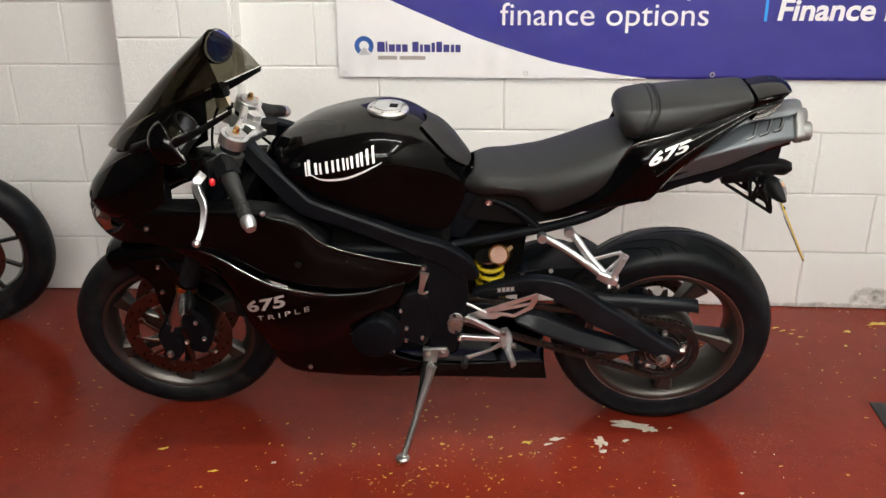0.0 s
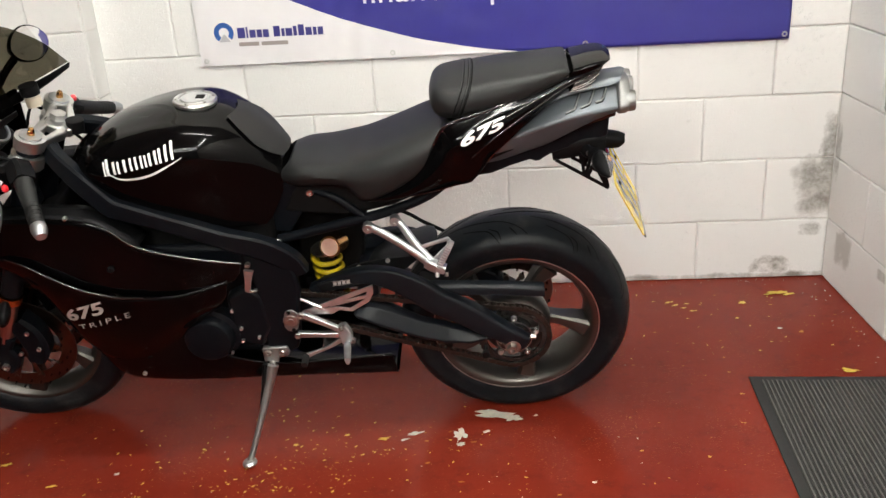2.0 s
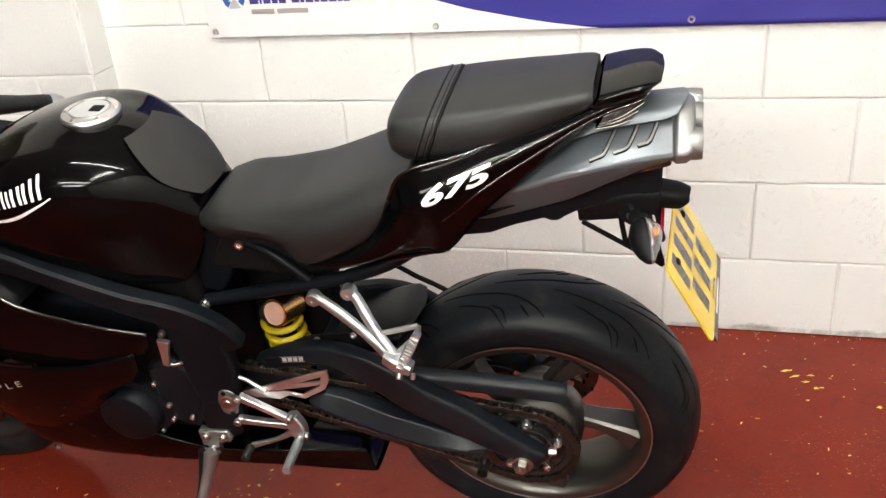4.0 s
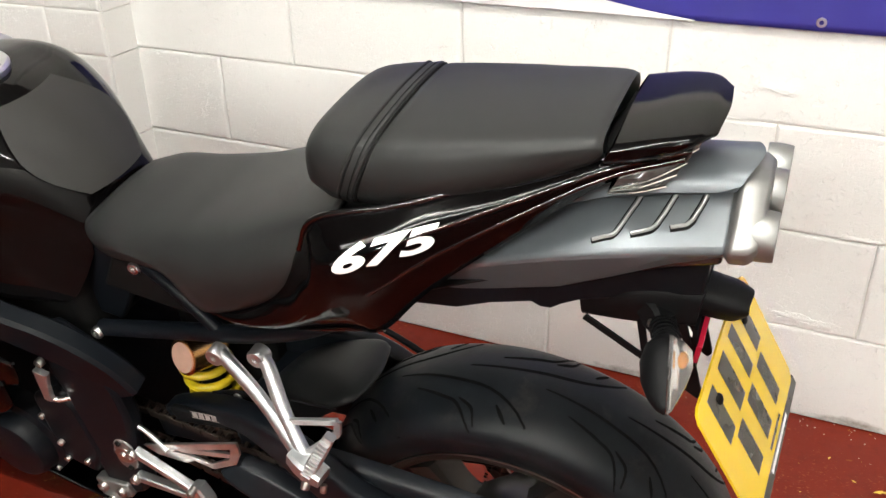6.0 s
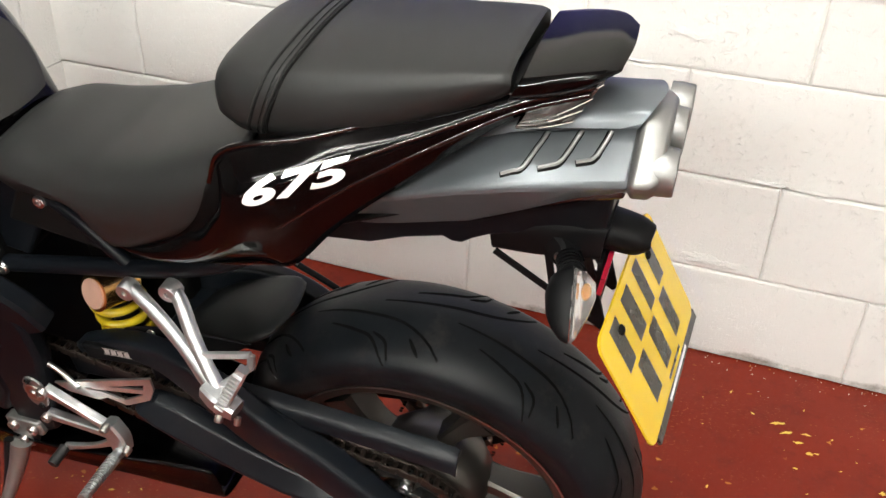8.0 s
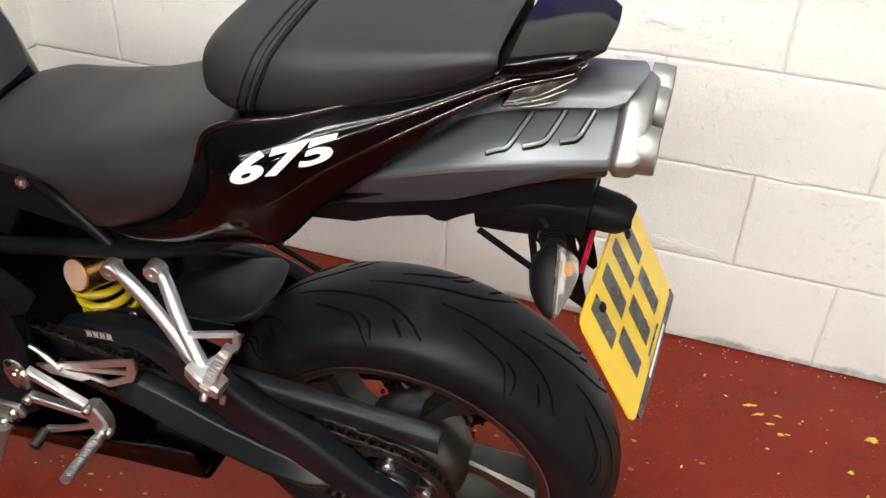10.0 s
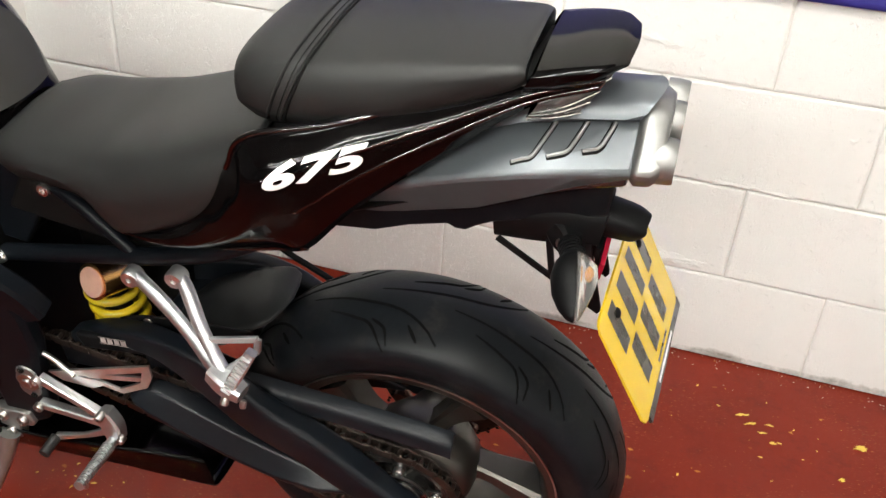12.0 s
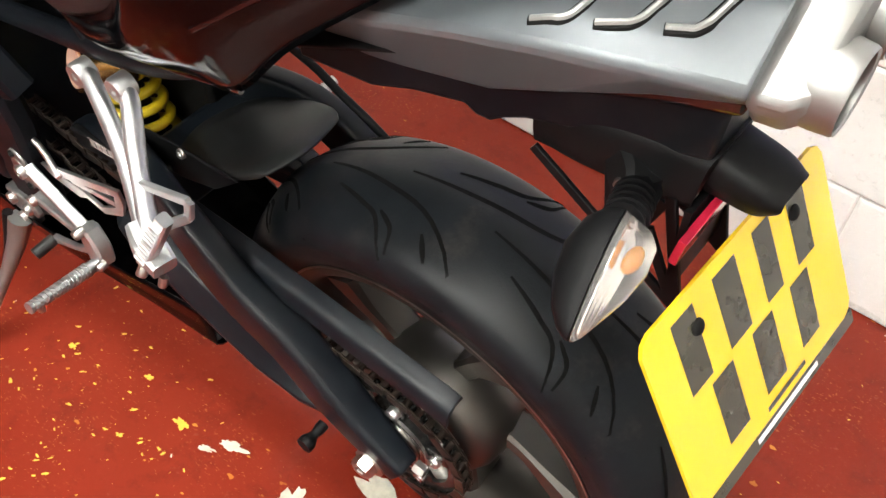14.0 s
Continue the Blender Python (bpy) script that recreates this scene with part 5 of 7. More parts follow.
# -- tail --
tail_rails = [[(-0.335, -0.110, 0.750), (-0.275, -0.116, 0.774), (-0.215, -0.120, 0.825), (-0.172, -0.126, 0.885), (-0.140, -0.130, 0.934), (-0.05, -0.112, 0.955), (0.05, -0.078, 0.982), (0.14, -0.058, 1.008), (0.215, -0.046, 1.030)],
              [(-0.337, -0.116, 0.748), (-0.27, -0.130, 0.763), (-0.20, -0.144, 0.800), (-0.15, -0.158, 0.850), (-0.110, -0.162, 0.905), (-0.03, -0.126, 0.932), (0.06, -0.092, 0.966), (0.14, -0.066, 0.998), (0.21, -0.052, 1.020)],
              [(-0.337, -0.116, 0.745), (-0.27, -0.128, 0.752), (-0.19, -0.137, 0.778), (-0.135, -0.145, 0.812), (-0.085, -0.146, 0.860), (-0.02, -0.122, 0.905), (0.07, -0.090, 0.955), (0.14, -0.066, 0.990), (0.205, -0.054, 1.012)],
              [(-0.335, -0.109, 0.742), (-0.28, -0.114, 0.746), (-0.19, -0.121, 0.764), (-0.13, -0.122, 0.780), (-0.088, -0.119, 0.788), (-0.03, -0.104, 0.850), (0.08, -0.078, 0.940), (0.14, -0.060, 0.982), (0.20, -0.050, 1.006)]]
tail_bm = skin(tail_rails, 60, 16)
tail_tree = BVHTree.FromBMesh(tail_bm)
tail_near = part("tail_panel", tail_bm, GLOSS, bike, "glossy black tail panel", solid=0.003)
tail_far = part("tail_panel", skin([flip(r) for r in tail_rails], 60, 16), GLOSS, bike, "glossy black tail panel", solid=0.003)


for panel, side in ((tail_near, lambda r: r), (tail_far, flip)):
    part("panel_lip", tube(side(tail_rails[0][3:]), 0.0035, 10, 50), LIP, panel)
    part("panel_crease", tube(side([(x, y - 0.0005, z) for x, y, z in tail_rails[1][4:]]), 0.0026, 10, 50), LIP, panel)
    part("panel_lip", tube(side(tail_rails[2][4:]), 0.0030, 10, 40), LIP, panel)
    part("panel_lip", tube(side(tail_rails[3][:5]), 0.0035, 10, 40), LIP, panel)


def decal(text, height, width, at, slope, tree, mat, parent, name, shear=0.0, bold=0.0, lift=0.0012, spacing=1.0, label=""):
    bm = fit_box(lettering(text, height, shear, bold, spacing), width)
    bmesh.ops.triangulate(bm, faces=bm.faces)
    for _ in range(4):
        long = [e for e in bm.edges if e.calc_length() > 0.005]
        bmesh.ops.subdivide_edges(bm, edges=long, cuts=1)
        bmesh.ops.triangulate(bm, faces=[f for f in bm.faces if len(f.verts) > 3])
    ca, sa = math.cos(radians(slope)), math.sin(radians(slope))
    mapped(bm, lambda c: Vector((at[0] + c.x * ca - c.z * sa, 0, at[1] + c.x * sa + c.z * ca)))
    bmesh.ops.triangulate(bm, faces=bm.faces)
    return part(name, drape(bm, tree, lift), mat, parent, label, smooth=False)


decal("675", 0.0250, 0.108, (-0.107, 0.896), 14.0, tail_tree, WHITE, tail_near, "decal", 0.32, 0.0013, 0.0032, label="large white slanted numerals")


def stripe(pts, width, tree, mat, parent, lift=0.002, name="stripe"):
    path = catmull([(x, 0, z) for x, z in pts], 24)
    up, lo = [], []
    for i, p in enumerate(path):
        d = (path[min(i + 1, 23)] - path[max(i - 1, 0)]).normalized()
        w = Vector((-d.z, 0, d.x)) * width * 0.5 * (0.25 + 0.75 * math.sin(math.pi * (i + 0.5) / 24))
        up.append(p + w)
        lo.append(p - w)
    bm = bmesh.new()
    grid_faces(bm, [up, lo])
    return part(name, drape(bm, tree, lift), mat, parent)


cowl_hump = part("tail_hump", cap_ends(skin([[(0.130, -0.060, 0.994), (0.165, -0.058, 1.002), (0.195, -0.052, 1.012), (0.212, -0.036, 1.020)], [(0.134, -0.071, 1.005), (0.170, -0.069, 1.014), (0.203, -0.062, 1.023), (0.222, -0.042, 1.028)],
                              [(0.140, -0.075, 1.017), (0.178, -0.072, 1.026), (0.210, -0.064, 1.033), (0.229, -0.044, 1.034)], [(0.146, -0.069, 1.027), (0.182, -0.066, 1.035), (0.212, -0.058, 1.039), (0.230, -0.040, 1.037)],
                              [(0.146, 0, 1.032), (0.182, 0, 1.040), (0.216, 0, 1.043), (0.233, 0, 1.039)]], 36, 44, both=True)), GLOSS, bike, "glossy black tail hump behind the pillion pad", auto=50)
part("tail_filler", block((0.112, -0.056, 0.985), (0.155, 0.056, 1.016)), FLAT_BLACK, bike, bevel=0.004)
for k in range(2):
    part("trim_line", tube([(0.131, -0.0635 + k * 0.001, 1.0065 - k * 0.006), (0.172, -0.0600 + k * 0.002, 1.0115 - k * 0.006), (0.206, -0.052 + k * 0.002, 1.0225 - k * 0.006)], 0.0011, 8, 24), WHITE, cowl_hump, "thin white trim line")
lens_rails = [[(0.139, -0.064, 0.972), (0.165, -0.058, 0.974), (0.189, -0.048, 0.978)], [(0.145, -0.067, 0.981), (0.172, -0.061, 0.986), (0.201, -0.049, 0.998)], [(0.150, -0.064, 0.991), (0.185, -0.055, 1.006), (0.222, -0.038, 1.032)],
              [(0.150, 0, 0.996), (0.195, 0, 1.014), (0.232, 0, 1.034)]]
tail_lamp = part("tail_lamp", cap_ends(skin(lens_rails, 20, 24, both=True)), TAILLENS, bike, "clear ribbed tail lamp lens")
for k in range(5):
    rib_line = [Vector(p).lerp(Vector(q), k / 4.0) for p, q in zip(lens_rails[0], lens_rails[2])]
    part("lens_rib", tube([p + Vector((0.001, -0.0042 * (1 - abs(k / 2.0 - 1)) - 0.001, 0)) for p in rib_line], 0.0011, 8, 24), LAMPREF, tail_lamp, "bright rib of the lens")

# -- silencer --
def silencer_ring(x, zt, zf, zb, ht, hf, hb):
    half = [(0.0, zt), (-ht * 0.6, zt - 0.001), (-ht, zt - 0.006), ((-ht - hf) / 2, (zt + zf) / 2 - 0.001), (-hf, zf + 0.004), (-hf, zf - 0.004), (-hb - 0.004, zb + 0.006), (-hb, zb), (-hb * 0.5, zb - 0.003)]
    full = half + [(0.0, zb - 0.003)] + [(-y, z) for y, z in half[:0:-1]]
    return [(x, y, z) for y, z in full]


rings = [silencer_ring(*a) for a in ((-0.16, 0.806, 0.790, 0.742, 0.025, 0.042, 0.015), (-0.09, 0.850, 0.826, 0.768, 0.038, 0.060, 0.022), (0.0, 0.898, 0.868, 0.803, 0.040, 0.080, 0.040),
                                     (0.09, 0.938, 0.905, 0.842, 0.038, 0.091, 0.058), (0.145, 0.958, 0.920, 0.874, 0.035, 0.090, 0.066), (0.20, 0.970, 0.925, 0.899, 0.030, 0.079, 0.062),
                                     (0.250, 0.980, 0.927, 0.916, 0.026, 0.067, 0.058))]
bm = bmesh.new()
vs = grid_faces(bm, rings, True)
bm.faces.new(vs[0][::-1])
bm.faces.new(vs[-1])
sil_tree = BVHTree.FromBMesh(bm)
silencer = part("silencer", bm, MUFFLER, bike, "grey satin underseat silencer with three slots", bevel=0.004, auto=24)


def on_silencer(x, y):
    hit = sil_tree.ray_cast(Vector((x, y, 1.2)), Vector((0, 0, -1)))
    return hit[0] if hit[0] is not None else Vector((x, y, 0.96))


SLOTS = (((0.130, 0.078), (0.149, 0.074), (0.166, 0.033)), ((0.164, 0.070), (0.184, 0.063), (0.198, 0.032)), ((0.198, 0.061), (0.215, 0.055), (0.225, 0.031)))
for k in range(3):
    for s in (-1, 1):
        (xa, ya), (xb, yb), (xc, yc) = SLOTS[k]
        knees = [(xa, ya), (xa + 0.55 * (xb - xa), ya + 0.55 * (yb - ya)), (xb - 0.0035, yb + 0.0012), (xb + 0.0008, yb - 0.0025)] + [(xb + k2 * (xc - xb), yb + k2 * (yc - yb)) for k2 in (0.25, 0.5, 0.75, 0.94)]
        pts = [on_silencer(x, s * y) for x, y in knees]
        slot = part("slot", tube([p + Vector((0, 0, -0.0022)) for p in pts], 0.0040, 10, 44), FLAT_BLACK, silencer, "pressed slot with a dark edge")
        part("slot_lip", tube([p + Vector((0.0006, s * 0.0008, 0.0010)) for p in pts], 0.0021, 8, 44), CAST, slot, "bare metal in the slot")
end_cap = bmesh.new()
erings = [silencer_ring(*a) for a in ((0.246, 0.972, 0.926, 0.914, 0.030, 0.062, 0.054), (0.253, 0.985, 0.929, 0.911, 0.034, 0.072, 0.062), (0.268, 0.984, 0.931, 0.912, 0.034, 0.071, 0.061),
                                      (0.278, 0.979, 0.936, 0.918, 0.030, 0.064, 0.054), (0.279, 0.970, 0.940, 0.926, 0.02, 0.03, 0.02))]
vs = grid_faces(end_cap, erings, True)
end_cap.faces.new(vs[-1])
cap = part("end_cap", end_cap, CAST, silencer, "bright cast silencer end cap", bevel=0.003, auto=32)
part("top_shield", cap_ends(skin([[(0.06, -0.050, 0.926), (0.15, -0.046, 0.960), (0.250, -0.040, 0.976)], [(0.06, -0.040, 0.940), (0.15, -0.036, 0.974), (0.259, -0.030, 0.990)], [(0.06, 0, 0.948), (0.15, 0, 0.982), (0.268, 0, 0.997)]], 14, 16, both=True)), MUFFLER, silencer, "raised top shield of the silencer", auto=50)
for y, z in ((-0.040, 0.934), (0.008, 0.950), (0.053, 0.950)):
    o = part("outlet", mapped(lathe([(0.024, -0.01), (0.0245, 0.0), (0.0235, 0.011), (0.0225, 0.013), (0.0205, 0.012), (0.0195, 0.0)], (0, 0, 0), 32),
                              lambda c, y=y, z=z: Vector((0.277 + c.y, y + c.x, z + c.z))), CAST, cap, "cast exhaust outlet")
    part("bore", mapped(disc((0, 0, 0), 0.0202, 0.004, 0.006, 24), lambda c, y=y, z=z: Vector((0.277 + c.y, y + c.x, z + c.z))), FLAT_BLACK, o)
part("heat_plate", prism([(0.10, 0.870), (0.247, 0.930), (0.247, 0.904), (0.20, 0.889), (0.14, 0.864), (0.10, 0.846)], -0.056, 0.056), LIP, bike, "glossy black heat plate", bevel=0.004)

part("undertray", prism([(-0.12, 0.75), (-0.04, 0.760), (0.003, 0.778), (0.051, 0.792), (0.062, 0.787), (0.074, 0.788), (0.086, 0.797), (0.104, 0.807), (0.150, 0.822), (0.232, 0.846), (0.236, 0.900),
                         (0.14, 0.882), (0.03, 0.84), (-0.12, 0.785)], -0.034, 0.034), SATIN, bike, "black plastic undertray below the silencer", bevel=0.003)

# -- number plate hanger --
hanger = new("plate_hanger")
hanger.parent = bike
part("hanger_body", cap_ends(skin([[(0.112, -0.018, 0.780), (0.15, -0.026, 0.790), (0.20, -0.030, 0.798), (0.226, -0.028, 0.800)], [(0.106, -0.024, 0.783), (0.15, -0.033, 0.794), (0.20, -0.036, 0.803), (0.228, -0.033, 0.806)],
                                   [(0.104, -0.025, 0.802), (0.15, -0.036, 0.822), (0.20, -0.036, 0.838), (0.231, -0.031, 0.838)], [(0.100, -0.018, 0.812), (0.15, -0.026, 0.838), (0.20, -0.026, 0.848), (0.234, -0.020, 0.845)],
                                   [(0.100, 0, 0.815), (0.15, 0, 0.842), (0.20, 0, 0.852), (0.234, 0, 0.848)]], 20, 30, both=True)), PLASTIC, hanger, "black plastic plate hanger", auto=50)
part("plate_lamp", cap_ends(skin([[(0.228, -0.016, 0.805), (0.258, -0.015, 0.803), (0.270, -0.011, 0.806)], [(0.228, -0.024, 0.822), (0.261, -0.023, 0.819), (0.276, -0.018, 0.819)],
                                  [(0.228, -0.020, 0.839), (0.261, -0.019, 0.832), (0.276, -0.014, 0.827)], [(0.228, 0, 0.844), (0.261, 0, 0.839), (0.278, 0, 0.832)]], 16, 26, both=True)), PLASTIC, hanger, "rounded black number plate lamp", auto=60)
for s in (-1, 1):
    part("indicator_boss", beam([(0.176, s * 0.024, 0.816), (0.192, s * 0.038, 0.808), (0.202, s * 0.044, 0.806)], 0.026, [0.024, 0.030, 0.026], m=12), PLASTIC, hanger)
    for a, b in (((0.112, 0.788), (0.240, 0.706)), ((0.172, 0.800), (0.180, 0.747)), ((0.198, 0.804), (0.184, 0.745)), ((0.215, 0.806), (0.238, 0.712)), ((0.205, 0.770), (0.236, 0.708)), ((0.212, 0.800), (0.190, 0.742))):
        part("strut", beam([(a[0], s * 0.034, a[1]), (b[0], s * 0.034, b[1])], 0.004, 0.008, m=2), PLASTIC, hanger)
part("cross_plate", block((0.226, -0.036, 0.722), (0.231, 0.036, 0.802)), PLASTIC, hanger, smooth=False)
part("reflector", mapped(block((-0.003, -0.042, -0.012), (0.003, 0.042, 0.012)), lambda c: Vector((0.2345, -0.012, 0.784)) + pose(0, 0, 0, 0, 8, 0).to_3x3() @ c), REDLENS, hanger, "small red reflector", smooth=False, bevel=0.001)
PH = 0.167
PLATE_M = pose(0.2877, 0.0065, 0.6848, 2.9, -27.0, -4.2)


def on_plate(c):
    """Plate sheet: x to the right along it, z up it from its lower edge, y out of it."""
    return PLATE_M @ Vector((c.y, c.x, c.z - PH / 2))


plate_out = [(-0.1145 + 0.012, 0.0), (0.1145 - 0.012, 0.0), (0.1145 - 0.004, 0.004), (0.1145, 0.012), (0.1145, PH - 0.012), (0.1145 - 0.004, PH - 0.004), (0.1145 - 0.012, PH), (-0.1145 + 0.012, PH), (-0.1145 + 0.004, PH - 0.004),
             (-0.1145, PH - 0.012), (-0.1145, 0.012), (-0.1145 + 0.004, 0.004)]
plate = part("number_plate", mapped(prism(plate_out, -0.0015, 0.0015), on_plate), PLATE, bike, "yellow rear number plate with plain dark bars", smooth=False)
bm = bmesh.new()
for x0, x1, z0, z1 in ((-0.092, -0.050, 0.092, 0.156), (-0.044, 0.002, 0.092, 0.156), (0.008, 0.044, 0.092, 0.156), (0.051, 0.090, 0.092, 0.156),
                       (-0.072, -0.028, 0.022, 0.084), (-0.020, 0.026, 0.022, 0.084), (0.034, 0.076, 0.022, 0.084)):
    x0, x1 = x0 + 0.2 * (x1 - x0), x1 - 0.2 * (x1 - x0)
    prism([(x0, z0), (x1, z0), (x1, z1), (x0, z1)], 0.0017, 0.0019, bm)
pieces("plate_bar", mapped(bm, on_plate), PLATEBAR, plate)
part("plate_strip", mapped(prism([(-0.095, 0.0), (0.1145, 0.0), (0.1145, -0.014), (-0.095, -0.014)], -0.003, 0.0013), on_plate), PLATEBAR, plate, "dark strip below the plate", smooth=False)
bm = prism([(-0.035, -0.009), (0.055, -0.009), (0.055, -0.004), (-0.035, -0.004)], 0.0014, 0.0017)
part("strip_print", mapped(bm, on_plate), WHITE, plate, smooth=False)
bm = prism([(-0.015, 0.007), (0.040, 0.007), (0.040, 0.0115), (-0.015, 0.0115)], 0.0017, 0.0019)
part("strip_print", mapped(bm, on_plate), PLATEBAR, plate, smooth=False)
for x in (-0.063, 0.063):
    part("plate_screw", mapped(ellipsoid((x + 0.003, 0.0015, 0.136), (0.0065, 0.004, 0.0065)), on_plate), FLAT_BLACK, plate, "black plastic plate screw")


def rear_indicator(s):
    ind = new("rear_indicator")
    ind.parent = bike
    stalk = part("stalk", tube([(0.196, s * 0.038, 0.806), (0.201, s * 0.058, 0.812), (0.207, s * 0.082, 0.820)], [0.014, 0.0115, 0.013], 14, 14), PLASTIC, ind, "ribbed black rubber stalk")
    for k in range(4):
        q = Vector((0.198, s * 0.050, 0.809)).lerp(Vector((0.205, s * 0.073, 0.817)), k / 3)
        part("stalk_rib", tube([q, q + Vector((0.0012, s * 0.004, 0.0012))], 0.0145, 16), PLASTIC, stalk)
    c0, c1 = Vector((0.208, s * 0.080, 0.822)), Vector((0.223, s * 0.160, 0.803))
    ax = (c1 - c0).normalized()
    nn = Vector((0, 0, 1)) - ax * ax.z
    nn.normalize()
    uu = nn.cross(ax) * -s
    if uu.x < 0:
        uu = -uu
    shell, lens = [], []
    for t, h, f, l in ((0.0, 0.010, 0.010, 0.006), (0.05, 0.016, 0.016, 0.017), (0.15, 0.021, 0.022, 0.023), (0.35, 0.023, 0.026, 0.024), (0.6, 0.020, 0.024, 0.018), (0.82, 0.013, 0.017, 0.010), (0.95, 0.007, 0.009, 0.005), (1.0, 0.002, 0.003, 0.002)):
        q = c0.lerp(c1, t)
        shell.append([q + nn * h * math.cos(a) - uu * f * math.sin(a) for a in (math.pi * k / 14 for k in range(15))])
        lens.append([q + nn * h * 0.95 * k + uu * (0.001 + l * (1 - abs(k) ** 1.6)) for k in (1, 0.8, 0.4, 0.1, -0.1, -0.4, -0.8, -1)])
    bm = bmesh.new()
    grid_faces(bm, shell, True)
    part("shell", cap_ends(bm), PLASTIC, ind, "black teardrop indicator shell", auto=60)
    bm = bmesh.new()
    grid_faces(bm, lens, True)
    glass = part("lens", cap_ends(bm), CLEAR, ind, "clear faceted indicator lens", auto=20)
    bm = bmesh.new()
    grid_faces(bm, [[c0.lerp(c1, t) + nn * w * k + uu * (0.0035 - 0.0014 * (j % 2)) for j, k in enumerate((0.95, 0.6, 0.3, 0.0, -0.3, -0.6, -0.95))]
                    for t, w in ((0.04, 0.009), (0.15, 0.016), (0.35, 0.018), (0.6, 0.015), (0.82, 0.009), (0.94, 0.004))])
    part("lamp_bowl", bm, LAMPREF, glass, "faceted silver reflector bowl", smooth=False, solid=0.001)
    part("bulb", ellipsoid(c0.lerp(c1, 0.30) + uu * 0.0110, (0.005, 0.010, 0.0065)), AMBER, glass, "amber bulb behind the lens")
    part("bolt", stud((0.187, s * 0.044, 0.808), 0.0065, 0.006, (0.2, s, 0.3)), STEEL, ind)


rear_indicator(-1)
rear_indicator(1)

# -- tank --
tank_rails = [[(-1.015, -0.095, 0.825), (-0.95, -0.140, 0.800), (-0.90, -0.152, 0.775), (-0.82, -0.155, 0.742), (-0.74, -0.150, 0.720), (-0.68, -0.140, 0.705), (-0.63, -0.122, 0.695), (-0.59, -0.105, 0.690), (-0.565, -0.090, 0.72), (-0.545, -0.075, 0.76)],
              [(-1.025, -0.095, 0.845), (-0.97, -0.145, 0.845), (-0.91, -0.168, 0.840), (-0.83, -0.172, 0.825), (-0.75, -0.165, 0.815), (-0.69, -0.150, 0.805), (-0.64, -0.130, 0.800), (-0.60, -0.108, 0.790), (-0.568, -0.090, 0.785), (-0.540, -0.075, 0.79)],
              [(-1.030, -0.090, 0.862), (-0.985, -0.138, 0.872), (-0.92, -0.166, 0.890), (-0.84, -0.176, 0.908), (-0.76, -0.174, 0.912), (-0.70, -0.164, 0.905), (-0.645, -0.140, 0.885), (-0.60, -0.112, 0.860), (-0.565, -0.090, 0.830), (-0.540, -0.074, 0.81)],
              [(-1.040, -0.070, 0.872), (-1.00, -0.105, 0.898), (-0.93, -0.132, 0.932), (-0.84, -0.140, 0.957), (-0.765, -0.140, 0.965), (-0.70, -0.132, 0.960), (-0.64, -0.110, 0.935), (-0.59, -0.088, 0.895), (-0.555, -0.070, 0.850), (-0.535, -0.060, 0.82)],
              [(-1.047, -0.035, 0.872), (-1.02, -0.055, 0.899), (-0.94, -0.078, 0.944), (-0.843, -0.086, 0.970), (-0.771, -0.088, 0.979), (-0.72, -0.084, 0.976), (-0.65, -0.068, 0.956), (-0.59, -0.052, 0.908), (-0.545, -0.040, 0.854), (-0.53, -0.035, 0.822)],
              [(-1.050, 0, 0.874), (-1.025, 0, 0.904), (-0.94, 0, 0.951), (-0.843, 0, 0.979), (-0.771, 0, 0.989), (-0.72, 0, 0.986), (-0.650, 0, 0.966), (-0.588, 0, 0.917), (-0.542, 0, 0.859), (-0.528, 0, 0.824)]]
bm = mapped(skin(tank_rails, 64, 60, both=True), lambda c: c - Vector((0, 0, 0.017 * max(0.0, min(1.0, (c.z - 0.80) / 0.15)))))
tank_tree = BVHTree.FromBMesh(bm)
tank = part("fuel_tank", bm, GLOSS, bike, "glossy black sculpted fuel tank")
pad_rows = []
for i in range(33):
    z = 0.838 + 0.108 * i / 32
    half = 0.030 + 0.058 * math.sin(math.pi * (i + 5) / 42)
    row = []
    for j in range(33):
        h = tank_tree.ray_cast(Vector((-0.3, half * (j / 16 - 1), z)), Vector((-1, 0, 0.0)))
        row.append(h[0] + Vector((0.006, 0, 0.003)))
    pad_rows.append(row)
bm = bmesh.new()
grid_faces(bm, pad_rows)
part("tank_pad", bm, CARBON, tank, "carbon weave tank pad")
hit = tank_tree.ray_cast(Vector((-0.735, 0, 1.3)), Vector((0, 0, -1)))
CAPM = Matrix.Translation(hit[0]) @ Matrix.Rotation(radians(3), 4, "Y")
filler = part("filler_cap", mapped(lathe([(0.0005, 0.007), (0.034, 0.007), (0.0355, 0.0055), (0.037, 0.0055), (0.0375, 0.0075), (0.049, 0.006), (0.052, 0.001), (0.050, -0.01)], (0, 0, 0), 56, closed=False),
                                   lambda c: CAPM @ Vector((c.x, c.z, c.y))), ALLOY, tank, "round alloy filler cap")
part("cap_centre", mapped(disc((0, 0, 0), 0.033, 0.0072, 0.0085, 40), lambda c: CAPM @ Vector((c.x, c.z, c.y))), BOXGREY, filler, "grey cap centre")
part("lock_flap", mapped(block((0.004, -0.010, 0.0085), (0.024, 0.010, 0.0105)), lambda c: CAPM @ c), FLAT_BLACK, filler, smooth=False)
bm = bmesh.new()
for k in range(6):
    a = 2 * math.pi * k / 6 + 0.3
    stud(CAPM @ Vector((0.0435 * math.cos(a), 0.0435 * math.sin(a), 0.0065)), 0.0035, 0.002, (0, 0, 1), 8, bm)
pieces("cap_screw", bm, STEEL, filler, smooth=True)


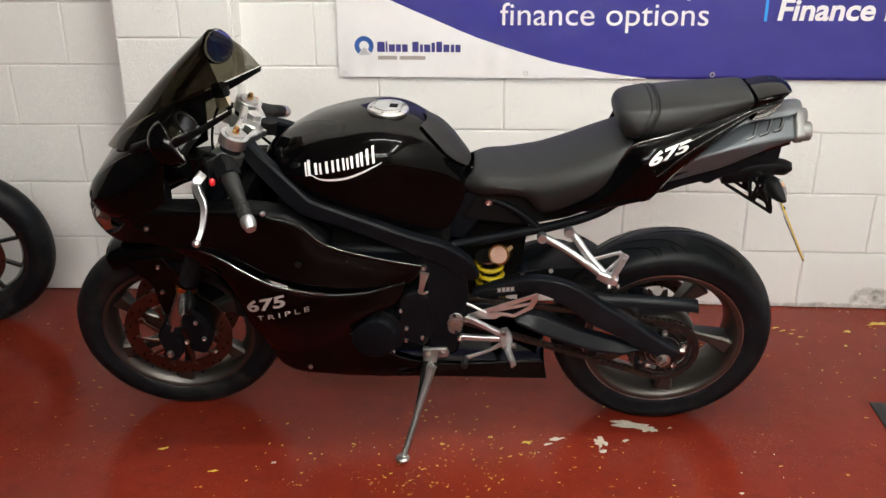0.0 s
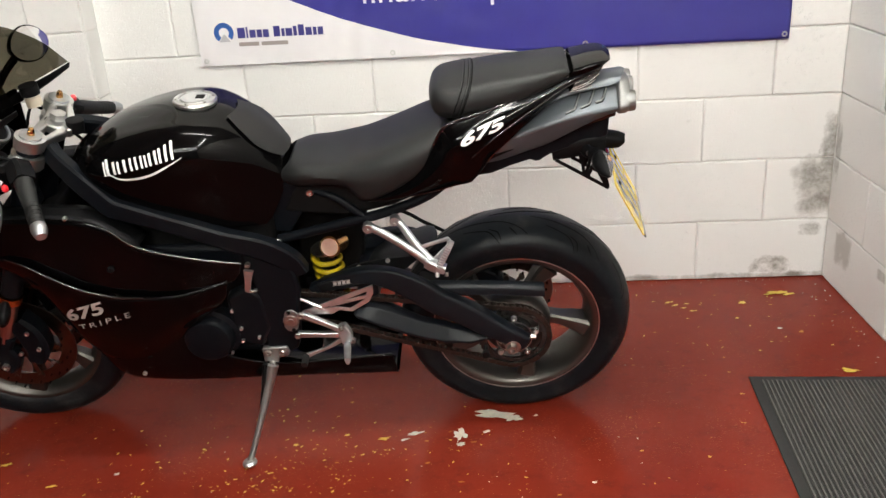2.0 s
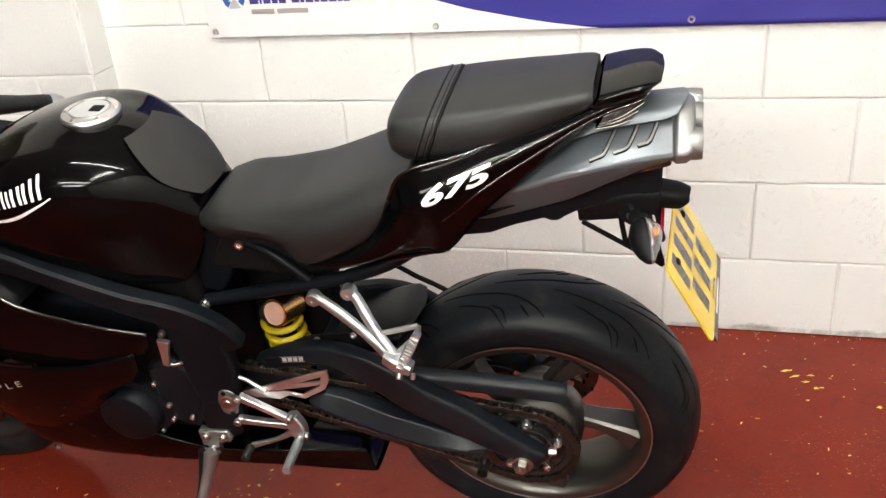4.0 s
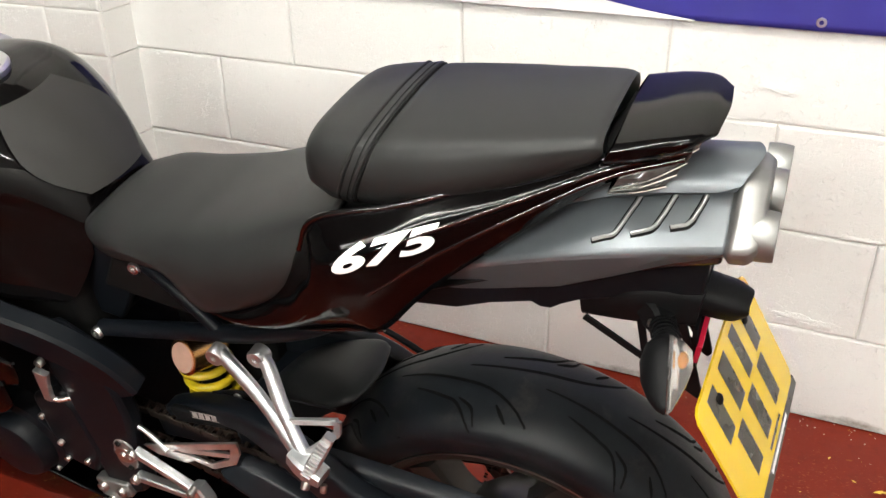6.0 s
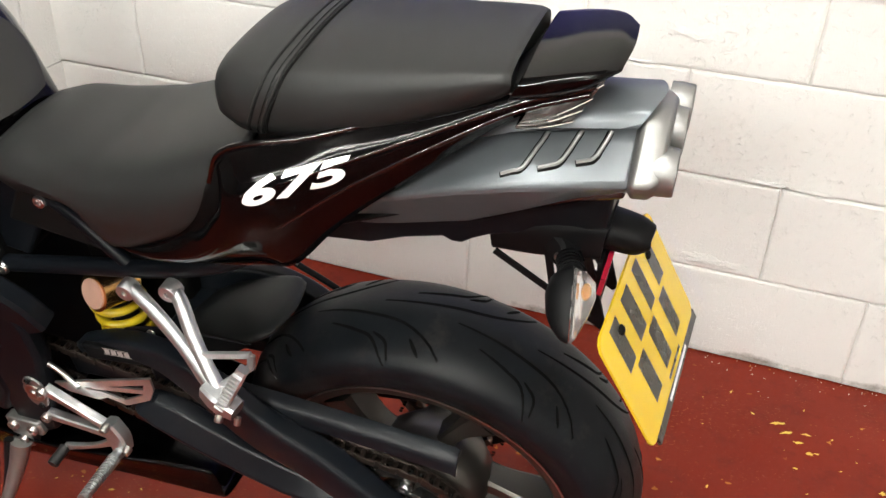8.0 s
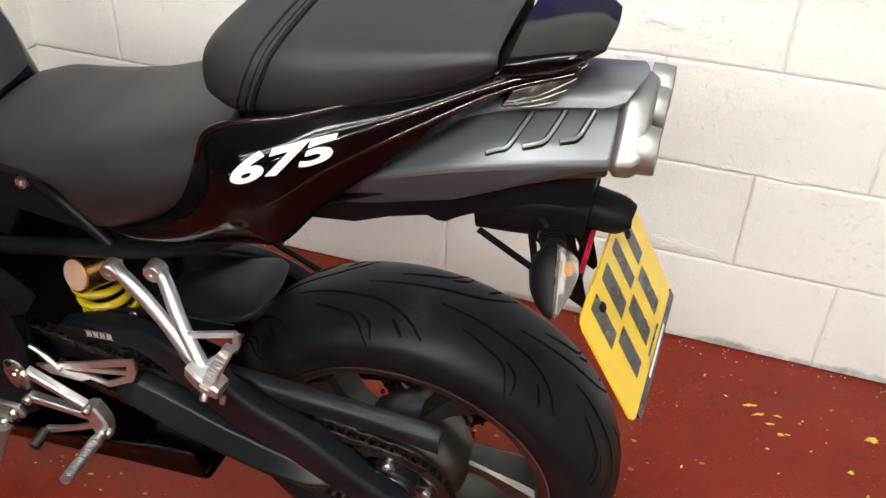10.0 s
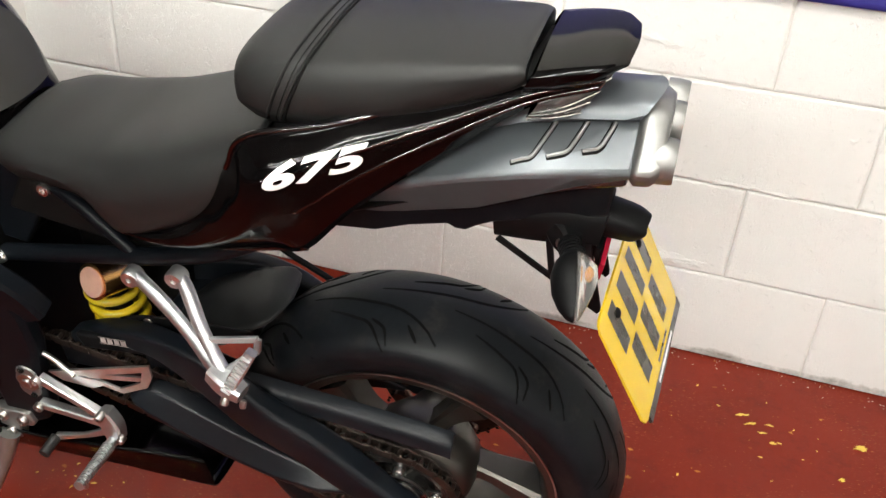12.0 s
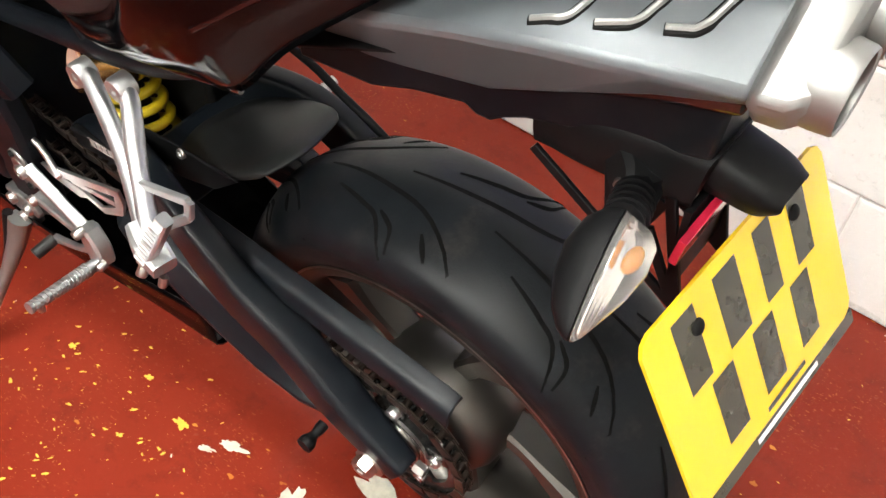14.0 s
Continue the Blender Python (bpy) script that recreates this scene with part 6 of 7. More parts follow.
def bar_row(spans, z0, z1, at, slope, tree, mat, parent, lift=0.0015, lean=0.12):
    """Plain slanted bars in place of lettering, laid on a surface."""
    bm = bmesh.new()
    ca, sa = math.cos(radians(slope)), math.sin(radians(slope))
    for x0, x1, k in spans:
        rows = []
        for i in range(5):
            x = x0 + (x1 - x0) * i / 4
            rows.append([(x + lean * z, 0, z) for z in (z0, z0 + (z1 * k - z0) * 0.5, z1 * k)])
        grid_faces(bm, rows)
    mapped(bm, lambda c: Vector((at[0] + c.x * ca - c.z * sa, 0, at[1] + c.x * sa + c.z * ca)))
    return part("print_bar", drape(bm, tree, lift), mat, parent, "pale maker's emblem as plain bars", smooth=False)


bar_row([(0.004, 0.009, 1.0), (0.011, 0.019, 1.15), (0.029, 0.036, 0.9), (0.041, 0.047, 0.85), (0.057, 0.064, 0.9), (0.073, 0.079, 0.9), (0.086, 0.092, 0.9), (0.100, 0.105, 0.9), (0.110, 0.115, 0.85), (0.120, 0.126, 0.9), (0.134, 0.140, 0.95), (0.144, 0.150, 1.0), (0.158, 0.164, 1.1), (0.172, 0.178, 1.2)], 0.0, 0.030, (-0.925, 0.865), 12.5, tank_tree, WHITE, tank)
stripe([(-0.915, 0.876), (-0.88, 0.860), (-0.82, 0.866), (-0.76, 0.892), (-0.735, 0.905)], 0.006, tank_tree, WHITE, tank)

# -- yokes, fork and bars --
bm = bmesh.new()
front_arm = [(-1.132, -0.100), (-1.112, -0.100), (-1.100, -0.045), (-1.097, 0.0), (-1.100, 0.045), (-1.112, 0.100), (-1.132, 0.100), (-1.122, 0.045), (-1.119, 0.0), (-1.122, -0.045)]
TILT_M = Matrix.Translation((-1.11, 0, 0.935)) @ Matrix.Rotation(radians(23.5), 4, "Y") @ Matrix.Translation((1.11, 0, -0.935))
prism(front_arm, -0.010, 0.010, bm)
for s in (-1, 1):
    prism([(-1.094, s * 0.110), (-1.080, s * 0.104), (-1.052, s * 0.040), (-1.052, s * 0.020), (-1.072, s * 0.026)][::s], -0.012, 0.012, bm)
    prism([(-1.142, s * 0.100), (-1.138, s * 0.128), (-1.112, s * 0.137), (-1.086, s * 0.128), (-1.080, s * 0.098), (-1.100, s * 0.084), (-1.128, s * 0.084)][::s], -0.013, 0.013, bm)
prism([(-1.108, -0.026), (-1.072, -0.034), (-1.044, -0.024), (-1.036, 0.0), (-1.044, 0.024), (-1.072, 0.034), (-1.108, 0.026)], -0.0115, 0.0115, bm)
mapped(bm, lambda c: TILT_M @ Vector((c.x, c.z, 0.935 + c.y)))
part("top_yoke", turned(bm), ALLOY, bike, "cast alloy top yoke", bevel=0.004, auto=30)
FORK_D = Vector((-0.40, 0, -0.9165)).normalized()
TOP_L = Vector((-1.112, 0, 0.935))


def fork(s):
    leg = new("fork_leg")
    leg.parent = bike
    o = TOP_L + Vector((0, s * 0.105, 0))
    part("fork_tube", turned(tube([o + FORK_D * -0.012, o + FORK_D * 0.455], 0.0265, 24)), SATIN, leg, "black upper fork tube")
    part("dust_seal", turned(tube([o + FORK_D * 0.462, o + FORK_D * 0.482], 0.0285, 24)), GOLD, leg, "gold anodised fork collar")
    part("stanchion", turned(tube([o + FORK_D * 0.48, o + FORK_D * 0.62], 0.0205, 24)), STEEL, leg, "worn steel fork stanchion")
    low = o + FORK_D * 0.60
    part("fork_foot", turned(beam([low, low + Vector((-0.022, 0, -0.04)), (AXF[0] + 0.01, s * 0.105, AXF[2] + 0.01), (AXF[0] - 0.008, s * 0.105, AXF[2] - 0.02)], 0.040, [0.052, 0.055, 0.058, 0.04], m=20)), SATIN, leg, "black fork foot")
    part("calliper", turned(beam([(-1.318, s * 0.088, 0.425), (-1.295, s * 0.088, 0.375), (-1.288, s * 0.088, 0.325), (-1.300, s * 0.088, 0.290)], 0.062, [0.05, 0.068, 0.066, 0.045], m=20)), SATIN, leg, "black radial brake calliper")
    part("axle_bolt", turned(stud((AXF[0], s * 0.126, AXF[2]), 0.011, 0.010, (0, s, 0), 6)), STEEL, leg)
    bm = bmesh.new()
    for dx, dz in ((0.085, 0.10), (0.125, 0.0), (0.05, 0.035), (0.10, 0.045)):
        stud((AXF[0] + dx, s * 0.120, AXF[2] + dz), 0.006, 0.006, (0, s, 0), bm=bm)
    pieces("calliper_bolt", turned(bm), CHROME, leg, smooth=True)
    part("fork_clamp_ring", turned(tube([o + FORK_D * -0.014, o + FORK_D * 0.014], 0.0345, 28)), ALLOY, leg)
    part("fork_cap", turned(tube([o + FORK_D * -0.020, o + FORK_D * -0.012], 0.025, 28)), POLISHED, leg)
    part("preload_adjuster", turned(tube([o + FORK_D * -0.036, o + FORK_D * -0.032, o + FORK_D * -0.020], [0.0055, 0.008, 0.009], 8, 8)), GOLD, leg, "gold preload adjuster")
    part("clip_on_clamp", turned(tube([o + FORK_D * 0.030, o + FORK_D * 0.062], 0.037, 28)), ALLOY, leg, "alloy clip-on clamp")
    a, b = Vector((-1.135, s * 0.150, 0.905)), Vector((-1.052, s * 0.325, 0.818))
    bar = part("handlebar", turned(tube([o + FORK_D * 0.046 + Vector((-0.03, 0, 0)), a], 0.016, 18)), POLISHED, leg, "alloy clip-on stub")
    d = (b - a).normalized()
    part("switch_housing", turned(beam([a + d * 0.005, a + d * 0.035, a + d * 0.06], 0.046, [0.04, 0.052, 0.046], m=12)), PLASTIC, bar, "black switch housing")
    bm = tube([a + d * 0.052, a + d * 0.058, a + d * 0.07, a + d * 0.19], [0.022, 0.020, 0.0165, 0.0165], 20, 36)
    part("grip", turned(bm), GRIP, bar, "black ribbed rubber grip")
    for k in range(9):
        q = a + d * (0.082 + 0.0115 * k)
        part("grip_rib", turned(tube([q, q + d * 0.005], 0.0176, 18)), GRIP, bar)
    part("bar_end", turned(tube([a + d * 0.189, a + d * 0.192, a + d * 0.205, a + d * 0.222], [0.0165, 0.018, 0.016, 0.012], 18, 16)), POLISHED, bar, "bright conical bar end weight")
    part("lever_perch", turned(beam([a + d * 0.0 + Vector((-0.012, 0, 0)), a + d * 0.02 + Vector((-0.045, 0, 0.004))], 0.026, 0.024, m=4)), PLASTIC, bar)
    lv = [a + d * 0.015 + Vector((-0.045, 0, 0.004)), a + d * 0.05 + Vector((-0.062, 0, 0.0)), a + d * 0.10 + Vector((-0.050, 0, -0.012)), a + d * 0.16 + Vector((-0.062, 0, -0.022)), a + d * 0.20 + Vector((-0.078, 0, -0.032))]
    lv = [p + Vector((-0.010 - 0.010 * k, 0, -0.030 + 0.002 * k)) for k, p in enumerate(lv)]
    lever = part("lever", turned(beam(lv, [0.010, 0.012, 0.012, 0.010, 0.009], [0.022, 0.022, 0.016, 0.013, 0.012], m=26)), ALLOY, bar, "bare alloy hand lever")
    part("lever_ball", turned(ellipsoid(lv[-1], (0.010, 0.010, 0.010))), ALLOY, lever)
    part("switch", turned(ellipsoid(a + d * 0.045 + (Vector((-0.036, -0.020, -0.014)) if s < 0 else Vector((0.012, 0, 0.026))), (0.008, 0.008, 0.010))), RED, bar, "red rocker switch")


fork(-1)
fork(1)
part("bottom_yoke", turned(block((-1.235, -0.135, 0.735), (-1.165, 0.135, 0.775))), SATIN, bike, bevel=0.01)
part("steering_stem", turned(tube([Vector((-1.085, 0, 0.935)), Vector((-1.085, 0, 0.935)) + FORK_D * 0.22], 0.026, 20)), SATIN, bike)
part("stem_nut", turned(tube([Vector((-1.078, 0, 0.942)), Vector((-1.073, 0, 0.956))], 0.019, 6)), ALLOY, bike, "alloy stem nut")
part("ignition_lock", turned(tube([Vector((-1.045, 0, 0.905)), Vector((-1.040, 0, 0.935))], 0.021, 20)), PLASTIC, bike)
cup = part("brake_reservoir", turned(tube([(-1.181, 0.130, 0.925), (-1.183, 0.130, 0.956)], 0.0195, 22)), CUP, bike, "translucent brake fluid cup")
part("reservoir_lid", turned(tube([(-1.183, 0.130, 0.955), (-1.184, 0.130, 0.981)], 0.0235, 24)), PLASTIC, cup, "black reservoir lid")
for k, (p, q) in enumerate((((-1.13, -0.15, 0.90), (-1.22, -0.10, 0.70)), ((-1.12, -0.14, 0.89), (-1.17, -0.06, 0.70)), ((-1.15, 0.13, 0.90), (-1.20, 0.10, 0.70)), ((-1.09, 0.14, 0.90), (-1.05, 0.08, 0.82)))):
    p, q = Vector(p), Vector(q)
    part("cable", turned(tube([p, p + Vector((-0.045, 0, 0.02)), (p + q) / 2 + Vector((-0.05, 0, 0.02)), q], 0.0038, 8, 26)), PLASTIC, bike)

# -- front mudguard --
mg = []
for y, dr in ((-0.070, -0.030), (-0.067, 0.002), (-0.045, 0.016), (0.0, 0.022)):
    mg.append([(AXF[0] + (0.305 + dr) * math.cos(a), y, AXF[2] + (0.305 + dr) * math.sin(a)) for a in (radians(v) for v in (36, 52, 70, 88, 104, 116))])
part("front_mudguard", turned(skin(mg, 36, 24, both=True)), GLOSS, bike, "glossy black front mudguard", solid=0.003)
two(lambda s: turned(prism([(-1.47, 0.575), (-1.36, 0.585), (-1.30, 0.50), (-1.345, 0.38), (-1.385, 0.40), (-1.40, 0.50)], s * 0.078, s * 0.084)), "mudguard_stay", GLOSS, label="black mudguard stay", bevel=0.002)
two(lambda s: turned(stud((-1.372, s * 0.086, 0.555), 0.006, 0.005, (0, s, 0))), "bolt", CHROME)
two(lambda s: turned(stud((-1.375, s * 0.086, 0.475), 0.006, 0.005, (0, s, 0))), "bolt", STEEL)

# -- fairing --
def drawn_in(bm):
    """The blunt tip of the nose."""
    return mapped(bm, lambda c: Vector((c.x if c.x > -1.35 else -1.35 + (c.x + 1.35) * 0.83, c.y, c.z)))


nose_rails = [[(-1.582, -0.012, 0.728), (-1.53, -0.085, 0.732), (-1.46, -0.140, 0.738), (-1.39, -0.172, 0.750), (-1.32, -0.188, 0.772), (-1.27, -0.190, 0.80)],
              [(-1.584, -0.014, 0.738), (-1.53, -0.095, 0.765), (-1.46, -0.146, 0.790), (-1.39, -0.172, 0.820), (-1.32, -0.182, 0.855), (-1.26, -0.182, 0.885)],
              [(-1.578, -0.012, 0.750), (-1.525, -0.070, 0.800), (-1.46, -0.112, 0.845), (-1.40, -0.135, 0.885), (-1.33, -0.155, 0.920), (-1.25, -0.168, 0.955)],
              [(-1.575, 0, 0.752), (-1.52, 0, 0.815), (-1.47, 0, 0.868), (-1.42, 0, 0.915), (-1.36, 0, 0.965), (-1.30, 0, 1.02)]]
nose = part("nose_cowl", drawn_in(skin([nose_rails[0], nose_rails[1], nose_rails[2],
                              [(-1.576, -0.006, 0.752), (-1.522, -0.030, 0.812), (-1.468, -0.050, 0.862), (-1.42, -0.070, 0.896), (-1.35, -0.115, 0.925), (-1.25, -0.160, 0.962)]], 40, 20)), GLOSS, bike, "glossy black nose cowl", solid=0.003)
part("nose_cowl_side", drawn_in(skin([flip(r) for r in nose_rails[:3]] + [flip([(-1.576, -0.006, 0.752), (-1.522, -0.030, 0.812), (-1.468, -0.050, 0.862), (-1.42, -0.070, 0.896), (-1.35, -0.115, 0.925), (-1.25, -0.160, 0.962)])], 40, 20)), GLOSS, bike, "glossy black nose cowl", solid=0.003)
part("nose_bridge", drawn_in(skin([[(-1.578, -0.008, 0.750), (-1.522, -0.032, 0.810), (-1.468, -0.052, 0.860), (-1.42, -0.072, 0.894)], [(-1.576, 0, 0.754), (-1.52, 0, 0.818), (-1.47, 0, 0.870), (-1.43, 0, 0.905)]], 20, 10, both=True)), GLOSS, bike, solid=0.003)
part("screen", skin([[(-1.335, -0.160, 0.918), (-1.26, -0.168, 0.950), (-1.17, -0.164, 0.990), (-1.085, -0.150, 1.030)],
                     [(-1.395, -0.110, 0.905), (-1.30, -0.135, 0.985), (-1.205, -0.135, 1.050), (-1.120, -0.118, 1.094)],
                     [(-1.450, -0.040, 0.885), (-1.37, -0.060, 0.970), (-1.265, -0.068, 1.068), (-1.160, -0.055, 1.152)],
                     [(-1.460, 0, 0.880), (-1.385, 0, 0.960), (-1.28, 0, 1.064), (-1.165, 0, 1.168)]], 40, 44, both=True), SMOKE, bike, "smoked double-bubble screen")
two(lambda s: skin([[(-1.335, s * 0.162, 0.916), (-1.26, s * 0.170, 0.946), (-1.17, s * 0.166, 0.985), (-1.083, s * 0.151, 1.028)],
                    [(-1.33, s * 0.150, 0.898), (-1.25, s * 0.158, 0.925), (-1.17, s * 0.156, 0.966), (-1.086, s * 0.147, 1.016)]], 24, 6), "screen_edge", PLASTIC, label="black screen lower trim", solid=0.004)
two(lambda s: drawn_in(skin([[(-1.581, s * 0.008, 0.724), (-1.53, s * 0.078, 0.728), (-1.46, s * 0.132, 0.735)], [(-1.592, s * 0.010, 0.695), (-1.545, s * 0.075, 0.690), (-1.465, s * 0.135, 0.705)],
                    [(-1.586, s * 0.008, 0.660), (-1.535, s * 0.062, 0.650), (-1.455, s * 0.125, 0.690)]], 20, 12)), "headlamp", LAMPREF, label="twin headlamp with clear lens", solid=0.003)
chin = [[(-1.586, 0.0, 0.660), (-1.535, -0.060, 0.648), (-1.455, -0.125, 0.688), (-1.39, -0.165, 0.745)], [(-1.575, 0.0, 0.645), (-1.51, -0.070, 0.640), (-1.42, -0.150, 0.668), (-1.34, -0.185, 0.72)],
        [(-1.52, 0, 0.655), (-1.46, -0.07, 0.655), (-1.38, -0.155, 0.668), (-1.28, -0.188, 0.69)]]
two(lambda s: drawn_in(skin([r if s < 0 else flip(r) for r in chin], 26, 12)), "chin_cowl", GLOSS, solid=0.003)
upper = [[(-1.40, -0.168, 0.745), (-1.31, -0.188, 0.776), (-1.20, -0.196, 0.779), (-1.08, -0.200, 0.779), (-0.985, -0.202, 0.768), (-0.94, -0.202, 0.745), (-0.88, -0.200, 0.690), (-0.76, -0.196, 0.652), (-0.650, -0.186, 0.626)],
         [(-1.36, -0.175, 0.70), (-1.27, -0.196, 0.715), (-1.17, -0.204, 0.710), (-1.07, -0.206, 0.695), (-0.98, -0.206, 0.675), (-0.92, -0.205, 0.655), (-0.86, -0.203, 0.625), (-0.76, -0.198, 0.605), (-0.655, -0.184, 0.600)],
         [(-1.32, -0.178, 0.675), (-1.24, -0.198, 0.675), (-1.15, -0.206, 0.655), (-1.06, -0.208, 0.605), (-0.98, -0.208, 0.575), (-0.91, -0.206, 0.560), (-0.85, -0.204, 0.556), (-0.76, -0.198, 0.560), (-0.67, -0.180, 0.575)]]
lower = [[(-1.29, -0.188, 0.682), (-1.20, -0.212, 0.680), (-1.150, -0.222, 0.664), (-1.09, -0.226, 0.626), (-1.03, -0.227, 0.592), (-0.96, -0.225, 0.570), (-0.89, -0.222, 0.562), (-0.80, -0.212, 0.562), (-0.69, -0.188, 0.580)],
         [(-1.27, -0.184, 0.665), (-1.19, -0.205, 0.640), (-1.14, -0.217, 0.610), (-1.08, -0.222, 0.570), (-1.02, -0.222, 0.535), (-0.95, -0.220, 0.510), (-0.88, -0.215, 0.500), (-0.80, -0.204, 0.500), (-0.71, -0.180, 0.515)],
         [(-1.24, -0.176, 0.640), (-1.16, -0.192, 0.585), (-1.11, -0.204, 0.520), (-1.05, -0.210, 0.465), (-0.98, -0.208, 0.430), (-0.93, -0.203, 0.415), (-0.89, -0.196, 0.42), (-0.85, -0.185, 0.43), (-0.78, -0.170, 0.46)],
         [(-1.20, -0.168, 0.610), (-1.14, -0.176, 0.520), (-1.105, -0.180, 0.440), (-1.06, -0.175, 0.365), (-1.02, -0.170, 0.335), (-0.97, -0.17, 0.335), (-0.93, -0.17, 0.345), (-0.89, -0.168, 0.36), (-0.85, -0.16, 0.38)]]
belly = [[(-1.100, -0.172, 0.450), (-1.02, -0.188, 0.445), (-0.92, -0.184, 0.435), (-0.84, -0.170, 0.405), (-0.72, -0.156, 0.318), (-0.60, -0.148, 0.290), (-0.50, -0.130, 0.280), (-0.42, -0.115, 0.275), (-0.326, -0.100, 0.270)],
         [(-1.058, -0.160, 0.325), (-1.02, -0.165, 0.300), (-0.92, -0.163, 0.285), (-0.80, -0.156, 0.270), (-0.70, -0.148, 0.262), (-0.60, -0.140, 0.260), (-0.50, -0.124, 0.250), (-0.42, -0.112, 0.243), (-0.318, -0.099, 0.234)],
         [(-1.040, -0.125, 0.262), (-1.00, -0.130, 0.248), (-0.92, -0.132, 0.240), (-0.80, -0.130, 0.235), (-0.70, -0.128, 0.234), (-0.60, -0.124, 0.230), (-0.50, -0.115, 0.222), (-0.42, -0.105, 0.213), (-0.313, -0.094, 0.203)],
         [(-1.030, 0, 0.225), (-0.99, 0, 0.215), (-0.92, 0, 0.21), (-0.80, 0, 0.208), (-0.70, 0, 0.208), (-0.60, 0, 0.206), (-0.50, 0, 0.200), (-0.42, 0, 0.194), (-0.315, 0, 0.190)]]
for s in (-1, 1):
    side = (lambda r: r) if s < 0 else flip
    part("upper_fairing", skin([side(r) for r in upper], 50, 12), GLOSS, bike, "glossy black upper side fairing", solid=0.003)
    bm = skin([side(r) for r in lower], 50, 20)
    if s < 0:
        low_tree = BVHTree.FromBMesh(bm)
    lo = part("side_fairing", bm, GLOSS, bike, "glossy black side fairing panel", solid=0.005)
    if s < 0:
        low_near = lo
    part("infill_panel", skin([side(upper[0][1:7]), side([(x, y * 0.62, z - 0.004) for x, y, z in upper[0][1:7]])], 24, 4), PLASTIC, bike, "flat black cockpit infill panel", solid=0.003)
    part("fairing_screw", stud((-1.33, s * 0.190, 0.727), 0.006, 0.004, (0, s, 0)), STEEL, bike)
    part("fairing_screw", stud((-1.03, s * 0.197, 0.775), 0.007, 0.005, (0, s * 0.5, 1)), CHROME, bike)
    part("fairing_screw", stud((-0.955, s * 0.201, 0.312), 0.006, 0.004, (0, s, 0)), STEEL, bike)
    part("fairing_screw", stud((-0.955, s * 0.210, 0.640), 0.009, 0.004, (0, s, 0)), PLASTIC, bike)
    fi = new("front_indicator")
    fi.parent = bike
    part("shell", ellipsoid((-1.248, s * 0.222, 0.530), (0.016, 0.040, 0.030), turn=pose(0, 0, 0, 0, 20, s * -20)), PLASTIC, fi, "black front indicator shell")
    part("lens", ellipsoid((-1.262, s * 0.226, 0.526), (0.011, 0.036, 0.028), turn=pose(0, 0, 0, 0, 20, s * -20)), CLEAR, fi, "clear front indicator lens")
    part("panel_lip", tube(side(lower[0][1:7]), 0.0040, 10, 50), LIP, lo)
    part("panel_lip", tube(side(upper[0][5:]), 0.0040, 10, 40), LIP, lo)
for s in (-1, 1):
    side = (lambda r: r) if s < 0 else flip
    part("panel_lip", drawn_in(tube(side(nose_rails[2][1:]), 0.0028, 8, 40)), LIP, nose)
part("belly_pan", skin(belly, 50, 34, both=True), GLOSS, bike, "glossy black belly pan", solid=0.004)
decal("675", 0.036, 0.118, (-1.098, 0.494), 17, low_tree, GREYDECAL, low_near, "decal", 0.25, 0.0014, 0.0042, label="grey slanted numerals on the fairing")
decal("TRIPLE", 0.016, 0.150, (-1.074, 0.467), 17, low_tree, GREYDECAL, low_near, "decal", 0.2, 0.0, 0.0042, 1.5, label="grey spaced lettering on the fairing")

# -- cockpit and mirrors --
instr = new("instrument_panel")
instr.parent = bike
ITURN = pose(-1.270, 0, 0.905, 0, 52, 0)
part("bezel", mapped(block((-0.045, -0.095, -0.02), (0.045, 0.095, 0.0)), lambda c: ITURN @ c), PLASTIC, instr, bevel=0.008)
part("dial_rim", mapped(lathe([(0.036, 0.0), (0.042, 0.0), (0.042, 0.008), (0.036, 0.008)], (0, 0, 0), 40), lambda c: ITURN @ Vector((c.x, c.z + 0.04, c.y))), ALLOY, instr, "bright ring of the rev counter")
part("dial", mapped(disc((0, 0, 0), 0.037, 0.001, 0.003, 32), lambda c: ITURN @ Vector((c.x, c.z + 0.04, c.y))), FLAT_BLACK, instr)
part("display", mapped(block((-0.030, -0.085, 0.0), (0.025, -0.015, 0.003)), lambda c: ITURN @ c), SCREENGREY, instr, "grey liquid crystal display", smooth=False)
part("headlamp_back", tube([(-1.44, -0.08, 0.735), (-1.36, -0.09, 0.765), (-1.31, -0.092, 0.775)], [0.055, 0.052, 0.045], 22, 12), PLASTIC, bike, "ribbed rubber lamp cover")
part("headlamp_back", tube([(-1.44, 0.08, 0.735), (-1.36, 0.09, 0.765), (-1.31, 0.092, 0.775)], [0.055, 0.052, 0.045], 22, 12), PLASTIC, bike, "ribbed rubber lamp cover")


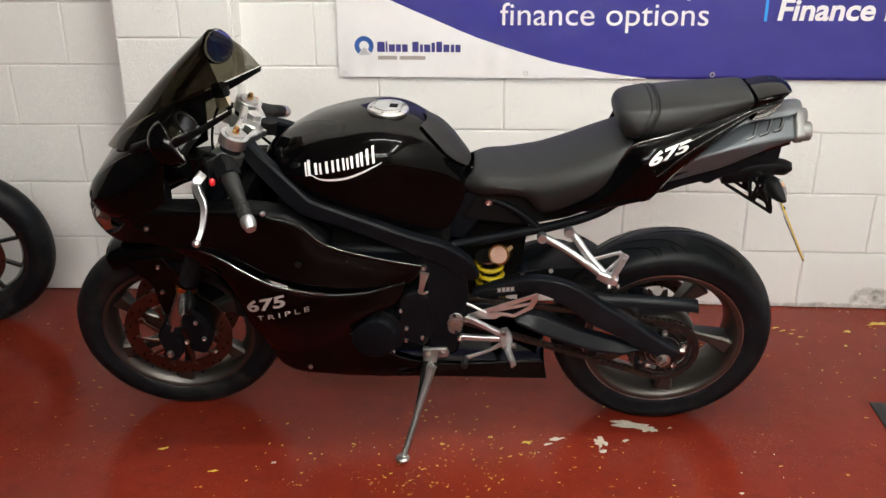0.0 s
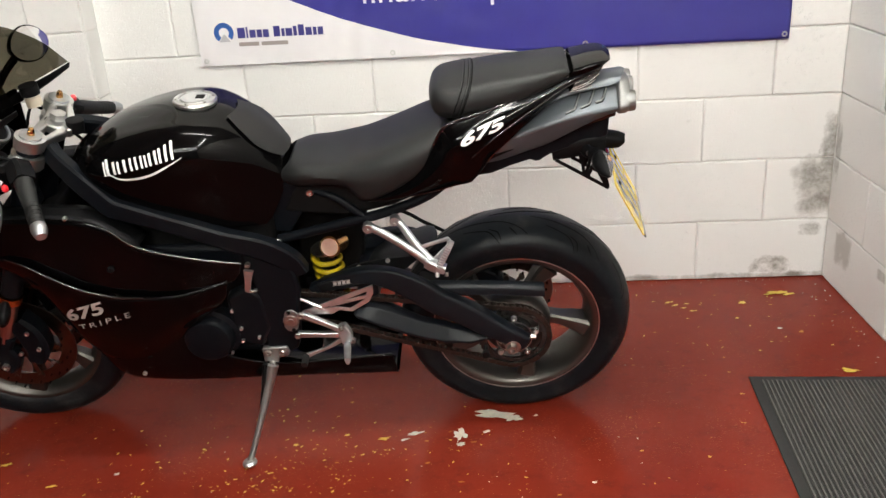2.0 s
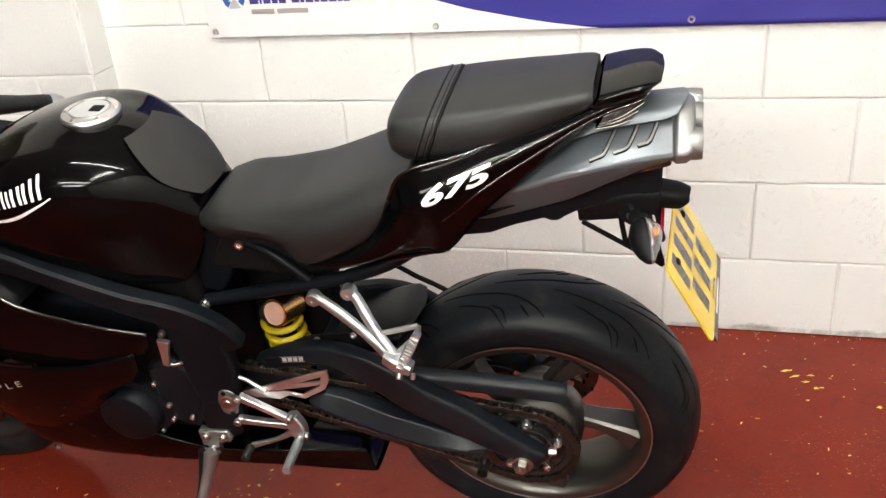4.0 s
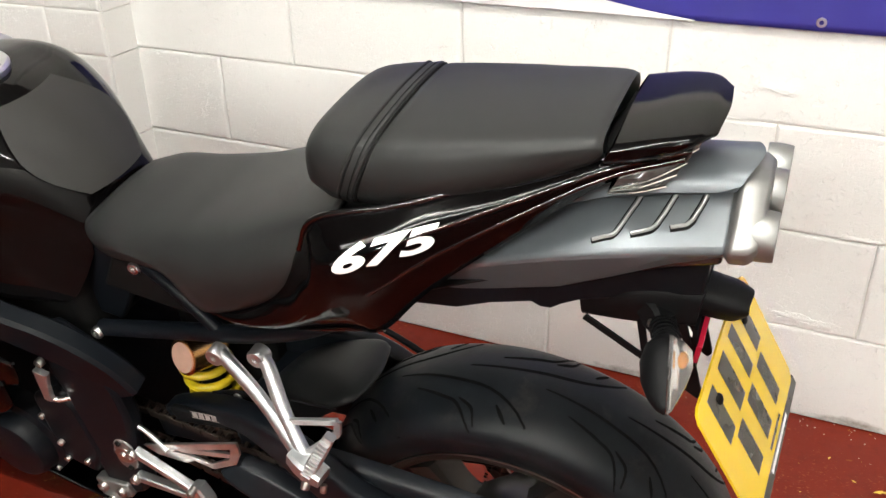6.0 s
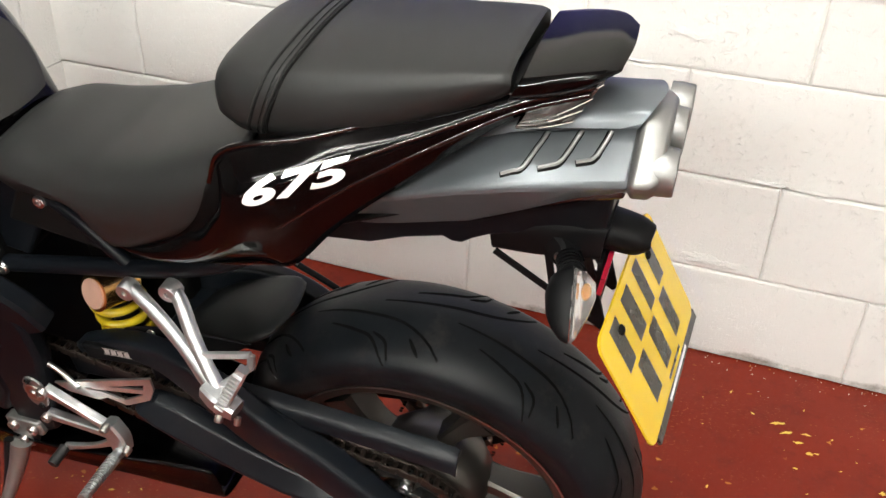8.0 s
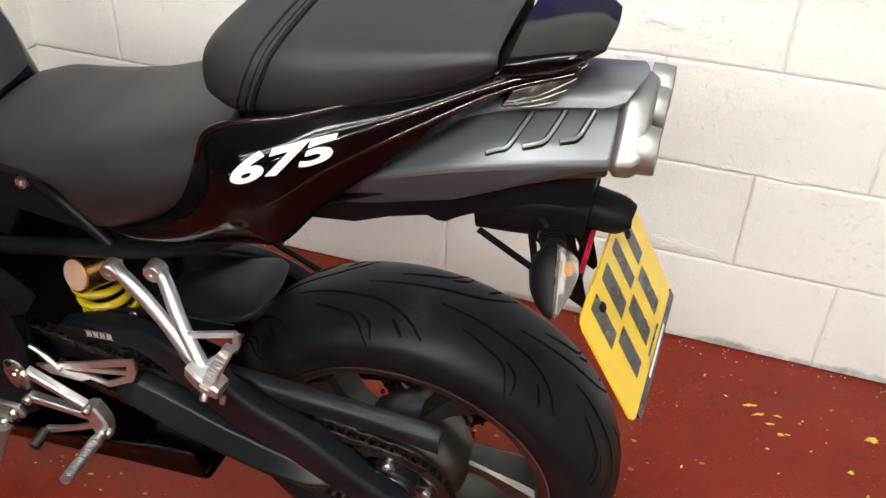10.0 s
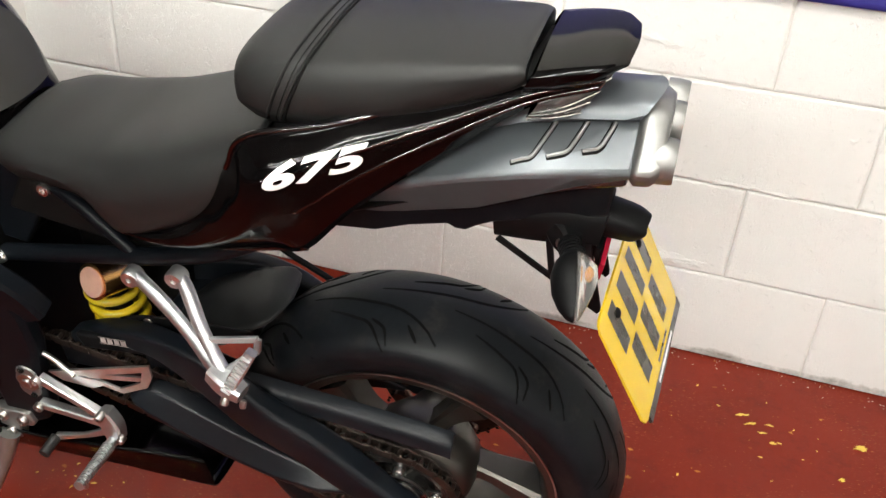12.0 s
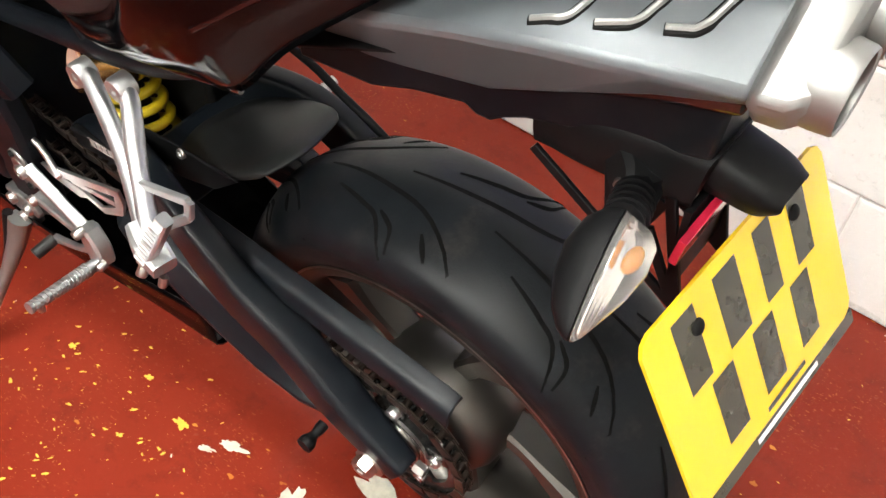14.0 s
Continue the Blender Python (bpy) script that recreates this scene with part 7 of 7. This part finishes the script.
def mirror(s, c, turn, size=(0.026, 0.058, 0.047)):
    mr = new("mirror")
    mr.parent = bike
    m = Matrix.Translation(c) @ turn
    bm = ellipsoid((0, 0, 0), size)
    for v in bm.verts:
        v.co.x = min(v.co.x, 0.004)
        v.co.y *= 1.0 - 0.18 * max(0.0, v.co.z) / size[2]
    part("shell", mapped(bm, lambda q: m @ q), GLOSS, mr, "glossy black mirror shell")
    bm = ellipsoid((0.0048, 0, 0), (0.0012, size[1] - 0.004, size[2] - 0.0035))
    for v in bm.verts:
        v.co.y *= 1.0 - 0.18 * max(0.0, v.co.z) / size[2]
    part("glass", mapped(bm, lambda q: m @ q), MIRROR, mr, "mirror glass")
    base = Vector((-1.33, s * 0.155, 0.925))
    part("arm", tube([base, (base + Vector(c)) / 2 + Vector((0, 0, 0.012)), Vector(c) + Vector((-0.010, -s * 0.03, -0.01))], [0.016, 0.010, 0.011], 12, 18), PLASTIC, mr)


mirror(-1, (-1.208, -0.235, 0.980), pose(0, 0, 0, 0, -22, 26), (0.052, 0.056, 0.058))
mirror(1, (-1.224, 0.250, 1.050), pose(0, 0, 0, 0, -16, -22), (0.040, 0.064, 0.047))

# ---- the wheel of another motorcycle, against the recess ----
other = tagged(new("parked_motorcycle_wheel"), "black spoked wheel of another parked motorcycle on the floor", "motorcycle wheel")
other.matrix_basis = pose(-0.775, 3.215, 0.0, 0, 0, 8) @ pose(0, 0, 0, 8, 0, 0)
OC = (0.0, 0.0, 0.305)
WBLACK = surface("black_wheel_paint", (0.010, 0.010, 0.011), 0.22, coat=0.3)
part("tyre", tyre_bm([(r + 0.005, y) for r, y in TYRE_F], OC, 96), RUBBER, other, "black road tyre")
part("rim", rim_bm(OC, 0.219, 0.047), WBLACK, other, "glossy black rim")
for i in range(10):
    a = 2 * math.pi * i / 10 + 0.1
    part("spoke", beam([(0.035 * math.cos(a), 0, OC[2] + 0.035 * math.sin(a)), (0.20 * math.cos(a + 0.08), 0, OC[2] + 0.20 * math.sin(a + 0.08))], 0.016, 0.013, m=4), WBLACK, other)
part("hub", lathe([(0.012, -0.06), (0.04, -0.06), (0.045, 0.0), (0.04, 0.06), (0.012, 0.06)], OC, 32), WBLACK, other)
brake_disc(OC, 0.150, 0.110, -0.062, same, other)
part("axle_end", stud((0, -0.075, OC[2]), 0.014, 0.012, n=6), STEEL, other)

# ---- blocks of the walls ----
N_OFF = 2.278
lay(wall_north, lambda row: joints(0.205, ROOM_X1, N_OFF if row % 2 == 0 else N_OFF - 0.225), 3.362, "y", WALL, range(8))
lay(pillar, lambda row: [-0.197, 0.212] if row % 2 == 0 else [-0.197, 0.030, 0.212], 3.352, "y", WALL_P, range(9), PIER)
lay(wall_recess, lambda row: joints(-1.9, -0.197, -0.447 if row % 2 == 0 else -0.672), 3.510, "y", WALL_P, range(8))
lay(wall_east, lambda row: joints(0.2, 3.348, 2.84 if row % 2 == 0 else 3.06), 2.740, "x", WALL_R, range(8))
# The pillar's return face.
for row in range(9):
    part("concrete_block", block((0.2122, 3.350, PIER[row] + 0.002), (0.2185, 3.470, PIER[row + 1] - 0.002)), WALL_P, pillar, smooth=False)

# The long wall and its banner stand askew to the side wall, as the motorcycle does.
wall_north.matrix_basis = ASKEW
banner.matrix_basis = ASKEW

# Flakes and blisters of thick old paint on the long wall.
for i, (x, z, rx, rz, tn) in enumerate(((1.804, 0.747, 0.036, 0.010, -0.15), (1.845, 0.742, 0.022, 0.008, 0.2), (1.929, 0.250, 0.050, 0.017, -0.05), (1.985, 0.246, 0.026, 0.010, 0.3),
                                        (1.645, 0.790, 0.012, 0.006, 0.4), (2.12, 0.455, 0.045, 0.005, 0.0), (2.02, 0.458, 0.060, 0.005, 0.02), (1.72, 0.679, 0.050, 0.004, 0.0), (2.23, 0.60, 0.014, 0.008, 0.6))):
    bm = patch(0, 0, rx, rz, i + 2100, WALL_P, n=30, turn=tn, z=0.0)
    for v in bm.verts:
        v.co = Vector((x + v.co.x, 3.3530 if len(v.link_edges) == 3 else 3.3505, z + v.co.y))
    part("paint_flake", bm, WALL_P, wall_north, "blistered flake of old white paint", smooth=False, solid=0.0022)
